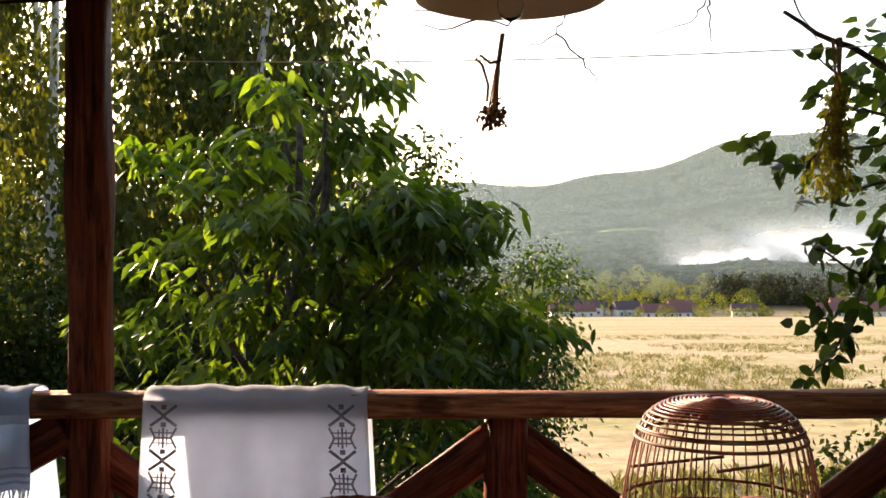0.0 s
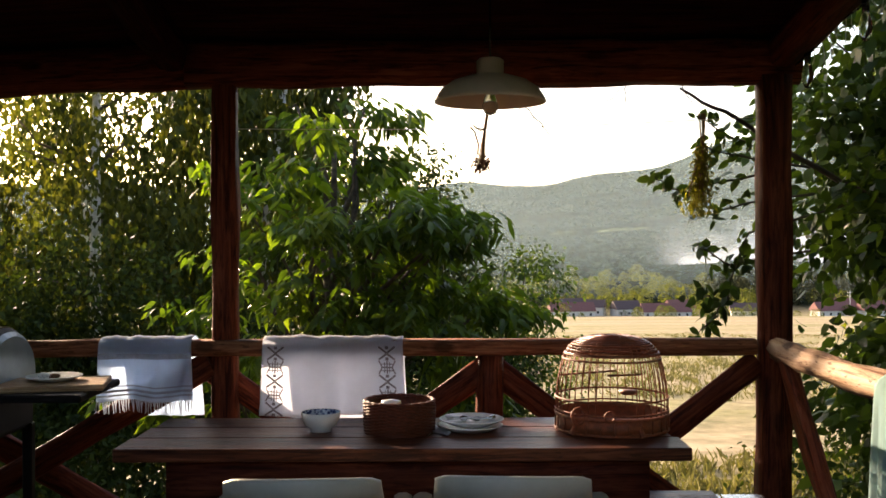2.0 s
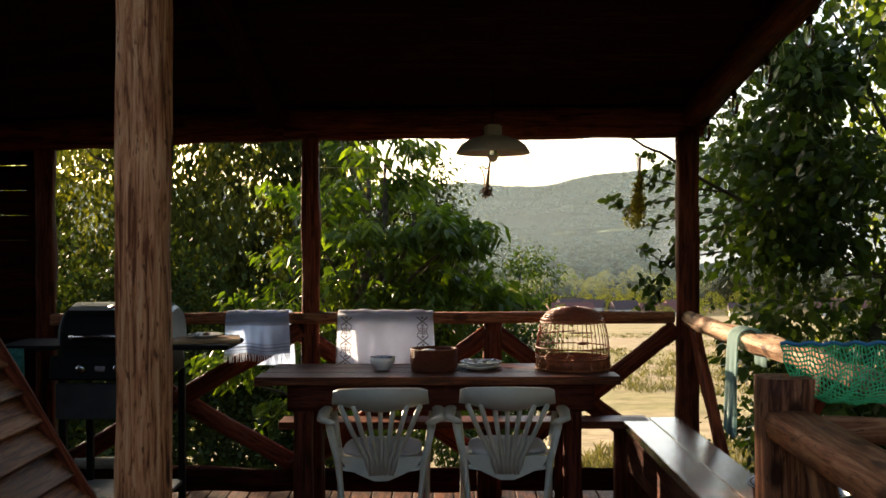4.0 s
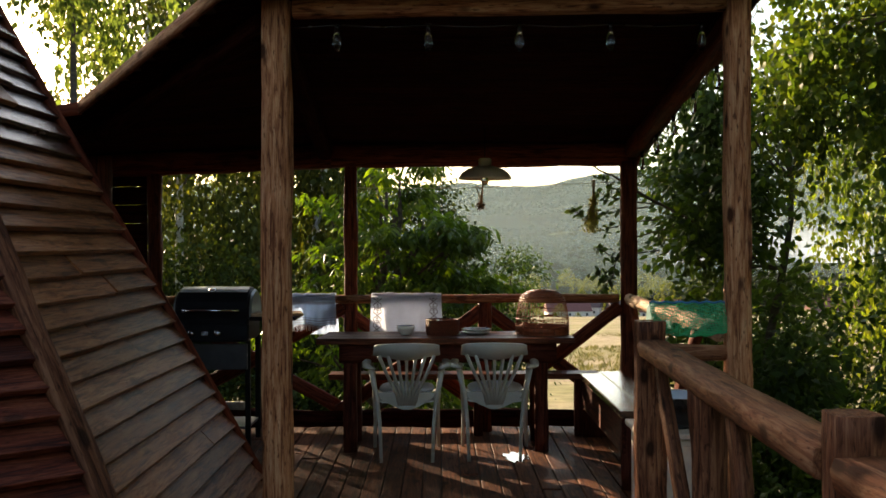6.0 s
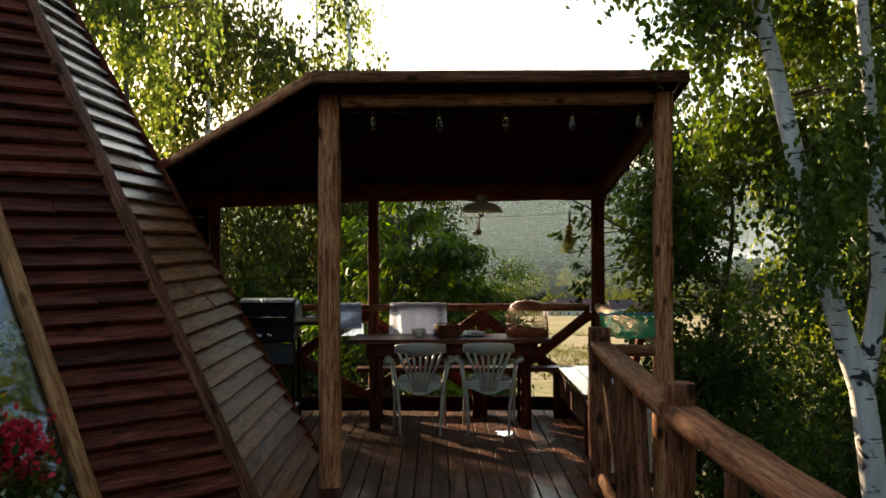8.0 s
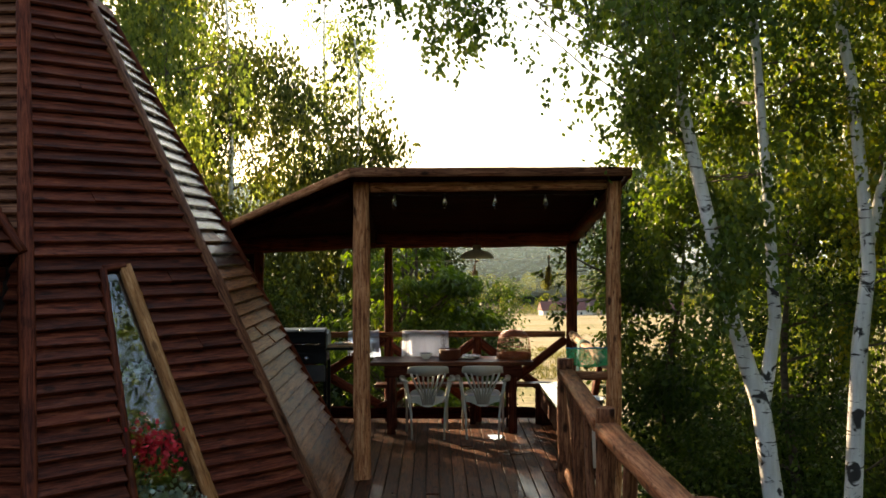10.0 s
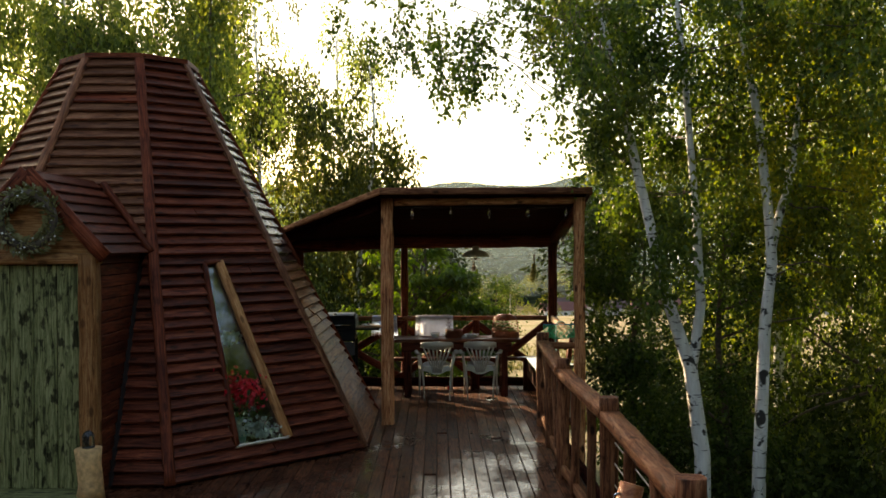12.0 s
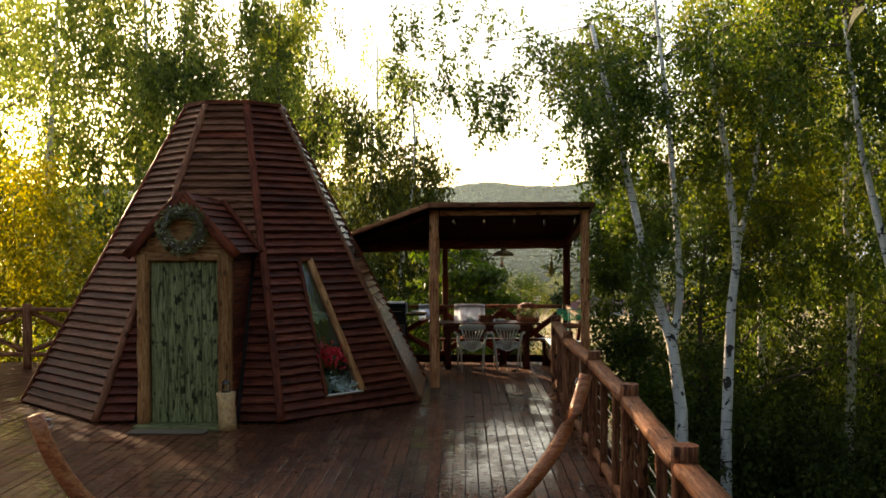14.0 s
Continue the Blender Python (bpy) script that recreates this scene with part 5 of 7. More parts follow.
for bx in (0.050, 0.462):
    st = []
    for k in range(5):
        z = 0.006 + k * 0.052
        if k % 2 == 0:
            st += [((bx - 0.030, z), (bx, z + 0.024), 0.007), ((bx, z + 0.024), (bx + 0.030, z), 0.007), ((bx - 0.030, z + 0.048), (bx, z + 0.026), 0.007), ((bx, z + 0.026), (bx + 0.030, z + 0.048), 0.007),
                   ((bx - 0.006, z + 0.004), (bx + 0.006, z + 0.004), 0.011), ((bx - 0.006, z + 0.045), (bx + 0.006, z + 0.045), 0.011)]
        else:
            st += [((bx - 0.030, z), (bx - 0.018, z + 0.024), 0.005), ((bx - 0.018, z + 0.024), (bx - 0.030, z + 0.048), 0.005), ((bx + 0.030, z), (bx + 0.018, z + 0.024), 0.005), ((bx + 0.018, z + 0.024), (bx + 0.030, z + 0.048), 0.005),
                   ((bx, z), (bx, z + 0.048), 0.005), ((bx - 0.022, z + 0.024), (bx + 0.022, z + 0.024), 0.005), ((bx - 0.009, z + 0.004), (bx - 0.009, z + 0.044), 0.003), ((bx + 0.009, z + 0.004), (bx + 0.009, z + 0.044), 0.003), ((bx - 0.024, z + 0.012), (bx + 0.024, z + 0.012), 0.003), ((bx - 0.024, z + 0.036), (bx + 0.024, z + 0.036), 0.003)]
    motif(st, "printed_band")

T1 = (-1.312, -0.966, 0.205, 0.285, 5.0)
striped = towel("fringed_towel", *T1[:4], T1[4], "pale blue-white towel with grey stripes and a fringe")


def stripe(z, w):
    n = 30
    W = T1[1] - T1[0]
    vs = []
    for i in range(n + 1):
        vs += [on_front(*T1, W * i / n, z, 0.003), on_front(*T1, W * i / n, z + w, 0.003)]
    part("stripe", mesh_from("stripe", vs, [(2 * i, 2 * i + 1, 2 * i + 3, 2 * i + 2) for i in range(n)]), M_STRIPE, striped)


for z, w in ((0.150, 0.005), (0.165, 0.009), (0.183, 0.006), (0.03, 0.02)):
    stripe(z, w)
fr = []
rngf = random.Random(4)
for i in range(46):
    p = on_front(*T1, (T1[1] - T1[0]) * (i + 0.5) / 46, 0.2045, 0.0)
    dx = rngf.uniform(-0.006, 0.006)
    fr.append(tube([p, p + Vector((dx, -0.002, -0.02)), p + Vector((dx * 1.5, 0.002, -0.042 - rngf.random() * 0.008))], [0.0025, 0.002, 0.0012], 4))
tagged(part("fringe", mesh_from("fringe", *join_geo(fr)), M_CLOTH, striped), kind="stuff")


# table ware
def bowl():
    m = pose(-0.428, 1.89, TZ)
    b = thing("bowl", m, "small white china bowl with a blue patterned inside", "bowl")
    part("body", lathe([(0.0, 0.004), (0.026, 0.004), (0.028, 0.0), (0.034, 0.0), (0.034, 0.008), (0.052, 0.022), (0.062, 0.044), (0.064, 0.064), (0.0615, 0.064), (0.059, 0.046)], 40), M_CHINA, b, m)
    part("glaze", lathe([(0.0, 0.012), (0.03, 0.014), (0.05, 0.028), (0.0588, 0.046), (0.0612, 0.0635)], 40), M_GLAZE, b, m, "blue flowered glaze")


def glaze_mat():
    m, nt, b = node_mat("blue_flower_glaze")
    v = nt.nodes.new("ShaderNodeTexVoronoi")
    v.inputs["Scale"].default_value = 90
    nt.links.new(coords(nt, (1, 1, 1)), v.inputs["Vector"])
    nt.links.new(ramp(nt, v.outputs["Distance"], [(0.35, (0.03, 0.05, 0.14)), (0.6, (0.45, 0.52, 0.6))]), b.inputs["Base Color"])
    b.inputs["Roughness"].default_value = 0.12
    return m


M_GLAZE = glaze_mat()
bowl()


def round_basket():
    m = pose(-0.17, 1.87, TZ) @ Matrix.Diagonal((1.14, 1.14, 0.86, 1))
    b = thing("round_basket", m, "round brown woven basket on the table", "basket")
    rows, steps = 21, 72
    for r in range(rows):
        f = r / (rows - 1)
        R = 0.0955 + 0.0025 * math.sin(f * math.pi) + 0.002 * f
        pts = []
        for k in range(steps):
            q = R + (0.0030 if (k // 3 + r) % 2 else -0.0030)
            pts.append((q * math.cos(2 * math.pi * k / steps), q * math.sin(2 * math.pi * k / steps), 0.004 + f * 0.115))
        rod("weave", pts, 0.0034, M_BASKET, b, 5, True, m)
    part("lining", lathe([(0.0, 0.004), (0.090, 0.004), (0.0945, 0.05), (0.0955, 0.116), (0.0925, 0.116), (0.0915, 0.05), (0.087, 0.008), (0.0, 0.008)], 40), M_BASKET, b, m)
    for k in range(2):
        rod("rim", [((0.098 + 0.0025 * math.sin(j * 0.9 + math.pi * k)) * math.cos(2 * math.pi * j / 72), (0.098 + 0.0025 * math.sin(j * 0.9 + math.pi * k)) * math.sin(2 * math.pi * j / 72), 0.1215 + 0.0025 * math.cos(j * 0.9 + math.pi * k)) for j in range(72)], 0.0042, M_BASKET, b, 6, True, m)
    e = part("egg_cup", lathe([(0.0, 0.0), (0.02, 0.004), (0.03, 0.02), (0.028, 0.03), (0.0, 0.036)], 20), M_CHINA, None, m @ pose(-0.025, 0.02, 0.085))
    tagged(e, "small white dish lying in the basket", "dish")


round_basket()


def plates():
    for k in range(2):
        m = pose(0.062 + 0.004 * k, 1.895, TZ + 0.019 * k, 0, 0, 20 * k) @ Matrix.Scale(1.28, 4)
        p = part("plate", lathe([(0.0, 0.004), (0.045, 0.004), (0.048, 0.0), (0.055, 0.002), (0.082, 0.014), (0.084, 0.016), (0.081, 0.0175), (0.054, 0.0075), (0.0, 0.0075)], 48), M_CHINA, None, m)
        tagged(p, "white patterned china plate in a stack of two", "plate", "stacked plates")
    m = pose(0.062, 1.895, TZ + 0.034)
    rngp = random.Random(2)
    for k in range(4):
        a = k * 1.6 + 0.5
        q = m @ pose(0.035 * math.cos(a), 0.03 * math.sin(a), 0.0 + 0.002 * k, 0, 0, rngp.uniform(0, 180))
        s = part("spoon", mesh_from("spoon", *tube([(-0.05, 0, 0.002), (0.0, 0, 0.004), (0.035, 0, 0.003), (0.045, 0, 0.002), (0.058, 0, 0.003), (0.066, 0, 0.005)], [0.0025, 0.002, 0.0025, 0.009, 0.010, 0.003], 8), True), M_STEEL, None, q)
        tagged(s, "steel spoon lying on the plates", "spoon", "cutlery on the plates")
    n = part("napkin", mesh_from("napkin", [(-0.03 + 0.012 * i, 0.02 * math.sin(i) + 0.05 * j, 0.002 + 0.006 * abs(math.sin(i * 1.3 + j))) for i in range(7) for j in range(3)], [(i * 3 + j, i * 3 + j + 3, i * 3 + j + 4, i * 3 + j + 1) for i in range(6) for j in range(2)], True), M_CLOTH, None, pose(-0.045, 1.82, TZ))
    n.modifiers.new("thick", "SOLIDIFY").thickness = 0.003
    tagged(n, "crumpled white paper napkin by the plates", "napkin")


plates()


def bird_cage():
    cx, cy = 0.532, 1.93
    m = pose(cx, cy, TZ) @ Matrix.Scale(1.18, 4)
    c = thing("bird_cage", m, "domed wicker bird cage, empty, on the table", "bird cage")

    tray = part("tray", lathe([(0.0, 0.012), (0.148, 0.012), (0.150, 0.0), (0.154, 0.0), (0.155, 0.046), (0.151, 0.046), (0.149, 0.016), (0.0, 0.016)], 56), M_WICKER, c, m)
    dome = part("dome", lathe([(0.0, 0.263), (0.012, 0.262), (0.017, 0.258), (0.012, 0.2545), (0.0, 0.254)], 24), M_RATTAN, c, m, "flat woven middle of the dome")

    def ring(R, z, r, name="hoop", mat=M_WICKER, wob=0.0, on=None):
        rod(name, [((R + wob * math.sin(k * 5)) * math.cos(2 * math.pi * k / 56), (R + wob * math.sin(k * 5)) * math.sin(2 * math.pi * k / 56), z) for k in range(56)], r, mat, on or c, 6, True, m)

    prof = [(0.156, 0.045), (0.156, 0.085), (0.150, 0.135), (0.142, 0.175), (0.134, 0.204), (0.120, 0.230), (0.097, 0.247), (0.06, 0.256), (0.012, 0.260)]
    N = 44
    for k in range(N):
        if 9 <= (k + 22) % N <= 12:
            continue
        a = 2 * math.pi * k / N
        rod("bar", [(r * math.cos(a), r * math.sin(a), z) for r, z in prof], 0.0017, M_WICKER, c, 4, False, m)
    ring(0.157, 0.058, 0.0028)
    ring(0.157, 0.092, 0.0030)
    ring(0.136, 0.199, 0.0032)
    ring(0.132, 0.212, 0.0022)
    ring(0.156, 0.046, 0.005, on=tray)
    ring(0.156, 0.004, 0.005, on=tray)
    for k in range(26):
        a = 2 * math.pi * k / 26
        rod("stay", [(0.158 * math.cos(a), 0.158 * math.sin(a), 0.002), (0.158 * math.cos(a), 0.158 * math.sin(a), 0.046)], 0.003, M_WICKER, tray, 4, False, m)
    for k in range(17):
        f = k / 16
        R = 0.022 + 0.108 * f
        ring(R, 0.2615 - 0.008 * f - 0.038 * f ** 4, 0.0028 if k % 4 == 1 else 0.0021, "woven_ring", M_WICKER if k % 4 == 1 else M_RATTAN, 0.0008, dome)
    for a in (-2.45, -1.2, 0.4, 2.2):
        part("foot", mesh_from("foot", *tube([(0.15 * math.cos(a), 0.15 * math.sin(a), 0.02), (0.165 * math.cos(a), 0.165 * math.sin(a), 0.0)], [0.008, 0.009], 8)), M_WICKER, tray, m)
    rod("latch_ring", [(-0.11 + 0.018 * math.cos(t / 12 * 6.283), -0.125, 0.055 + 0.022 * math.sin(t / 12 * 6.283)) for t in range(12)], 0.004, M_WICKER, tray, 5, True, m)
    rod("latch_ring", [(-0.03 + 0.014 * math.cos(t / 12 * 6.283), -0.158, 0.058 + 0.014 * math.sin(t / 12 * 6.283)) for t in range(12)], 0.003, M_WICKER, tray, 5, True, m)
    rod("perch", [(-0.02, -0.06, 0.155), (0.09, 0.02, 0.148)], 0.003, M_RATTAN, c, 5, False, m)
    rod("perch", [(-0.145, 0.0, 0.15), (0.02, 0.05, 0.155)], 0.003, M_RATTAN, c, 5, False, m)
    part("seed_cup", lathe([(0.0, 0.0), (0.02, 0.002), (0.028, 0.012), (0.0, 0.014)], 16), M_RATTAN, c, m @ pose(0.03, -0.10, 0.108))


bird_cage()


# ---- lamp, string lights, hanging bundles, clothes line ----
def lamp():
    x, y, z = 0.135, 2.0, 1.866
    m = pose(x, y, z)
    L = thing("pendant_lamp", m, "cream enamel pendant lamp with a shallow dome shade, unlit", "lamp")
    pr = [(0.19, 0.0), (0.186, 0.012), (0.165, 0.045), (0.125, 0.072), (0.075, 0.088), (0.046, 0.094), (0.046, 0.14), (0.036, 0.148), (0.0, 0.148)]
    inner = [(0.0, 0.085), (0.07, 0.08), (0.12, 0.066), (0.16, 0.04), (0.184, 0.0)]
    part("shade", lathe(pr + [(0.0, 0.14)] + inner, 48, True), M_ENAMEL, L, m)
    part("socket", lathe([(0.0, 0.03), (0.016, 0.03), (0.016, 0.086), (0.0, 0.086)], 14), M_BLACK, L, m)
    part("bulb", lathe([(0.0, -0.045), (0.02, -0.036), (0.028, -0.012), (0.02, 0.016), (0.013, 0.034), (0.0, 0.035)], 16), M_BULB, L, m)
    rod("rod", [(x, y, z + 0.14), (x, y, roof_z(y) - 0.01)], 0.003, M_BLACK, L)


M_BULB = glass_mat("bulb_glass")
lamp()


def string_lights():
    s = thing("string_lights", pose(0.2, -0.35, 2.48), "string of small clear bulbs under the roof edge, unlit", "string lights")
    pts = []
    xs = [-0.68 + 0.44 * k for k in range(5)]
    for k in range(33):
        x = -0.9 + 2.0 * k / 32
        pts.append((x, -0.28, 2.47 - 0.012 * abs(math.sin((x + 0.68) / 0.44 * math.pi))))
    rod("cable", pts, 0.004, M_BLACK, s, 5)
    for x in xs:
        m = pose(x, -0.28, 2.39)
        part("socket", lathe([(0.0, 0.045), (0.012, 0.045), (0.013, 0.085), (0.0, 0.088)], 12), M_BLACK, s, m)
        part("bulb", lathe([(0.0, -0.050), (0.010, -0.046), (0.020, -0.022), (0.021, 0.0), (0.016, 0.028), (0.011, 0.046), (0.0, 0.046)], 16), M_BULB, s, m)
    for k in range(5):
        y = 0.25 + 0.5 * k
        m = pose(1.30, y, roof_z(y) - 0.21)
        part("socket", lathe([(0.0, 0.045), (0.012, 0.045), (0.013, 0.085), (0.0, 0.088)], 12), M_BLACK, s, m)
        part("bulb", lathe([(0.0, -0.050), (0.010, -0.046), (0.020, -0.022), (0.021, 0.0), (0.016, 0.028), (0.011, 0.046), (0.0, 0.046)], 16), M_BULB, s, m)
    rod("cable", [(1.30, -0.2 + 0.1 * k, roof_z(-0.2 + 0.1 * k) - 0.13 + 0.008 * math.sin(k * 1.2)) for k in range(28)], 0.004, M_BLACK, s, 5)


string_lights()
M_STRAW = plain("dry_stalks", (0.30, 0.17, 0.07), 0.8, var=0.35, scale=40)
M_SEED = plain("dry_brown_flowers", (0.16, 0.07, 0.03), 0.9, var=0.5, scale=60)
M_HERB = leaf_mat("dried_yellow_green_herb", (0.10, 0.10, 0.015), (0.22, 0.20, 0.03), (0.40, 0.34, 0.06), 0.5)


def line_z(x):
    return 1.835 + 0.02 * (x + 0.8) - 0.02 * math.sin((x + 0.85) / 2.05 * math.pi)


line = rod("clothes_line", [(-0.85 + 0.1 * k, 2.49, line_z(-0.85 + 0.1 * k)) for k in range(22)], 0.0018, M_ROPE, None, 5)
tagged(line, "thin cord stretched between the back posts", "cord")


def dried_bundle():
    m = pose(0.137, 2.49, 1.80)
    b = thing("dried_flowers", m, "small hanging bundle of dried brown flowers", "dried flowers")
    rng = random.Random(6)
    geo = []
    for k in range(16):
        a, r = rng.uniform(0, 6.28), rng.random() ** 0.5
        geo.append(tube([(0.012 + 0.006 * r * math.cos(a), 0.006 * r * math.sin(a), 0.10), (0.006 * r * math.cos(a), 0.006 * r * math.sin(a), 0.02), (-0.01 + 0.022 * r * math.cos(a), 0.02 * r * math.sin(a), -0.10 - 0.03 * rng.random())], 0.0016, 4))
    for g in geo:
        part("stalk", mesh_from("stalk", *g), M_STRAW, b, m)
    P = np.array([[-0.012 + rng.gauss(0, 0.014), rng.gauss(0, 0.012), -0.105 + rng.gauss(0, 0.017)] for _ in range(150)])
    D = np.array([[rng.gauss(0, 1), rng.gauss(0, 1), rng.gauss(-0.5, 1)] for _ in range(150)])
    part("seed_head", leaf_mesh(P, D, np.full(150, 0.014), 0.8, "oval", 0.1, 3), M_SEED, b, m)
    rod("ribbon", [(0.004, -0.008, 0.03), (-0.02, -0.012, 0.025), (-0.045, -0.01, 0.045), (-0.055, -0.01, 0.035), (-0.04, -0.012, 0.02), (-0.025, -0.012, -0.03), (-0.028, -0.012, -0.07)], 0.004, M_STRAW, b, 5, False, m)


def herb_bundle():
    m = pose(0.985, 2.50, 1.86)
    b = thing("herb_bundle", m, "hanging bundle of dried yellow-green herbs", "dried herbs")
    rng = random.Random(9)
    geo = []
    for k in range(22):
        a, r = rng.uniform(0, 6.28), rng.random() ** 0.5
        geo.append(tube([(0.02 * r * math.cos(a), 0.015 * r * math.sin(a), 0.03), (0.009 * r * math.cos(a), 0.009 * r * math.sin(a), -0.08), (-0.015 + 0.045 * r * math.cos(a), 0.035 * r * math.sin(a), -0.26 - 0.06 * rng.random())], 0.0018, 4))
    for g in geo:
        part("stalk", mesh_from("stalk", *g), M_STRAW, b, m)
    n = 900
    f = [rng.random() for _ in range(n)]
    P = np.array([[-0.02 * q + rng.gauss(0, 0.010 + 0.022 * q), rng.gauss(0, 0.010 + 0.018 * q), -0.10 - 0.25 * q + rng.gauss(0, 0.012)] for q in f])
    D = np.array([[rng.gauss(0, 1), rng.gauss(0, 1), rng.gauss(-1, 0.8)] for _ in range(n)])
    part("leaves", leaf_mesh(P, D, np.full(n, 0.02), 0.45, "oval", 0.2, 3), M_HERB, b, m)


dried_bundle()
herb_bundle()


# bare vine twigs hanging from the eaves
vine = thing("vine_twigs", pose(0.3, 2.75, 2.1), "thin bare vine twigs hanging under the eaves", "vine")
VINE = (((0.22, 2.04), (0.18, 1.977), (0.05, 2.0), (-0.076, 2.02), (-0.145, 1.93)), ((0.12, 2.0), (0.0, 1.965), (-0.09, 1.985)), ((0.36, 2.10), (0.334, 2.016), (0.311, 1.954), (0.226, 1.908), (0.218, 1.854)),
        ((0.311, 1.954), (0.38, 1.877), (0.42, 1.83), (0.435, 1.784)), ((0.73, 2.10), (0.72, 2.047), (0.682, 1.985), (0.58, 1.954)), ((0.725, 2.05), (0.728, 2.0), (0.739, 1.923)), ((0.95, 2.09), (0.98, 2.0), (1.03, 1.93)))
for k, tw in enumerate(VINE):
    pts = []
    for (ax, az), (bx, bz) in zip(tw, tw[1:]):
        pts += [Vector((ax, 2.75, az)).lerp(Vector((bx, 2.75, bz)), q / 4) + noise.noise_vector(Vector((ax * 9 + q, az * 7, k))) * 0.012 for q in range(4)]
    pts.append(Vector((tw[-1][0], 2.75, tw[-1][1])))
    rod("twig", pts, [0.0034 * (1 - 0.65 * q / len(pts)) for q in range(len(pts))], M_BARK, vine, 5)


def icicle_lights():
    """Short wires of an unlit light curtain along the eaves."""
    t = thing("icicle_lights", pose(1.36, 1.2, 2.3), "short pale strands of an unlit light curtain along the eaves", "string lights")
    rng = random.Random(44)
    for k in range(40):
        y = -0.5 + 0.082 * k + rng.uniform(-0.02, 0.02)
        x = 1.315 + (y + 0.65) * 0.036
        z = roof_z(y) - 0.02
        L = rng.uniform(0.04, 0.11)
        rod("strand", [(x, y, z), (x + rng.uniform(-0.01, 0.01), y + rng.uniform(-0.012, 0.012), z - L * 0.6), (x + rng.uniform(-0.015, 0.015), y + rng.uniform(-0.02, 0.02), z - L)], 0.0022, M_PALEWIRE, t, 4)
    rod("cable", [(1.315 + (y + 0.65) * 0.036, y, roof_z(y) - 0.02) for y in [-0.5 + 0.33 * q for q in range(11)]], 0.004, M_PALEWIRE, t, 5)


M_PALEWIRE = plain("pale_plastic_wire", (0.6, 0.58, 0.52), 0.5)
icicle_lights()


# ---- gas grill ----
def gas_grill():
    cx, cy = -1.765, 2.02
    m = pose(cx, cy, 0, 0, 0, 0)
    g = thing("gas_grill", m, "black gas barbecue with a domed lid and chrome knobs, closed", "barbecue")
    n = 14
    verts, faces = [], []
    for i, x in enumerate((-0.255, -0.24, 0.24, 0.255)):
        s = 0.94 if i in (0, 3) else 1.0
        for k in range(n + 1):
            a = math.pi * k / n
            verts.append((x, -0.22 * math.cos(a) * s, 0.905 + (0.20 * math.sin(a) ** 0.75) * s))
    for i in range(3):
        for k in range(n):
            q = i * (n + 1) + k
            faces.append((q, q + 1, q + n + 2, q + n + 1))
    faces += [tuple(range(n + 1)), tuple(3 * (n + 1) + k for k in range(n + 1))[::-1], tuple(i * (n + 1) for i in range(4))[::-1] + tuple(i * (n + 1) + n for i in range(4))]
    lid = part("lid", mesh_from("lid", verts, faces, False), M_GRILL, g, m, "domed black lid")
    for sx in (-1, 1):
        cap = [(sx * 0.258, -0.205 * math.cos(math.pi * k / n), 0.907 + 0.185 * math.sin(math.pi * k / n) ** 0.75) for k in range(n + 1)] + [(sx * 0.272, -0.19 * math.cos(math.pi * k / n), 0.911 + 0.165 * math.sin(math.pi * k / n) ** 0.75) for k in range(n + 1)]
        part("end_cap", mesh_from("end_cap", cap, [(k, k + 1, k + n + 2, k + n + 1) for k in range(n)] + [tuple(range(n + 1, 2 * n + 2)), (0, n + 1, 2 * n + 1, n)]), M_LID, lid, m, "grey end of the lid")
    # Grey-blue strip paints the sky's sheen along the black lid
    part("lid_top", mesh_from("lid_top", [(x, -0.225 * math.cos(math.pi * k / n) * 1.0, 0.908 + 0.2025 * math.sin(math.pi * k / n) ** 0.75) for x in (-0.235, 0.235) for k in range(4, 10)], [(k, k + 1, k + 7, k + 6) for k in range(5)]), M_LID, lid, m, "grey-blue strip painting the sky's sheen on the lid's crown")
    rod("handle", [(-0.19, -0.225, 0.955), (-0.19, -0.262, 0.955), (0.19, -0.262, 0.955), (0.19, -0.225, 0.955)], 0.011, M_STEEL, lid, 8, False, m)
    part("thermometer", lathe([(0.0, 0.0), (0.028, 0.0), (0.028, 0.012), (0.0, 0.016)], 20), M_STEEL, lid, m @ pose(-0.02, -0.10, 1.083, 28))
    part("firebox", chamfer_box(0.51, 0.44, 0.17, 0.015), M_GRILL, g, m @ pose(0, 0, 0.82))
    part("control_panel", chamfer_box(0.55, 0.05, 0.12, 0.008), M_GRILL, g, m @ pose(-0.01, -0.245, 0.80, -12))
    for k, x in enumerate((-0.125, 0.055)):
        part("knob", lathe([(0.0, 0.022), (0.02, 0.022), (0.023, 0.012), (0.027, 0.0), (0.0, 0.0)], 20), M_STEEL, g, m @ pose(x, -0.27, 0.80, 78))
    part("badge", chamfer_box(0.05, 0.006, 0.03, 0.002), M_STEEL, g, m @ pose(-0.035, -0.275, 0.80, -12))
    part("front_panel", chamfer_box(0.52, 0.02, 0.18, 0.006), M_GREY, g, m @ pose(-0.01, -0.22, 0.635))
    for x in (-0.245, 0.245):
        for y in (-0.19, 0.19):
            part("leg", chamfer_box(0.035, 0.035, 0.75, 0.004), M_GRILL, g, m @ pose(x, y, 0.375))
    part("bottom_shelf", chamfer_box(0.50, 0.40, 0.02, 0.003), M_GREY, g, m @ pose(0, 0, 0.14))
    part("side_shelf", chamfer_box(0.32, 0.40, 0.025, 0.006), M_GRILL, g, m @ pose(0.42, -0.02, 0.895))
    part("side_shelf", chamfer_box(0.30, 0.40, 0.025, 0.006), M_GRILL, g, m @ pose(-0.42, -0.02, 0.895))
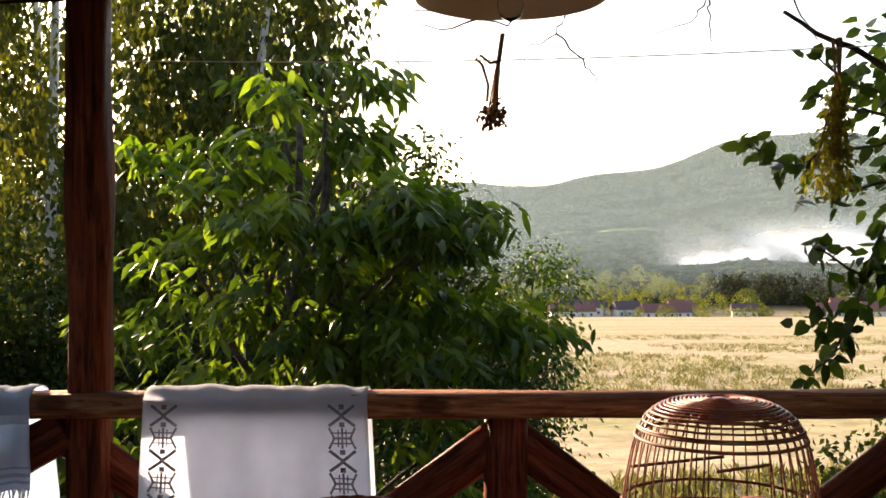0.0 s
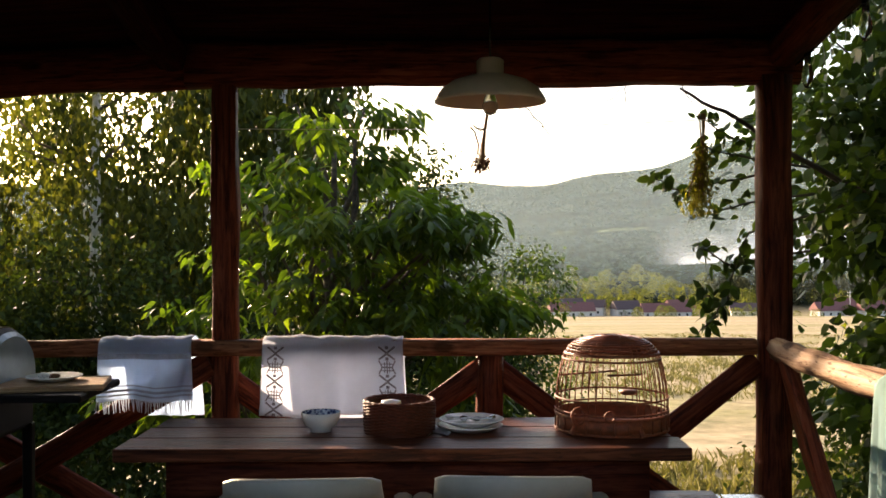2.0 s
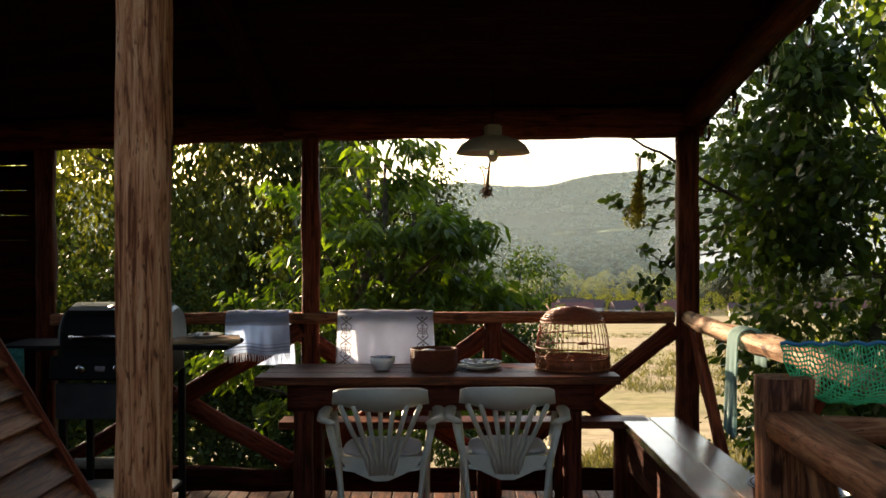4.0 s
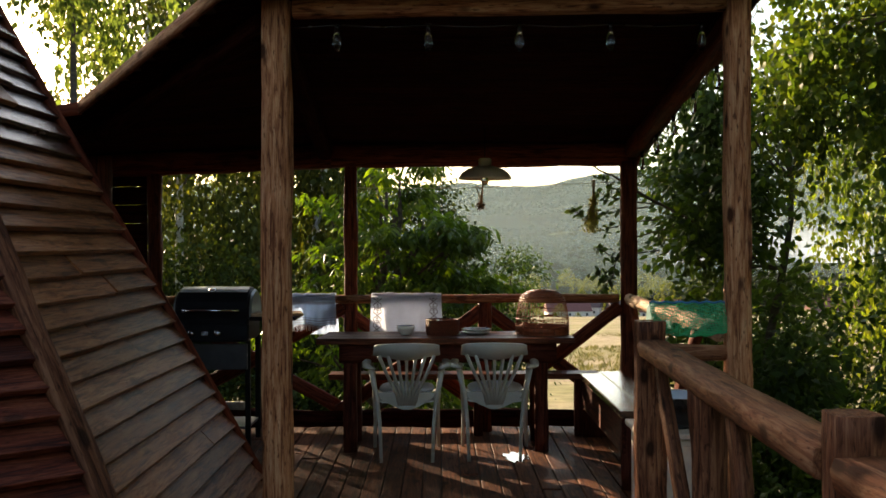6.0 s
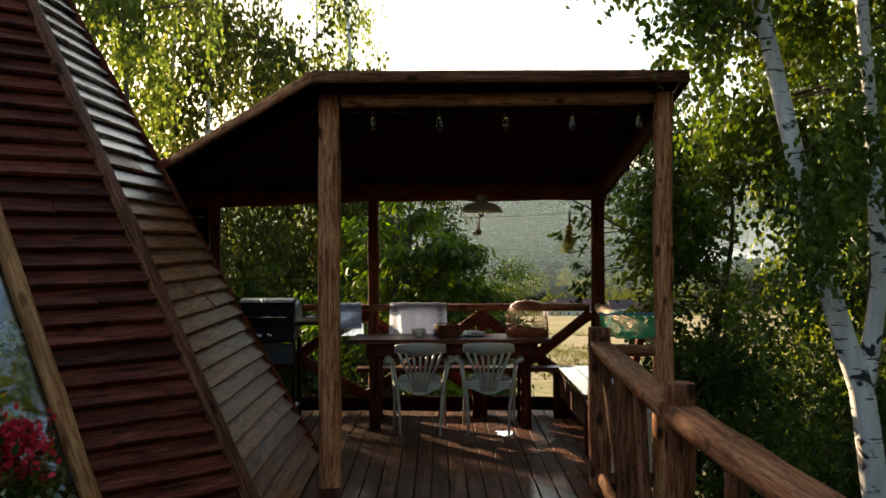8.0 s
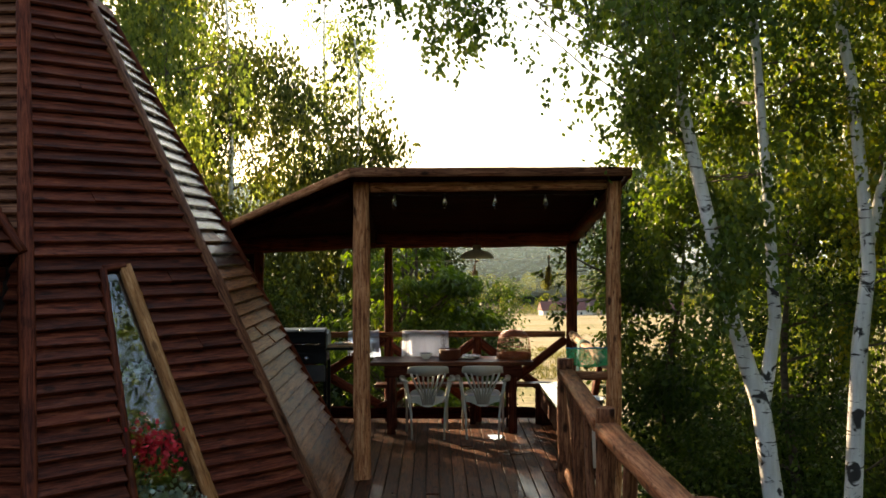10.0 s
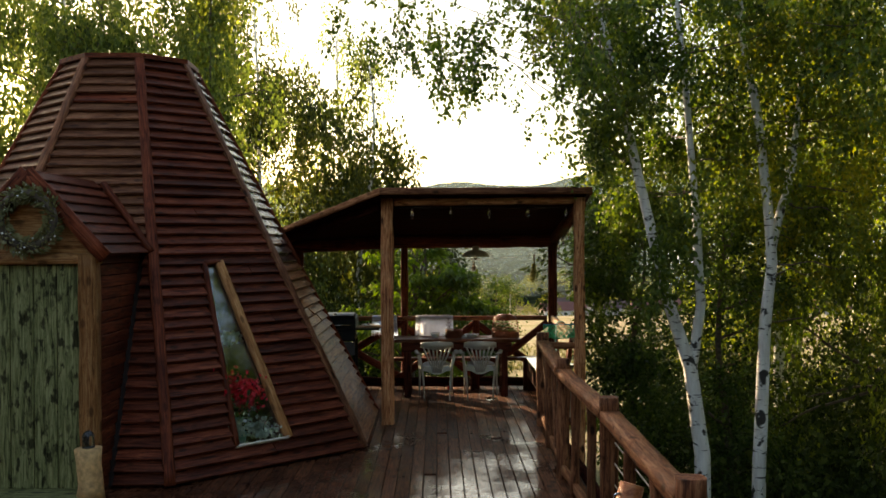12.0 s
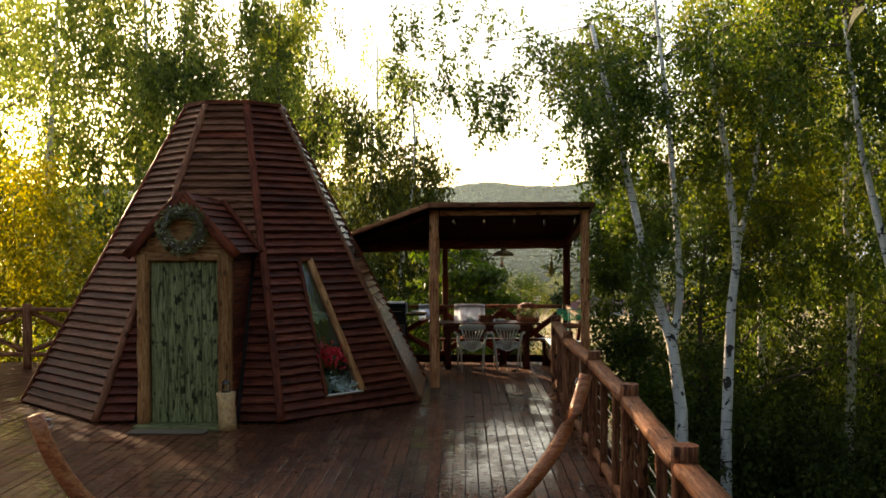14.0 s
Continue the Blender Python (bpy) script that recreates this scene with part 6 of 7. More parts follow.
    b = part("chopping_board", board_mesh(0.36, 0.24, 0.02, 0.004), M_BARE, None, m @ pose(0.245, -0.08, 0.9185, 0, 0, 12))
    tagged(b, "pale wooden chopping board on the barbecue shelf", "chopping board")
    p = part("plate", lathe([(0.0, 0.004), (0.05, 0.004), (0.054, 0.0), (0.06, 0.002), (0.092, 0.014), (0.094, 0.016), (0.09, 0.018), (0.058, 0.008), (0.0, 0.008)], 40), M_CHINA, None, m @ pose(0.42, -0.02, 0.929))
    tagged(p, "pale green plate with scraps of food", "plate")
    rng = random.Random(7)
    for k in range(5):
        bm = bmesh.new()
        bmesh.ops.create_icosphere(bm, subdivisions=2, radius=0.018)
        for v in bm.verts:
            v.co *= 1 + 0.35 * noise.noise(v.co * 60 + Vector((k, 0, 0)))
            v.co.z *= 0.6
        s = part("food_scrap", mesh_bm("food_scrap", bm, True), M_SEED if k % 2 else M_CHINA, None, m @ pose(0.42 + rng.uniform(-0.04, 0.04), -0.02 + rng.uniform(-0.035, 0.035), 0.947))
        tagged(s, "small scrap of food on a plate", "food", "scraps on the plate")


def hanging_cloth():
    n, k = 12, 10
    verts = [(-2.36 + 0.17 * i / n, 1.80 + 0.014 * math.sin(i * 1.1 + j * 0.3) * (j / k), 0.895 - 0.46 * j / k) for i in range(n + 1) for j in range(k + 1)]
    faces = [(i * (k + 1) + j, (i + 1) * (k + 1) + j, (i + 1) * (k + 1) + j + 1, i * (k + 1) + j + 1) for i in range(n) for j in range(k)]
    ob = part("dish_cloth", mesh_from("dish_cloth", verts, faces, True), plain("turquoise_cloth", (0.03, 0.22, 0.20), 0.95, scale=40, var=0.5))
    ob.modifiers.new("thick", "SOLIDIFY").thickness = 0.003
    tagged(ob, "turquoise patterned dish cloth hanging from the barbecue shelf", "cloth")


hanging_cloth()
# Grey of the end caps, also used for the painted lid sheen
M_LID = plain("lid_grey_and_sheen", (0.16, 0.21, 0.23), 0.3, 0.2)
gas_grill()


# ---- washstand behind the newel post ----
def washstand():
    m = pose(1.03, 0.12, 0)
    w = thing("white_cabinet", m, "small worn white-painted wooden cabinet", "cabinet")
    part("body", chamfer_box(0.36, 0.40, 0.40, 0.004), M_OLDWHITE, w, m @ pose(0, 0, 0.22))
    part("top", chamfer_box(0.42, 0.46, 0.03, 0.006), M_OLDWHITE, w, m @ pose(0, 0, 0.437))
    d = part("door", chamfer_box(0.31, 0.02, 0.34, 0.004), M_OLDWHITE, w, m @ pose(0, -0.207, 0.22))
    part("knob", lathe([(0.0, 0.02), (0.012, 0.016), (0.010, 0.0), (0.0, 0.0)], 14), M_STEEL, d, m @ pose(-0.11, -0.218, 0.22, 90))
    for x in (-0.15, 0.15):
        for y in (-0.17, 0.17):
            part("foot", chamfer_box(0.04, 0.04, 0.03, 0.003), M_OLDWHITE, w, m @ pose(x, y, 0.012))
    mb = pose(1.05, 0.12, 0.453)
    b = thing("enamel_basin", mb, "dark enamel wash basin with a pale blue inside", "basin")
    part("body", lathe([(0.0, 0.0), (0.09, 0.0), (0.13, 0.04), (0.155, 0.11), (0.165, 0.16), (0.178, 0.163), (0.178, 0.167), (0.163, 0.167), (0.152, 0.115)], 40), M_BLACK, b, mb)
    part("inside", lathe([(0.0, 0.006), (0.088, 0.006), (0.127, 0.044), (0.1515, 0.112), (0.162, 0.1665), (0.177, 0.1675)], 40), M_PALEBLUE, b, mb, "pale blue enamel inside")


M_PALEBLUE = plain("pale_blue_enamel", (0.45, 0.58, 0.72), 0.2, var=0.08)
washstand()


# ---- green net ----
def green_net():
    n = thing("green_net", pose(1.0, -0.37, 1.13), "green knotted net slung between two posts", "net")
    x0, x1, zt = 0.80, 1.205, 1.13
    geo = []

    def pt(u, v):
        sag = 0.155 * math.sin(min(1.0, v) * math.pi * 0.5) * (0.72 + 0.28 * math.sin(u * math.pi))
        return Vector((x0 + (x1 - x0) * (u + 0.05 * math.sin(v * 3 + u * 6) * v), -0.40 - 0.05 * math.sin(v * math.pi * 0.7), zt - sag + 0.004 * math.sin(u * 40 + v * 11)))

    for i in range(41):
        geo.append(tube([pt(i / 40 + 0.010 * math.sin(k * 2.1 + i), k / 8) for k in range(9)], 0.0022, 4))
    for k in range(15):
        geo.append(tube([pt(i / 24, (k + 0.3) / 15 + 0.02 * math.sin(i * 1.9 + k)) for i in range(25)], 0.0022, 4))
    part("mesh", mesh_from("mesh", *join_geo(geo)), M_TURQ, n)
    rod("top_cord", [pt(i / 24, 0) + Vector((0, 0, 0.003)) for i in range(25)], 0.006, M_BLUECORD, n)


M_BLUECORD = plain("blue_cord", (0.02, 0.16, 0.30), 0.5)
green_net()


def rail_cloth():
    """A thin towel folded over the log rail, its long end hanging on the bench side."""
    n, k = 14, 30
    verts = []
    for i in range(n + 1):
        u = i / n
        y = 1.16 + 0.16 * u
        for j in range(k + 1):
            v = j / k * 0.72
            fold = 0.012 * math.sin(u * 13 + v * 2) + 0.006 * math.sin(u * 29)
            if v < 0.42:
                q = (0.42 - v) / 0.42
                verts.append((1.145 - 0.012 * q - fold * q, y - 0.03 * q * (0.5 - u), 0.99 - (0.42 - v)))
            elif v < 0.60:
                a = (v - 0.42) / 0.18 * math.pi
                verts.append((1.203 - 0.058 * math.cos(a), y, 0.99 + 0.045 * math.sin(a) + 0.004 * math.sin(u * 19)))
            else:
                q = (v - 0.60) / 0.12
                verts.append((1.261 + fold * q * 0.4, y, 0.99 - (v - 0.60)))
    faces = [(i * (k + 1) + j, (i + 1) * (k + 1) + j, (i + 1) * (k + 1) + j + 1, i * (k + 1) + j + 1) for i in range(n) for j in range(k)]
    t = thing("tea_towel", pose(1.2, 1.25, 1.05), "pale blue-green tea towel hung over the log rail", "towel")
    ob = part("cloth", mesh_from("cloth", verts, faces, True), cloth_mat("pale_teal_cloth", (0.42, 0.62, 0.62)), t)
    ob.modifiers.new("thick", "SOLIDIFY").thickness = 0.003
    for c0 in (2, 6, 10):
        vs = [Vector(verts[(c0 + d) * (k + 1) + j]) + Vector((-0.003, 0, 0)) for j in range(18) for d in (0, 1)]
        part("stripe", mesh_from("stripe", vs, [(2 * j, 2 * j + 1, 2 * j + 3, 2 * j + 2) for j in range(17)]), M_PALEBLUE, t, None, "darker blue-green stripe")


rail_cloth()


# ---- by the cabin door ----
def wreath():
    m = pose(CX + 0.04, -3.56, 2.27) @ Matrix.Scale(1.15, 4)
    w = thing("wreath", m, "round wreath of dried leaves and small white flowers over the door", "wreath")
    rng = random.Random(12)
    rod("ring", [(0.19 * math.cos(k / 40 * 6.283), 0.0, 0.19 * math.sin(k / 40 * 6.283)) for k in range(40)], 0.03, M_BARK, w, 8, True, m)
    P, D = [], []
    for _ in range(1100):
        a, b, r = rng.uniform(0, 6.283), rng.uniform(0, 6.283), 0.03 + 0.03 * rng.random()
        R = 0.19 + r * math.cos(b)
        P.append((R * math.cos(a), r * math.sin(b), R * math.sin(a)))
        D.append((math.cos(a) * math.cos(b) - math.sin(a) * 0.8, math.sin(b), math.sin(a) * math.cos(b) + math.cos(a) * 0.8))
    part("leaves", leaf_mesh(np.array(P), np.array(D), np.array([rng.uniform(0.025, 0.05) for _ in P]), 0.5, "oval", 0.1, 4), M_WREATH, w, m)
    P = np.array([P[k] for k in range(0, 1100, 9)])
    part("flowers", leaf_mesh(P * np.array([1.02, 1.4, 1.02]), np.array([[rng.gauss(0, 1), -1, rng.gauss(0, 1)] for _ in P]), np.full(len(P), 0.018), 0.9, "oval", 0.0, 5), M_CHINA, w, m)


M_WREATH = leaf_mat("grey_green_dry_leaf", (0.06, 0.06, 0.03), (0.16, 0.16, 0.075), (0.3, 0.28, 0.16), 0.2)
wreath()


def log_stool():
    m = pose(CX + 0.56, -3.62, 0)
    v, f = tube([(0, 0, 0), (0.004, 0, 0.12), (-0.006, 0, 0.30), (-0.01, 0, 0.42)], [0.115, 0.10, 0.10, 0.11], 18)
    v = [p + Vector((p.x, p.y, 0)) * 0.12 * noise.noise(Vector((p.x * 25, p.y * 25, p.z * 4))) for p in v]
    s = part("log_stump", mesh_from("log_stump", v, f, True), M_LOG, None, m)
    tagged(s, "pale split log standing by the door", "log")
    mj = m @ pose(-0.01, 0, 0.42)
    j = thing("lantern", mj, "small dark metal lantern on the log", "lantern")
    part("base", lathe([(0.0, 0.0), (0.05, 0.0), (0.05, 0.015), (0.0, 0.015)], 16), M_BLACK, j, mj)
    part("glass", lathe([(0.038, 0.015), (0.042, 0.06), (0.038, 0.10)], 16), M_BULB, j, mj)
    part("cap", lathe([(0.045, 0.10), (0.04, 0.12), (0.015, 0.14), (0.0, 0.142)], 16), M_BLACK, j, mj)
    for k in range(4):
        a = k * math.pi / 2 + 0.4
        rod("bar", [(0.044 * math.cos(a), 0.044 * math.sin(a), 0.012), (0.044 * math.cos(a), 0.044 * math.sin(a), 0.104)], 0.004, M_BLACK, j, 5, False, mj)


M_LOG = plain("split_birch_log", (0.60, 0.36, 0.16), 0.8, var=0.45, scale=18, relief=0.7)
log_stool()
mat_ob = part("doormat", chamfer_box(0.86, 0.42, 0.016, 0.004), plain("coir", (0.12, 0.09, 0.06), 0.95, scale=120, var=0.3, relief=0.6), None, pose(CX - 0.05, -3.74, 0.012))
tagged(mat_ob, "flat brown doormat in front of the door", "doormat")


def window_flowers():
    c = cone_pt(1, -0.12, 0.13, -0.17)
    m = pose(c.x, c.y, 0.14)
    stand = part("plinth", chamfer_box(0.24, 0.24, 0.14, 0.006), M_OLDWHITE, None, pose(c.x, c.y, 0.07))
    tagged(stand, "low white-painted wooden plinth inside the cabin window", "plinth")
    v = thing("flower_vase", m, "turquoise vase of red flowers behind the cabin window", "vase")
    part("vase", lathe([(0.0, 0.0), (0.07, 0.0), (0.09, 0.12), (0.06, 0.26), (0.075, 0.30), (0.06, 0.30)], 24), M_VASE, v, m)
    rng = random.Random(15)
    P = np.array([[rng.gauss(0, 0.10), rng.gauss(0, 0.08), 0.52 + rng.gauss(0, 0.07)] for _ in range(900)])
    D = np.array([[rng.gauss(0, 1), rng.gauss(0, 1), rng.gauss(0.3, 1)] for _ in P])
    part("blossoms", leaf_mesh(P, D, np.full(len(P), 0.042), 0.8, "oval", 0.1, 6), M_RED, v, m)
    P = np.array([[rng.gauss(0, 0.11), rng.gauss(0, 0.09), 0.40 + rng.gauss(0, 0.09)] for _ in range(160)])
    part("leaves", leaf_mesh(P, D[:160], np.full(160, 0.08), 0.5, "oval", 0.1, 7), M_LEAF_DARK, v, m)
    # Pale petal heaps added to imitate blue-white sky reflections in the pane
    for k, (u, f, sz) in enumerate(((0.05, 0.085, 0.12), (-0.16, 0.10, 0.10), (-0.02, 0.30, 0.07))):
        c = cone_pt(1, u, f, -0.10)
        P = np.array([[c.x + rng.gauss(0, sz * 0.6), c.y + rng.gauss(0, sz * 0.6), c.z + rng.gauss(0, sz * 0.4)] for _ in range(140)])
        part("white_blossoms", leaf_mesh(P, D[:140], np.full(140, 0.045), 0.8, "oval", 0.1, 8 + k), M_SKYPETAL, v, None, "pale blue-white petals standing in for sky reflected in the pane")


M_VASE = plain("turquoise_glaze", (0.22, 0.62, 0.62), 0.2, var=0.1)
# Colour of the imitated sky reflections behind the pane
M_SKYPETAL = leaf_mat("sky_reflection_petals", (0.45, 0.6, 0.65), (0.6, 0.72, 0.78), (0.75, 0.85, 0.88), 0.3)
M_RED = leaf_mat("red_petals", (0.45, 0.01, 0.03), (0.65, 0.03, 0.06), (0.8, 0.08, 0.12), 0.3)
window_flowers()


# ---- curved hammock stand ----
def hammock_stand():
    a, b = Vector((0.27, -8.3, 1.24)), Vector((-2.72, -9.85, 1.24))
    h = thing("hammock_stand", pose((a.x + b.x) / 2, (a.y + b.y) / 2, 0), "curved orange laminated wooden hammock stand", "hammock stand")
    pts = []
    for k in range(33):
        th = radians(78) * (k / 16 - 1)
        p = a.lerp(b, 0.5 + 0.5 * math.sin(th) / math.sin(radians(78)))
        p.z = 0.13 + 1.11 * (1 - math.cos(th)) / (1 - math.cos(radians(78)))
        pts.append(p)
    me = mesh_from("arc", *tube(pts, [0.043 + 0.012 * math.sin(k / 32 * math.pi) for k in range(33)], 10), True)
    part("arc", me, M_ORANGE, h)
    d = (b - a).normalized()
    side = Vector((-d.y, d.x, 0))
    for f in (0.36, 0.64):
        c = a.lerp(b, f)
        bar("foot", (c.x - side.x * 0.55, c.y - side.y * 0.55, 0.045), (c.x + side.x * 0.55, c.y + side.y * 0.55, 0.045), 0.08, 0.09, M_ORANGE, h, seed=5)
    for p, s in ((a, 1), (b, -1)):
        c = p + d * 0.06 * s + Vector((0, 0, -0.05))
        rod("ring", [c + d * 0.024 * math.cos(t / 14 * 6.283) + Vector((0, 0, 0.024 * math.sin(t / 14 * 6.283))) for t in range(14)], 0.005, M_STEEL, h, 6, True)


M_ORANGE = wood("orange_varnished_wood", (0.25, 0.07, 0.025), (0.45, 0.15, 0.06), (0.58, 0.24, 0.11), (0.2, 0.4), knots=0.2, coat=0.3)
hammock_stand()


# small things left on the deck
cup = part("plastic_cup", lathe([(0.0, 0.002), (0.018, 0.0), (0.024, 0.05), (0.022, 0.05), (0.016, 0.004), (0.0, 0.004)], 20), plain("red_plastic", (0.5, 0.02, 0.02), 0.35), None, pose(-0.24, 2.28, 0.002))
tagged(cup, "small red plastic cup on the deck", "cup")
puddle_v = [(0.305 + 0.075 * math.cos(t / 20 * 6.283) * (1 + 0.3 * math.sin(t * 1.7)), 1.47 + 0.15 * math.sin(t / 20 * 6.283) * (1 + 0.25 * math.cos(t * 2.3)), 0.005) for t in range(20)]
m_water, nt_w, b_w = node_mat("rain_water")
b_w.inputs["Base Color"].default_value = (0.04, 0.035, 0.03, 1)
b_w.inputs["Roughness"].default_value = 0.03
b_w.inputs["Coat Weight"].default_value = 1.0
b_w.inputs["Coat Roughness"].default_value = 0.02
bump(nt_w, b_w, noise_tex(nt_w, coords(nt_w, (1, 1, 1)), 20, 2), 0.1, 0.002)
puddle = part("puddle", mesh_from("puddle", puddle_v, [tuple(range(20))]), m_water)
tagged(puddle, "small puddle of rain water on the deck boards", "puddle")

plank = bar("loose_plank", (-2.16, 2.41, 0.197), (-1.66, 2.41, 0.197), 0.05, 0.062, plain("pale_weathered_plank", (0.34, 0.33, 0.27), 0.8, var=0.3, scale=20), None, seed=77, rough=0.003, power=8)
tagged(plank, "pale weathered plank lying on the railing's kickboard", "plank")


# ---- trees ----
def leaves_in(name, P, D, size, width, form, droop, seed, mat, parent):
    rng = np.random.default_rng(seed)
    S = size[0] + rng.random(len(P)) * (size[1] - size[0])
    return part(name, leaf_mesh(P, D, S, width, form, droop, seed), mat, parent)


def near_birch(trunks, radius, crowns, label, seed, mat, clumps, per=36, weep=0.5, size=(0.036, 0.060), sprays=()):
    """A white birch whose trunk follows given points; later paths fork from the first."""
    rng = np.random.default_rng(seed)
    tr = thing("birch_tree", pose(*trunks[0][0]), label, "tree", "birches beside the deck")
    tips = []
    for k, pts in enumerate(trunks):
        fine = []
        for p, q in zip(pts, pts[1:]):
            for i in range(5):
                f = i / 5
                w = noise.noise_vector(Vector((p[2] + f * (q[2] - p[2]), seed, k))) * 0.02
                fine.append(Vector(p).lerp(Vector(q), f) + w)
        fine.append(Vector(pts[-1]))
        n = len(fine)
        r0 = radius if k == 0 else radius * 0.62
        rad = [r0 * (1 - 0.72 * i / n) + 0.004 for i in range(n)]
        v, f = tube([(p - fine[0]) for p in fine], rad, 14)
        # local x runs up the stem so that the bark bands lie across it
        R = Matrix(((0, 0, 1), (0, 1, 0), (-1, 0, 0))).to_4x4()
        v = [R @ p for p in v]
        part("trunk" if k == 0 else "stem", mesh_from("trunk", v, f, True), M_BIRCH, tr, Matrix.Translation(fine[0]) @ R.inverted())
        tips += fine[n // 3:]
    P, D = [], []
    for (c, r, share) in crowns:
        n = int(clumps * share)
        d = rng.normal(size=(n, 3))
        d /= np.linalg.norm(d, axis=1, keepdims=True)
        C = np.array(c) + d * (rng.random(n) ** 0.45)[:, None] * np.array(r)
        C = C[rng.integers(0, max(7, n // 12), n)] + rng.normal(size=(n, 3)) * np.array(r) * 0.12
        for q in C[:max(1, n // 18)]:
            src = min(tips, key=lambda p: (p - Vector(q)).length + 0.8 * max(0.0, p.z - q[2]))
            rod("branch", wander(src, q, 8, 0.12, float(q[0])), [0.010 * (1 - 0.8 * i / 8) + 0.002 for i in range(9)], M_BARK, tr, 5)
        for q in C:
            L = weep * (0.4 + rng.random())
            f = rng.random(per)
            lean = rng.normal(size=2) * 0.22
            P.append(q + np.stack([lean[0] * f, lean[1] * f, -L * f], 1) + rng.normal(size=(per, 3)) * 0.055)
            D.append(np.stack([rng.normal(size=per) * 0.7, rng.normal(size=per) * 0.7, -0.8 + rng.normal(size=per) * 0.4], 1))
    for k, (x, y, z, hang) in enumerate(sprays):
        end = Vector((x, y, z))
        src = sorted(tips, key=lambda p: (p - end).length)[(k * 5) % 13]
        arch = [src.lerp(end, i / 10) + Vector((0, 0, 0.12 * (k % 3) * math.sin(i / 10 * math.pi))) + noise.noise_vector(Vector((i * 0.3, k * 1.7, seed))) * 0.22 * math.sin(i / 10 * math.pi) for i in range(11)]
        rod("bough", arch, [0.007 * (1 - 0.8 * i / 10) + 0.0012 for i in range(11)], M_BARK, tr, 5)
        for _ in range(9):
            i = rng.integers(7, 11)
            top = np.array(arch[i]) + rng.normal(size=3) * np.array([0.15, 0.15, 0.06])
            L = hang * (0.45 + 0.55 * rng.random())
            lean = rng.normal(size=2) * 0.10
            n = int(44 * L) + 6
            f = rng.random(n) ** 0.8
            rod("twig", [top, top + np.array([lean[0] * 0.5, lean[1] * 0.5, -L * 0.5]), top + np.array([lean[0], lean[1], -L])], [0.003, 0.002, 0.001], M_BARK, tr, 4)
            P.append(top + np.stack([lean[0] * f, lean[1] * f, -L * f], 1) + rng.normal(size=(n, 3)) * 0.03)
            D.append(np.stack([rng.normal(size=n) * 0.8, rng.normal(size=n) * 0.8, -0.7 + rng.normal(size=n) * 0.4], 1))
    leaves_in("crown", np.concatenate(P), np.concatenate(D), size, 0.8, "oval", 0.15, seed, mat, tr)
    return tr


near_birch([[(2.54, -0.65, -2.4), (2.54, -0.65, -0.31), (2.40, -0.65, 0.67), (2.16, -0.65, 1.38), (1.88, -0.65, 2.63), (1.66, -0.6, 3.6), (1.3, -0.5, 5.2)],
            [(2.42, -0.65, 0.62), (2.54, -0.62, 1.38), (2.46, -0.6, 2.63), (2.35, -0.6, 4.15), (2.2, -0.5, 5.6)]], 0.095,
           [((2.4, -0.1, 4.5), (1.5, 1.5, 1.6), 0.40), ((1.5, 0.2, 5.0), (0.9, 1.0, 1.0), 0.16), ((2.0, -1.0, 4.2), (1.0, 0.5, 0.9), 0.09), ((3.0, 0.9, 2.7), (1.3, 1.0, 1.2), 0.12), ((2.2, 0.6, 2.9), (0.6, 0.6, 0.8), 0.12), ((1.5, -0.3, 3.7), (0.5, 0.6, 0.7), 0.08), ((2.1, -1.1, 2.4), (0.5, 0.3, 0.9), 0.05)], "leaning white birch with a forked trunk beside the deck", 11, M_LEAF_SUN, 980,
           sprays=((-1.85, 0.45, 4.85, 0.6), (-1.5, 0.4, 4.75, 0.5), (-1.2, 0.3, 4.7, 0.6), (-0.95, 0.2, 4.6, 0.8), (-0.75, 0.1, 4.5, 1.0), (-0.55, 0.0, 4.45, 0.8), (-0.35, 0.1, 4.5, 0.8), (-0.1, -0.5, 4.6, 0.6), (-0.50, -2.1, 4.1, 0.95), (-0.25, -2.0, 4.2, 0.6), (0.35, -0.2, 4.7, 0.7),
                   (0.65, 0.0, 4.35, 0.8), (0.9, -0.1, 3.8, 0.7), (0.94, -2.6, 3.9, 0.75), (1.15, -2.2, 3.95, 0.8), (0.8, -1.9, 4.3, 0.8), (-1.5, -0.1, 5.7, 0.9), (-1.1, -0.1, 5.6, 0.9), (-0.9, 0.0, 5.9, 0.7), (-1.9, 0.2, 5.5, 0.7), (0.2, -0.6, 5.3, 0.7), (0.7, -0.9, 5.0, 0.9)))
near_birch([[(3.17, -0.62, -2.5), (3.19, -0.62, -0.37), (3.25, -0.62, 1.16), (3.33, -0.62, 1.81), (3.19, -0.62, 3.34), (3.0, -0.6, 4.4), (2.9, -0.5, 6.0)], [(3.3, -0.6, 1.9), (3.6, -0.5, 2.9), (3.75, -0.4, 4.2)]], 0.082,
           [((3.8, 0.2, 3.9), (1.5, 1.6, 2.0), 0.5), ((3.6, -0.6, 5.9), (1.7, 1.2, 1.2), 0.22), ((4.4, 0.4, 2.2), (1.3, 1.4, 1.3), 0.28), ((3.5, -1.1, 3.7), (1.0, 0.35, 1.3), 0.10)], "slender white birch with black bark marks beside the deck", 12, M_LEAF_YEL2, 820)
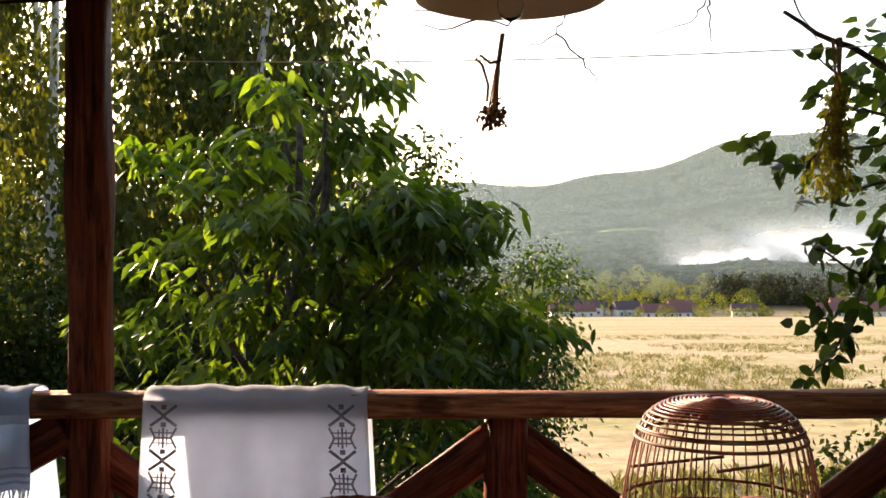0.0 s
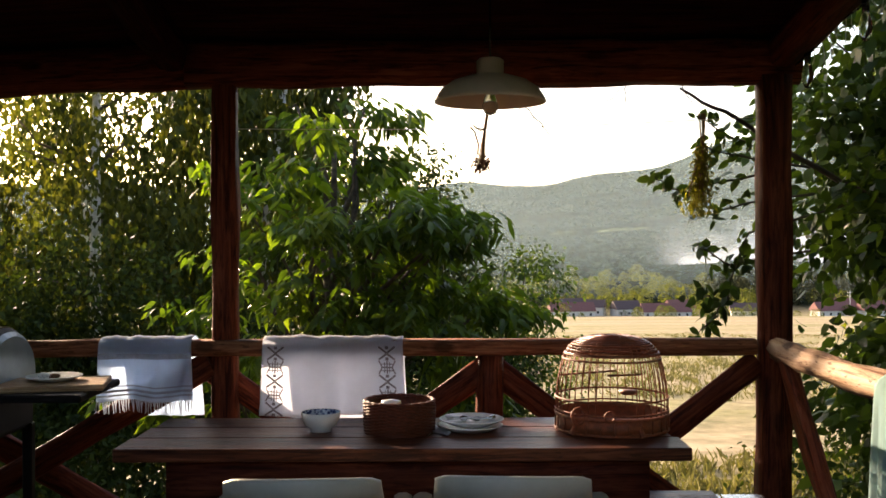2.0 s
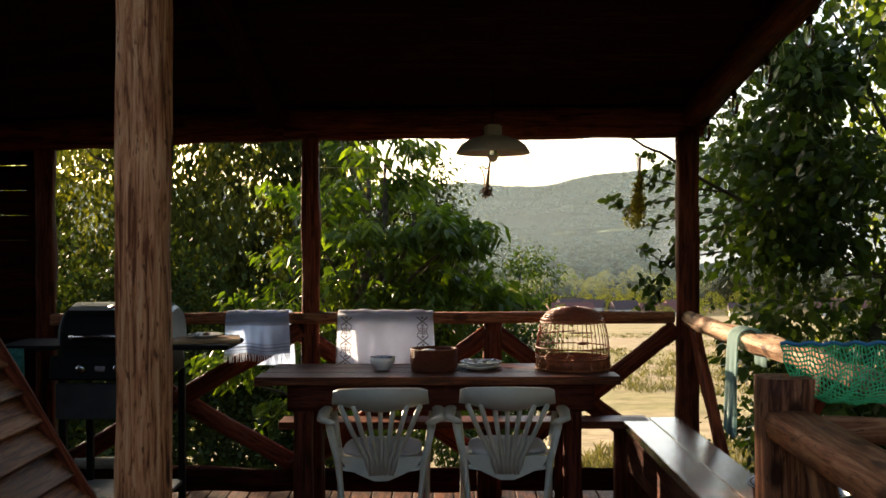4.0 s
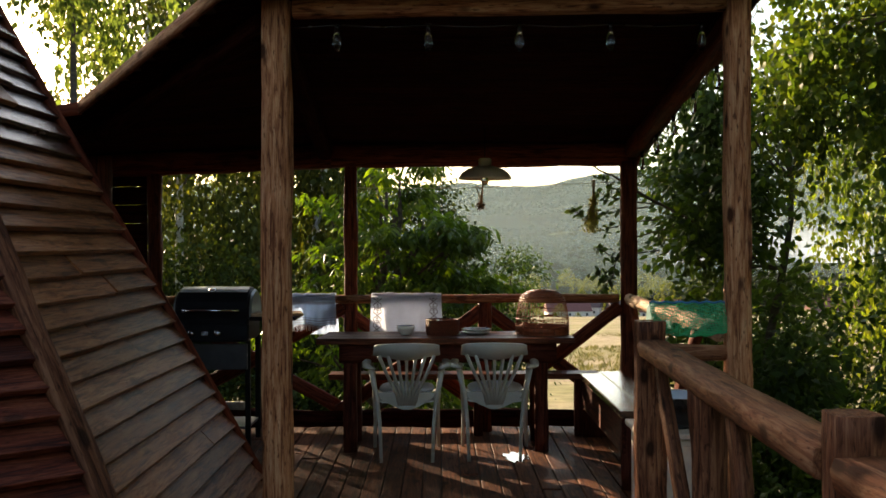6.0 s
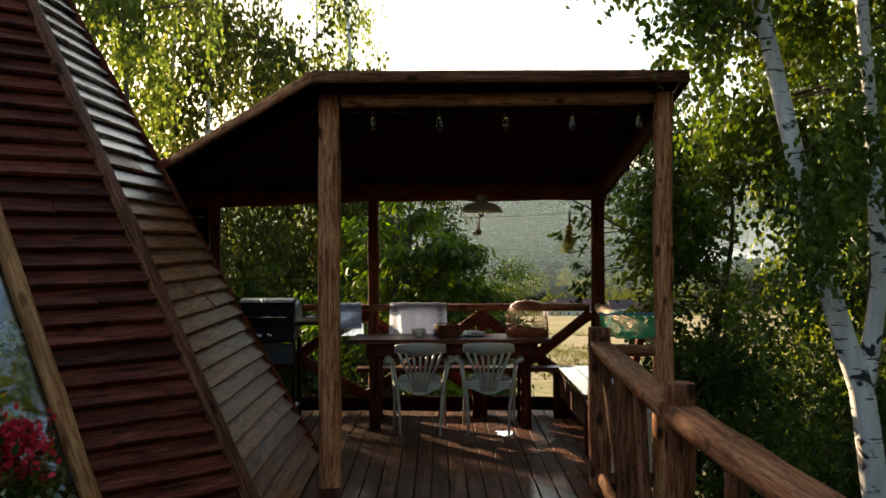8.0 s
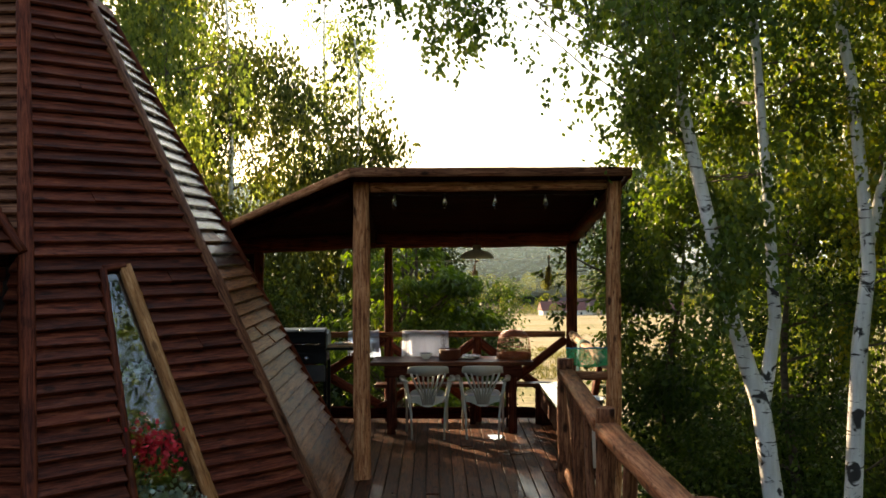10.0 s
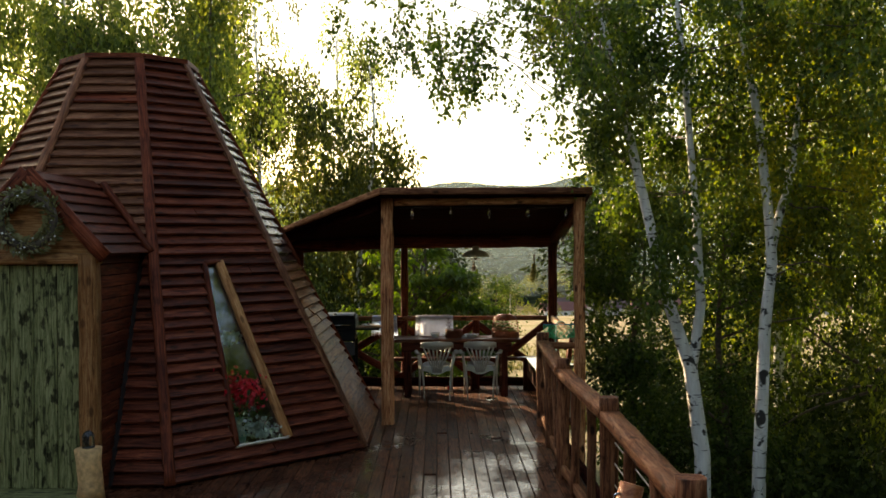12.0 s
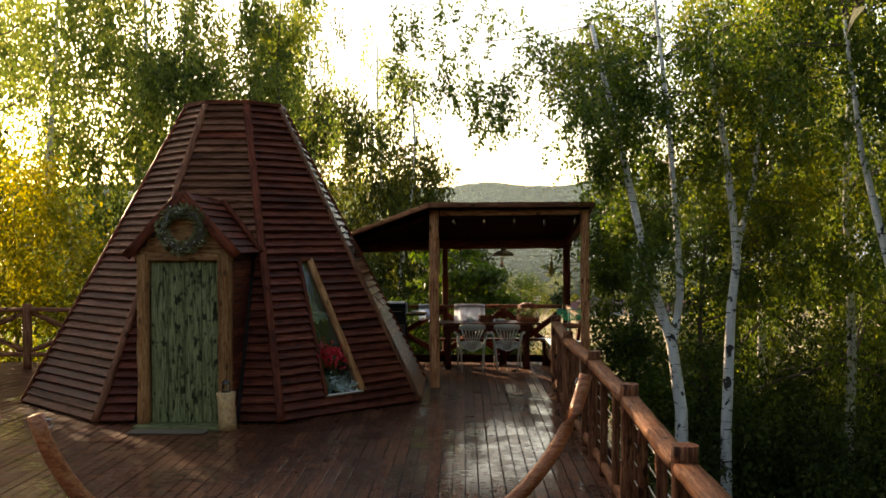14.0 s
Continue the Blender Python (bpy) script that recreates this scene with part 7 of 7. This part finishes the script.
# The last crown of this birch is added out of view
near_birch([[(5.2, -2.6, -2.6), (4.95, -2.6, 0.5), (4.6, -2.6, 2.0), (4.3, -2.6, 3.2), (4.1, -2.6, 4.8)], [(4.9, -2.6, 0.9), (4.95, -2.5, 2.5), (4.9, -2.4, 4.8)]], 0.07,
           [((4.2, -2.6, 4.8), (1.3, 1.4, 1.5), 0.45), ((4.6, -2.4, 6.6), (1.6, 1.7, 1.5), 0.3), ((5.6, -2.2, 3.2), (1.2, 1.2, 1.5), 0.25), ((5.3, -4.6, 6.6), (1.5, 1.5, 1.7), 0.22)], "thin white birch leaning out of the wood", 19, M_LEAF_SUN, 760)


def broad_tree(name, base, top, radius, shells, leaf, label, seed, size, width, form, clumps, per, spread, droop, category="tree", bark=None, limbs=16, group=""):
    return tree(name, base, top, radius, bark or M_BARK, shells, leaf, label, category, seed, size, width, form, 0.0, clumps, per, spread, 0.45, limbs, group, droop)


# the chestnut behind the railing: long leaves in drooping whorls
def chestnut():
    rng = np.random.default_rng(13)
    base, top = (-0.75, 5.2, -2.75), (-0.78, 5.0, 2.1)
    tr = thing("chestnut_tree", pose(*base), "green sweet chestnut tree with long drooping glossy leaves", "tree")
    path = wander(base, top, 14, 0.2, 13)
    rod("trunk", path, [0.075 * (1 - 0.8 * i / 14) for i in range(15)], M_BARK, tr, 10)
    shells = [((-0.80, 5.0, 1.98), (0.36, 0.45, 0.34), 0.09), ((-0.72, 5.0, 1.62), (0.58, 0.6, 0.34), 0.14), ((-0.16, 4.85, 1.50), (0.28, 0.4, 0.14), 0.09), ((-0.75, 5.0, 1.2), (0.75, 0.7, 0.42), 0.17), ((-0.02, 4.9, 0.98), (0.42, 0.5, 0.26), 0.15), ((-0.7, 5.0, 0.62), (1.1, 0.8, 0.5), 0.24), ((-0.6, 5.0, -0.5), (1.3, 0.9, 0.9), 0.14)]
    P, D = [], []
    for c, r, share in shells:
        n = int(430 * share)
        d = rng.normal(size=(n, 3))
        d /= np.linalg.norm(d, axis=1, keepdims=True)
        C = np.array(c) + d * (rng.random(n) ** 0.4)[:, None] * np.array(r)
        C = C[rng.integers(0, max(4, n // 5), n)] + rng.normal(size=(n, 3)) * np.array(r) * 0.11
        for q in C[:6]:
            hz = max(3, min(13, int((q[2] + 2.75 - 0.4) / 5.3 * 14)))
            rod("limb", wander(path[hz], q, 8, 0.15, float(q[0] * 3)), [0.02 * (1 - 0.8 * i / 8) + 0.003 for i in range(9)], M_BARK, tr, 6)
        for q in C:
            out = d[0] * 0 + (q - np.array([c[0], c[1], q[2]]))
            out = out / max(0.1, np.linalg.norm(out))
            k = 22
            t = rng.random(k)
            shoot = out * 0.30 + np.array([0, 0, -0.02])
            pos = q + shoot * t[:, None] + rng.normal(size=(k, 3)) * 0.03
            ang = rng.random(k) * 6.283
            dirs = np.stack([np.cos(ang), np.sin(ang), -0.35 + 0.25 * rng.normal(size=k)], 1) + out * 0.7
            P.append(pos)
            D.append(dirs)
    leaves_in("crown", np.concatenate(P), np.concatenate(D), (0.07, 0.125), 0.32, "long", 0.42, 13, M_LEAF_CHEST, tr)
    # pale young shoots on the outside
    P, D = [], []
    sprig = np.array([-1.36, 5.0, 1.84])
    rod("limb", wander(path[10], sprig, 8, 0.1, 2.2), [0.012 * (1 - 0.8 * i / 8) + 0.002 for i in range(9)], M_BARK, tr, 6)
    for _ in range(13):
        ang = rng.random(9) * 6.283
        P.append(sprig + rng.normal(size=3) * np.array([0.13, 0.1, 0.07]) + rng.normal(size=(9, 3)) * 0.035)
        D.append(np.stack([np.cos(ang) - 0.3, np.sin(ang), -0.45 + 0.3 * rng.normal(size=9)], 1))
    for _ in range(34):
        d = rng.normal(size=3)
        d /= np.linalg.norm(d)
        d[2] = abs(d[2]) * 0.8
        c, r, _s = shells[rng.integers(0, 5)]
        q = np.array(c) + d * np.array(r) * 1.08
        ang = rng.random(14) * 6.283
        P.append(q + rng.normal(size=(14, 3)) * 0.05)
        D.append(np.stack([np.cos(ang), np.sin(ang), -0.2 + 0.3 * rng.normal(size=14)], 1))
    ob = leaves_in("young_foliage", np.concatenate(P), np.concatenate(D), (0.07, 0.13), 0.34, "long", 0.40, 14, M_LEAF_YOUNG, tr)
    tagged(ob, kind="stuff")


chestnut()
broad_tree("shrub", (0.75, 10, -3.1), (1.0, 10, 1.3), 0.05, [((0.66, 10, -0.05), (0.72, 0.7, 1.15)), ((1.0, 10, 1.0), (0.28, 0.3, 0.45)), ((0.2, 9.6, -0.9), (0.9, 0.7, 1.0))], M_LEAF_APPLE, "light green willow shrub at the field's edge", 21, (0.04, 0.07), 0.5, "oval", 520, 40, 0.13, 0.2, "shrub")


broad_tree("young_birch", (-0.7, 10.4, -3.0), (-0.45, 10.2, 2.6), 0.05, [((-0.42, 10.2, 2.1), (0.38, 0.4, 0.5)), ((-0.5, 10.2, 1.3), (0.6, 0.5, 0.6)), ((-0.3, 10.2, 0.2), (0.9, 0.6, 1.0))], M_LEAF_DARK, "slim young birch behind the chestnut", 23, (0.05, 0.085), 0.6, "oval", 260, 34, 0.13, 0.2, "tree")


# the old apple tree by the corner post
broad_tree("apple_tree", (2.75, 3.2, -2.6), (2.5, 3.0, 2.2), 0.085, [((1.98, 2.95, 1.5), (0.46, 0.8, 0.8)), ((2.1, 3.0, 2.4), (0.50, 0.7, 0.70)), ((2.15, 3.6, 1.9), (0.42, 0.6, 0.8)), ((2.5, 3.0, 0.3), (0.8, 0.9, 0.8)), ((2.7, 3.0, -0.9), (0.8, 0.9, 0.7))], M_LEAF_APPLE, "old apple tree close to the terrace corner", 15, (0.055, 0.092), 0.6, "oval", 720, 26, 0.12, 0.15)
broad_tree("apple_tree", (3.5, 1.2, -2.6), (3.2, 1.1, 2.8), 0.08, [((3.4, 1.2, 1.6), (0.7, 0.9, 1.2)), ((3.2, 1.2, -0.1), (0.95, 0.9, 1.0)), ((3.3, 1.2, -1.4), (1.1, 1.0, 0.9))], M_LEAF_APPLE, "leafy fruit tree beside the deck", 16, (0.042, 0.070), 0.6, "oval", 560, 36, 0.13, 0.15)
# boughs of the apple tree that reach over the corner
bough = thing("apple_bough", pose(1.9, 3.0, 2.0), "overhanging apple bough with leaves at its end", "branch")
rod("bough", wander((1.95, 3.05, 1.55), (1.30, 2.95, 1.893), 6, 0.04, 3.3) + wander((1.30, 2.95, 1.893), (1.0, 2.95, 2.06), 6, 0.02, 3.9)[1:], [0.015 * (1 - 0.6 * i / 12) for i in range(13)], M_BARK, bough, 7)
TWIGS = (((1.75, 3.05, 1.55), (1.30, 2.95, 1.43), (1.24, 2.95, 1.28), (1.21, 2.95, 1.16), (1.14, 2.93, 1.06), (1.05, 2.92, 0.97)),
         ((1.60, 3.05, 1.35), (1.30, 2.97, 1.31), (1.22, 2.95, 1.29), (1.12, 2.93, 1.35), (1.065, 2.92, 1.38)),
         ((1.50, 3.00, 1.70), (1.19, 2.96, 1.655), (1.08, 2.95, 1.63), (1.02, 2.95, 1.60), (0.95, 2.95, 1.64), (0.89, 2.94, 1.67)),
         ((1.21, 2.95, 1.16), (1.19, 2.95, 1.10), (1.12, 2.93, 1.16), (1.05, 2.92, 1.165)),
         ((1.60, 3.05, 1.72), (1.29, 2.97, 1.76), (1.16, 2.96, 1.78), (1.09, 2.95, 1.82)),
         ((1.60, 3.00, 1.60), (1.30, 2.97, 1.56), (1.16, 2.96, 1.515), (1.09, 2.95, 1.51)),
         ((1.45, 3.05, 1.88), (1.30, 3.0, 1.83), (1.20, 3.0, 1.86), (1.12, 3.0, 1.93)))
rngb = np.random.default_rng(31)
PB, DB = [], []
for k, tw in enumerate(TWIGS):
    pts = []
    for p, q in zip(tw, tw[1:]):
        pts += wander(p, q, 4, 0.02, k + 0.7 * p[0])[:4]
    pts.append(Vector(tw[-1]))
    rod("twig", pts, [0.0055 * (1 - 0.75 * i / len(pts)) + 0.001 for i in range(len(pts))], M_BARK, bough, 6)
    for i in range(3, len(pts)):
        for _ in range(3):
            side = rngb.normal(size=3)
            PB.append(np.array(pts[i]) + rngb.normal(size=3) * 0.022)
            DB.append(side + np.array(pts[i] - pts[i - 1]) * 25 + np.array([0, 0, -0.25]))
leaves_in("leaves", np.array(PB), np.array(DB), (0.04, 0.07), 0.6, "oval", 0.15, 31, M_LEAF_APPLE, bough)

# the belt of birches beyond the railing and the cabin
BELT = ((-2.2, 10.4, 5.9, 1.45, 0.11, 560, 41), (-4.7, 11.6, 7.5, 1.6, 0.11, 420, 42), (-8.9, 10.2, 9.8, 1.9, 0.15, 900, 43), (-11.6, 11.5, 11.0, 2.2, 0.15, 950, 44), (-17.0, 8.5, 10.0, 2.4, 0.15, 650, 45), (-3.9, 21.0, 9.4, 2.6, 0.14, 420, 38), (-6.0, 15.0, 10.0, 2.6, 0.13, 620, 47), (5.5, 5.3, 9.5, 1.6, 0.12, 420, 48), (7.2, 2.6, 10.5, 2.0, 0.13, 430, 49), (5.6, 1.2, 9.0, 1.6, 0.10, 340, 70), (8.6, -0.6, 9.5, 1.8, 0.12, 420, 71), (6.4, 7.4, 9.0, 1.8, 0.12, 300, 72), (9.6, 5.0, 11.0, 2.2, 0.13, 300, 73), (8.2, -3.8, 9.0, 1.7, 0.11, 400, 74), (11.5, 1.5, 11.0, 2.2, 0.13, 300, 75), (9.0, 10.5, 9.5, 2.2, 0.13, 260, 76), (6.7, 9.8, 13.0, 2.2, 0.14, 400, 77), (8.4, 6.6, 13.0, 2.3, 0.14, 400, 78))
for bx, by, bt, br, rr, bc, bs in BELT:
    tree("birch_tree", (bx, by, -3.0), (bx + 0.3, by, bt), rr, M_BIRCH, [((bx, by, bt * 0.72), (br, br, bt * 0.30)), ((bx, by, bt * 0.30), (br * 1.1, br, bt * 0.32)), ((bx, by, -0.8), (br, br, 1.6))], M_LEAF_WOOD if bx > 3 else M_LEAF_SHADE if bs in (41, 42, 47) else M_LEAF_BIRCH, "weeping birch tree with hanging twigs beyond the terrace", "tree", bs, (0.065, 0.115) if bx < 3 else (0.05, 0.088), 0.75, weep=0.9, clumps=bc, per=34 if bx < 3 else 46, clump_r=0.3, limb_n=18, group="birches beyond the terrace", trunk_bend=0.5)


# slim birches whose tops stand over the cabin
# The third stands out of view, added to shade the deck
for bx, by, bt, br, bz, bc, bs in ((-4.6, 6.5, 8.4, 1.15, 2.4, 260, 39), (-7.0, 7.4, 9.0, 1.2, 2.7, 270, 40), (-13.4, 5.6, 9.0, 1.5, 2.4, 330, 37)):
    tree("birch_tree", (bx, by, -2.6), (bx + 0.2, by, bt), 0.07, M_BARK, [((bx + 0.1, by, bt - bz), (br, br, bz))], M_LEAF_BIRCH, "slim birch with a thin hanging crown behind the cabin", "tree", bs, (0.06, 0.10), 0.75, weep=0.7, clumps=bc, per=36, clump_r=0.26, limb_n=12, group="birches beyond the terrace", trunk_bend=0.4, start=0.6)


def thicket(name, boxes, leaf, label, seed, size, clumps, per, spread):
    """Dense undergrowth that nobody could count."""
    rng = np.random.default_rng(seed)
    P, D = [], []
    vol = np.array([r[0] * r[1] * r[2] for _, r in boxes]) ** 0.8
    for (c, r), s in zip(boxes, vol / vol.sum()):
        n = int(clumps * s)
        d = rng.normal(size=(n, 3))
        d /= np.linalg.norm(d, axis=1, keepdims=True)
        C = np.array(c) + d * (rng.random(n) ** 0.5)[:, None] * np.array(r)
        for q in C:
            P.append(q + rng.normal(size=(per, 3)) * spread)
            D.append(rng.normal(size=(per, 3)) + np.array([0, 0, -0.4]))
    P, D = np.concatenate(P), np.concatenate(D)
    S = size[0] + rng.random(len(P)) * (size[1] - size[0])
    ob = part(name, leaf_mesh(P, D, S, 0.7, "rhomb", 0.2, seed), leaf)
    return tagged(ob, label, "undergrowth", kind="stuff")


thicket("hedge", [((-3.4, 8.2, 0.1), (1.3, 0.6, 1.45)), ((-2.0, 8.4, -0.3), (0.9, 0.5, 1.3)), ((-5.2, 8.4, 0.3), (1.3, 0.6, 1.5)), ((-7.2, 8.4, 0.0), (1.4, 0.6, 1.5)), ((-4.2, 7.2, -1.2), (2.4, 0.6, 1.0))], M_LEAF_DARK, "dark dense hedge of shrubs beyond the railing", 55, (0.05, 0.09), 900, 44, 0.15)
# The last box lies out of view, added against sun on the deck
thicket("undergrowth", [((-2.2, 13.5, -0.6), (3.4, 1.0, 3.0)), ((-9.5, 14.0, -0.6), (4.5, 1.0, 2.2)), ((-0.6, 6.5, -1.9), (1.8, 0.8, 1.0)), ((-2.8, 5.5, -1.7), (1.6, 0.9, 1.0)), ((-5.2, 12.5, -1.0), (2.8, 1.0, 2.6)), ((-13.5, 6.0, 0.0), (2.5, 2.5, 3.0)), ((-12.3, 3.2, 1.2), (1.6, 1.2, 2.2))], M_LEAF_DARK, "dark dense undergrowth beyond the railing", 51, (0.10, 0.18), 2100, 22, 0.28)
# Leaf masses added out of view to block the low sun
thicket("woodland_edge", [((-13.4, 4.6, 3.2), (1.7, 1.0, 2.3)), ((-16.4, 4.2, 3.0), (1.8, 1.0, 2.4)), ((-19.5, 3.0, 3.0), (1.8, 1.0, 2.6)), ((-11.2, 4.2, 4.6), (1.4, 0.9, 2.2))], M_LEAF_DARK, "unseen leafy mass added to keep the sun off the deck", 56, (0.12, 0.20), 1000, 24, 0.3)
thicket("woodland", [((10.5, 0.0, 0.5), (2.2, 5.0, 3.2)), ((13.0, 6.0, 2.5), (2.0, 6.0, 5.0))], M_LEAF_WOOD, "dark leafy woodland beside the terrace", 52, (0.08, 0.14), 1000, 44, 0.25)
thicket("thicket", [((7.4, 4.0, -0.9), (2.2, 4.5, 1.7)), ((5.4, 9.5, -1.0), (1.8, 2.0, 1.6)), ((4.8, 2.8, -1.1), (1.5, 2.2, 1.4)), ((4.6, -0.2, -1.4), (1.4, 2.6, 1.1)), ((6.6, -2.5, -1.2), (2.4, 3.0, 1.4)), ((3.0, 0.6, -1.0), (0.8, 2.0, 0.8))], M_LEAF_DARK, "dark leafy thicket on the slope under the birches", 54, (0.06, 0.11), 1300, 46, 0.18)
# Unseen foliage added to cut the skylight and darken reflections
thicket("woodland_behind", [((7.5, -11.0, 2.0), (2.5, 6.0, 5.0)), ((5.6, -8.0, 6.0), (1.8, 4.5, 2.4)), ((9.5, -5.5, 6.0), (2.2, 3.0, 3.0)), ((0.0, -25.0, 2.5), (9.0, 2.5, 6.0)), ((-12.0, -20.0, 2.5), (4.0, 5.0, 6.0)), ((-15.5, -6.5, 3.5), (2.0, 7.5, 6.5)), ((8.0, -20, 3.0), (4.0, 4.0, 6.0))], M_LEAF_DARK, "unseen woodland added to cut skylight around the terrace", 53, (0.28, 0.45), 3000, 18, 0.6)
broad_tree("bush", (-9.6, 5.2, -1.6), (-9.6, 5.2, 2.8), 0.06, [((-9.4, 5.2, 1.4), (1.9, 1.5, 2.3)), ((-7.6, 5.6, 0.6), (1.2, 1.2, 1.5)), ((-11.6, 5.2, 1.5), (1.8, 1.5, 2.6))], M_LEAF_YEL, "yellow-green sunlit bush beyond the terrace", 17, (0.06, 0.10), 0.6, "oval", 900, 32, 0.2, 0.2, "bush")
tree("birch_tree", (-9.5, 3.4, -1.5), (-9.9, 3.4, 8.5), 0.11, M_BIRCH, [((-10.0, 3.6, 6.6), (1.9, 1.6, 2.6))], M_LEAF_BIRCH, "tall birch tree beyond the far railing", "tree", 18, (0.05, 0.08), 0.75, weep=0.8, clumps=420, per=44, group="birches beyond the terrace")
# unseen trees added behind the camera's way for window and wet deck to mirror
for bx, by, bs in ((6.8, -9, 61), (6.0, -15, 62), (-3.0, -22, 63), (3.0, -23, 64), (-10.5, -18, 65), (-13, -10, 66)):
    tree("birch_tree", (bx, by, -2.4), (bx, by, 7.0), 0.12, M_BIRCH, [((bx, by, 4.2), (2.2, 2.2, 3.2))], M_LEAF_BIRCH, "unseen birch added behind the terrace", "tree", bs, (0.09, 0.14), 0.75, weep=0.7, clumps=200, per=28, group="birches behind the terrace")
mist(11.5, 29, 1000, -46, 34, mist_mat("valley_mist", 0.92, 0.30, 0.60, 0.006), "white morning mist drifting over the valley")
# Tinted see-through sheet: the air's haze is put into its colour
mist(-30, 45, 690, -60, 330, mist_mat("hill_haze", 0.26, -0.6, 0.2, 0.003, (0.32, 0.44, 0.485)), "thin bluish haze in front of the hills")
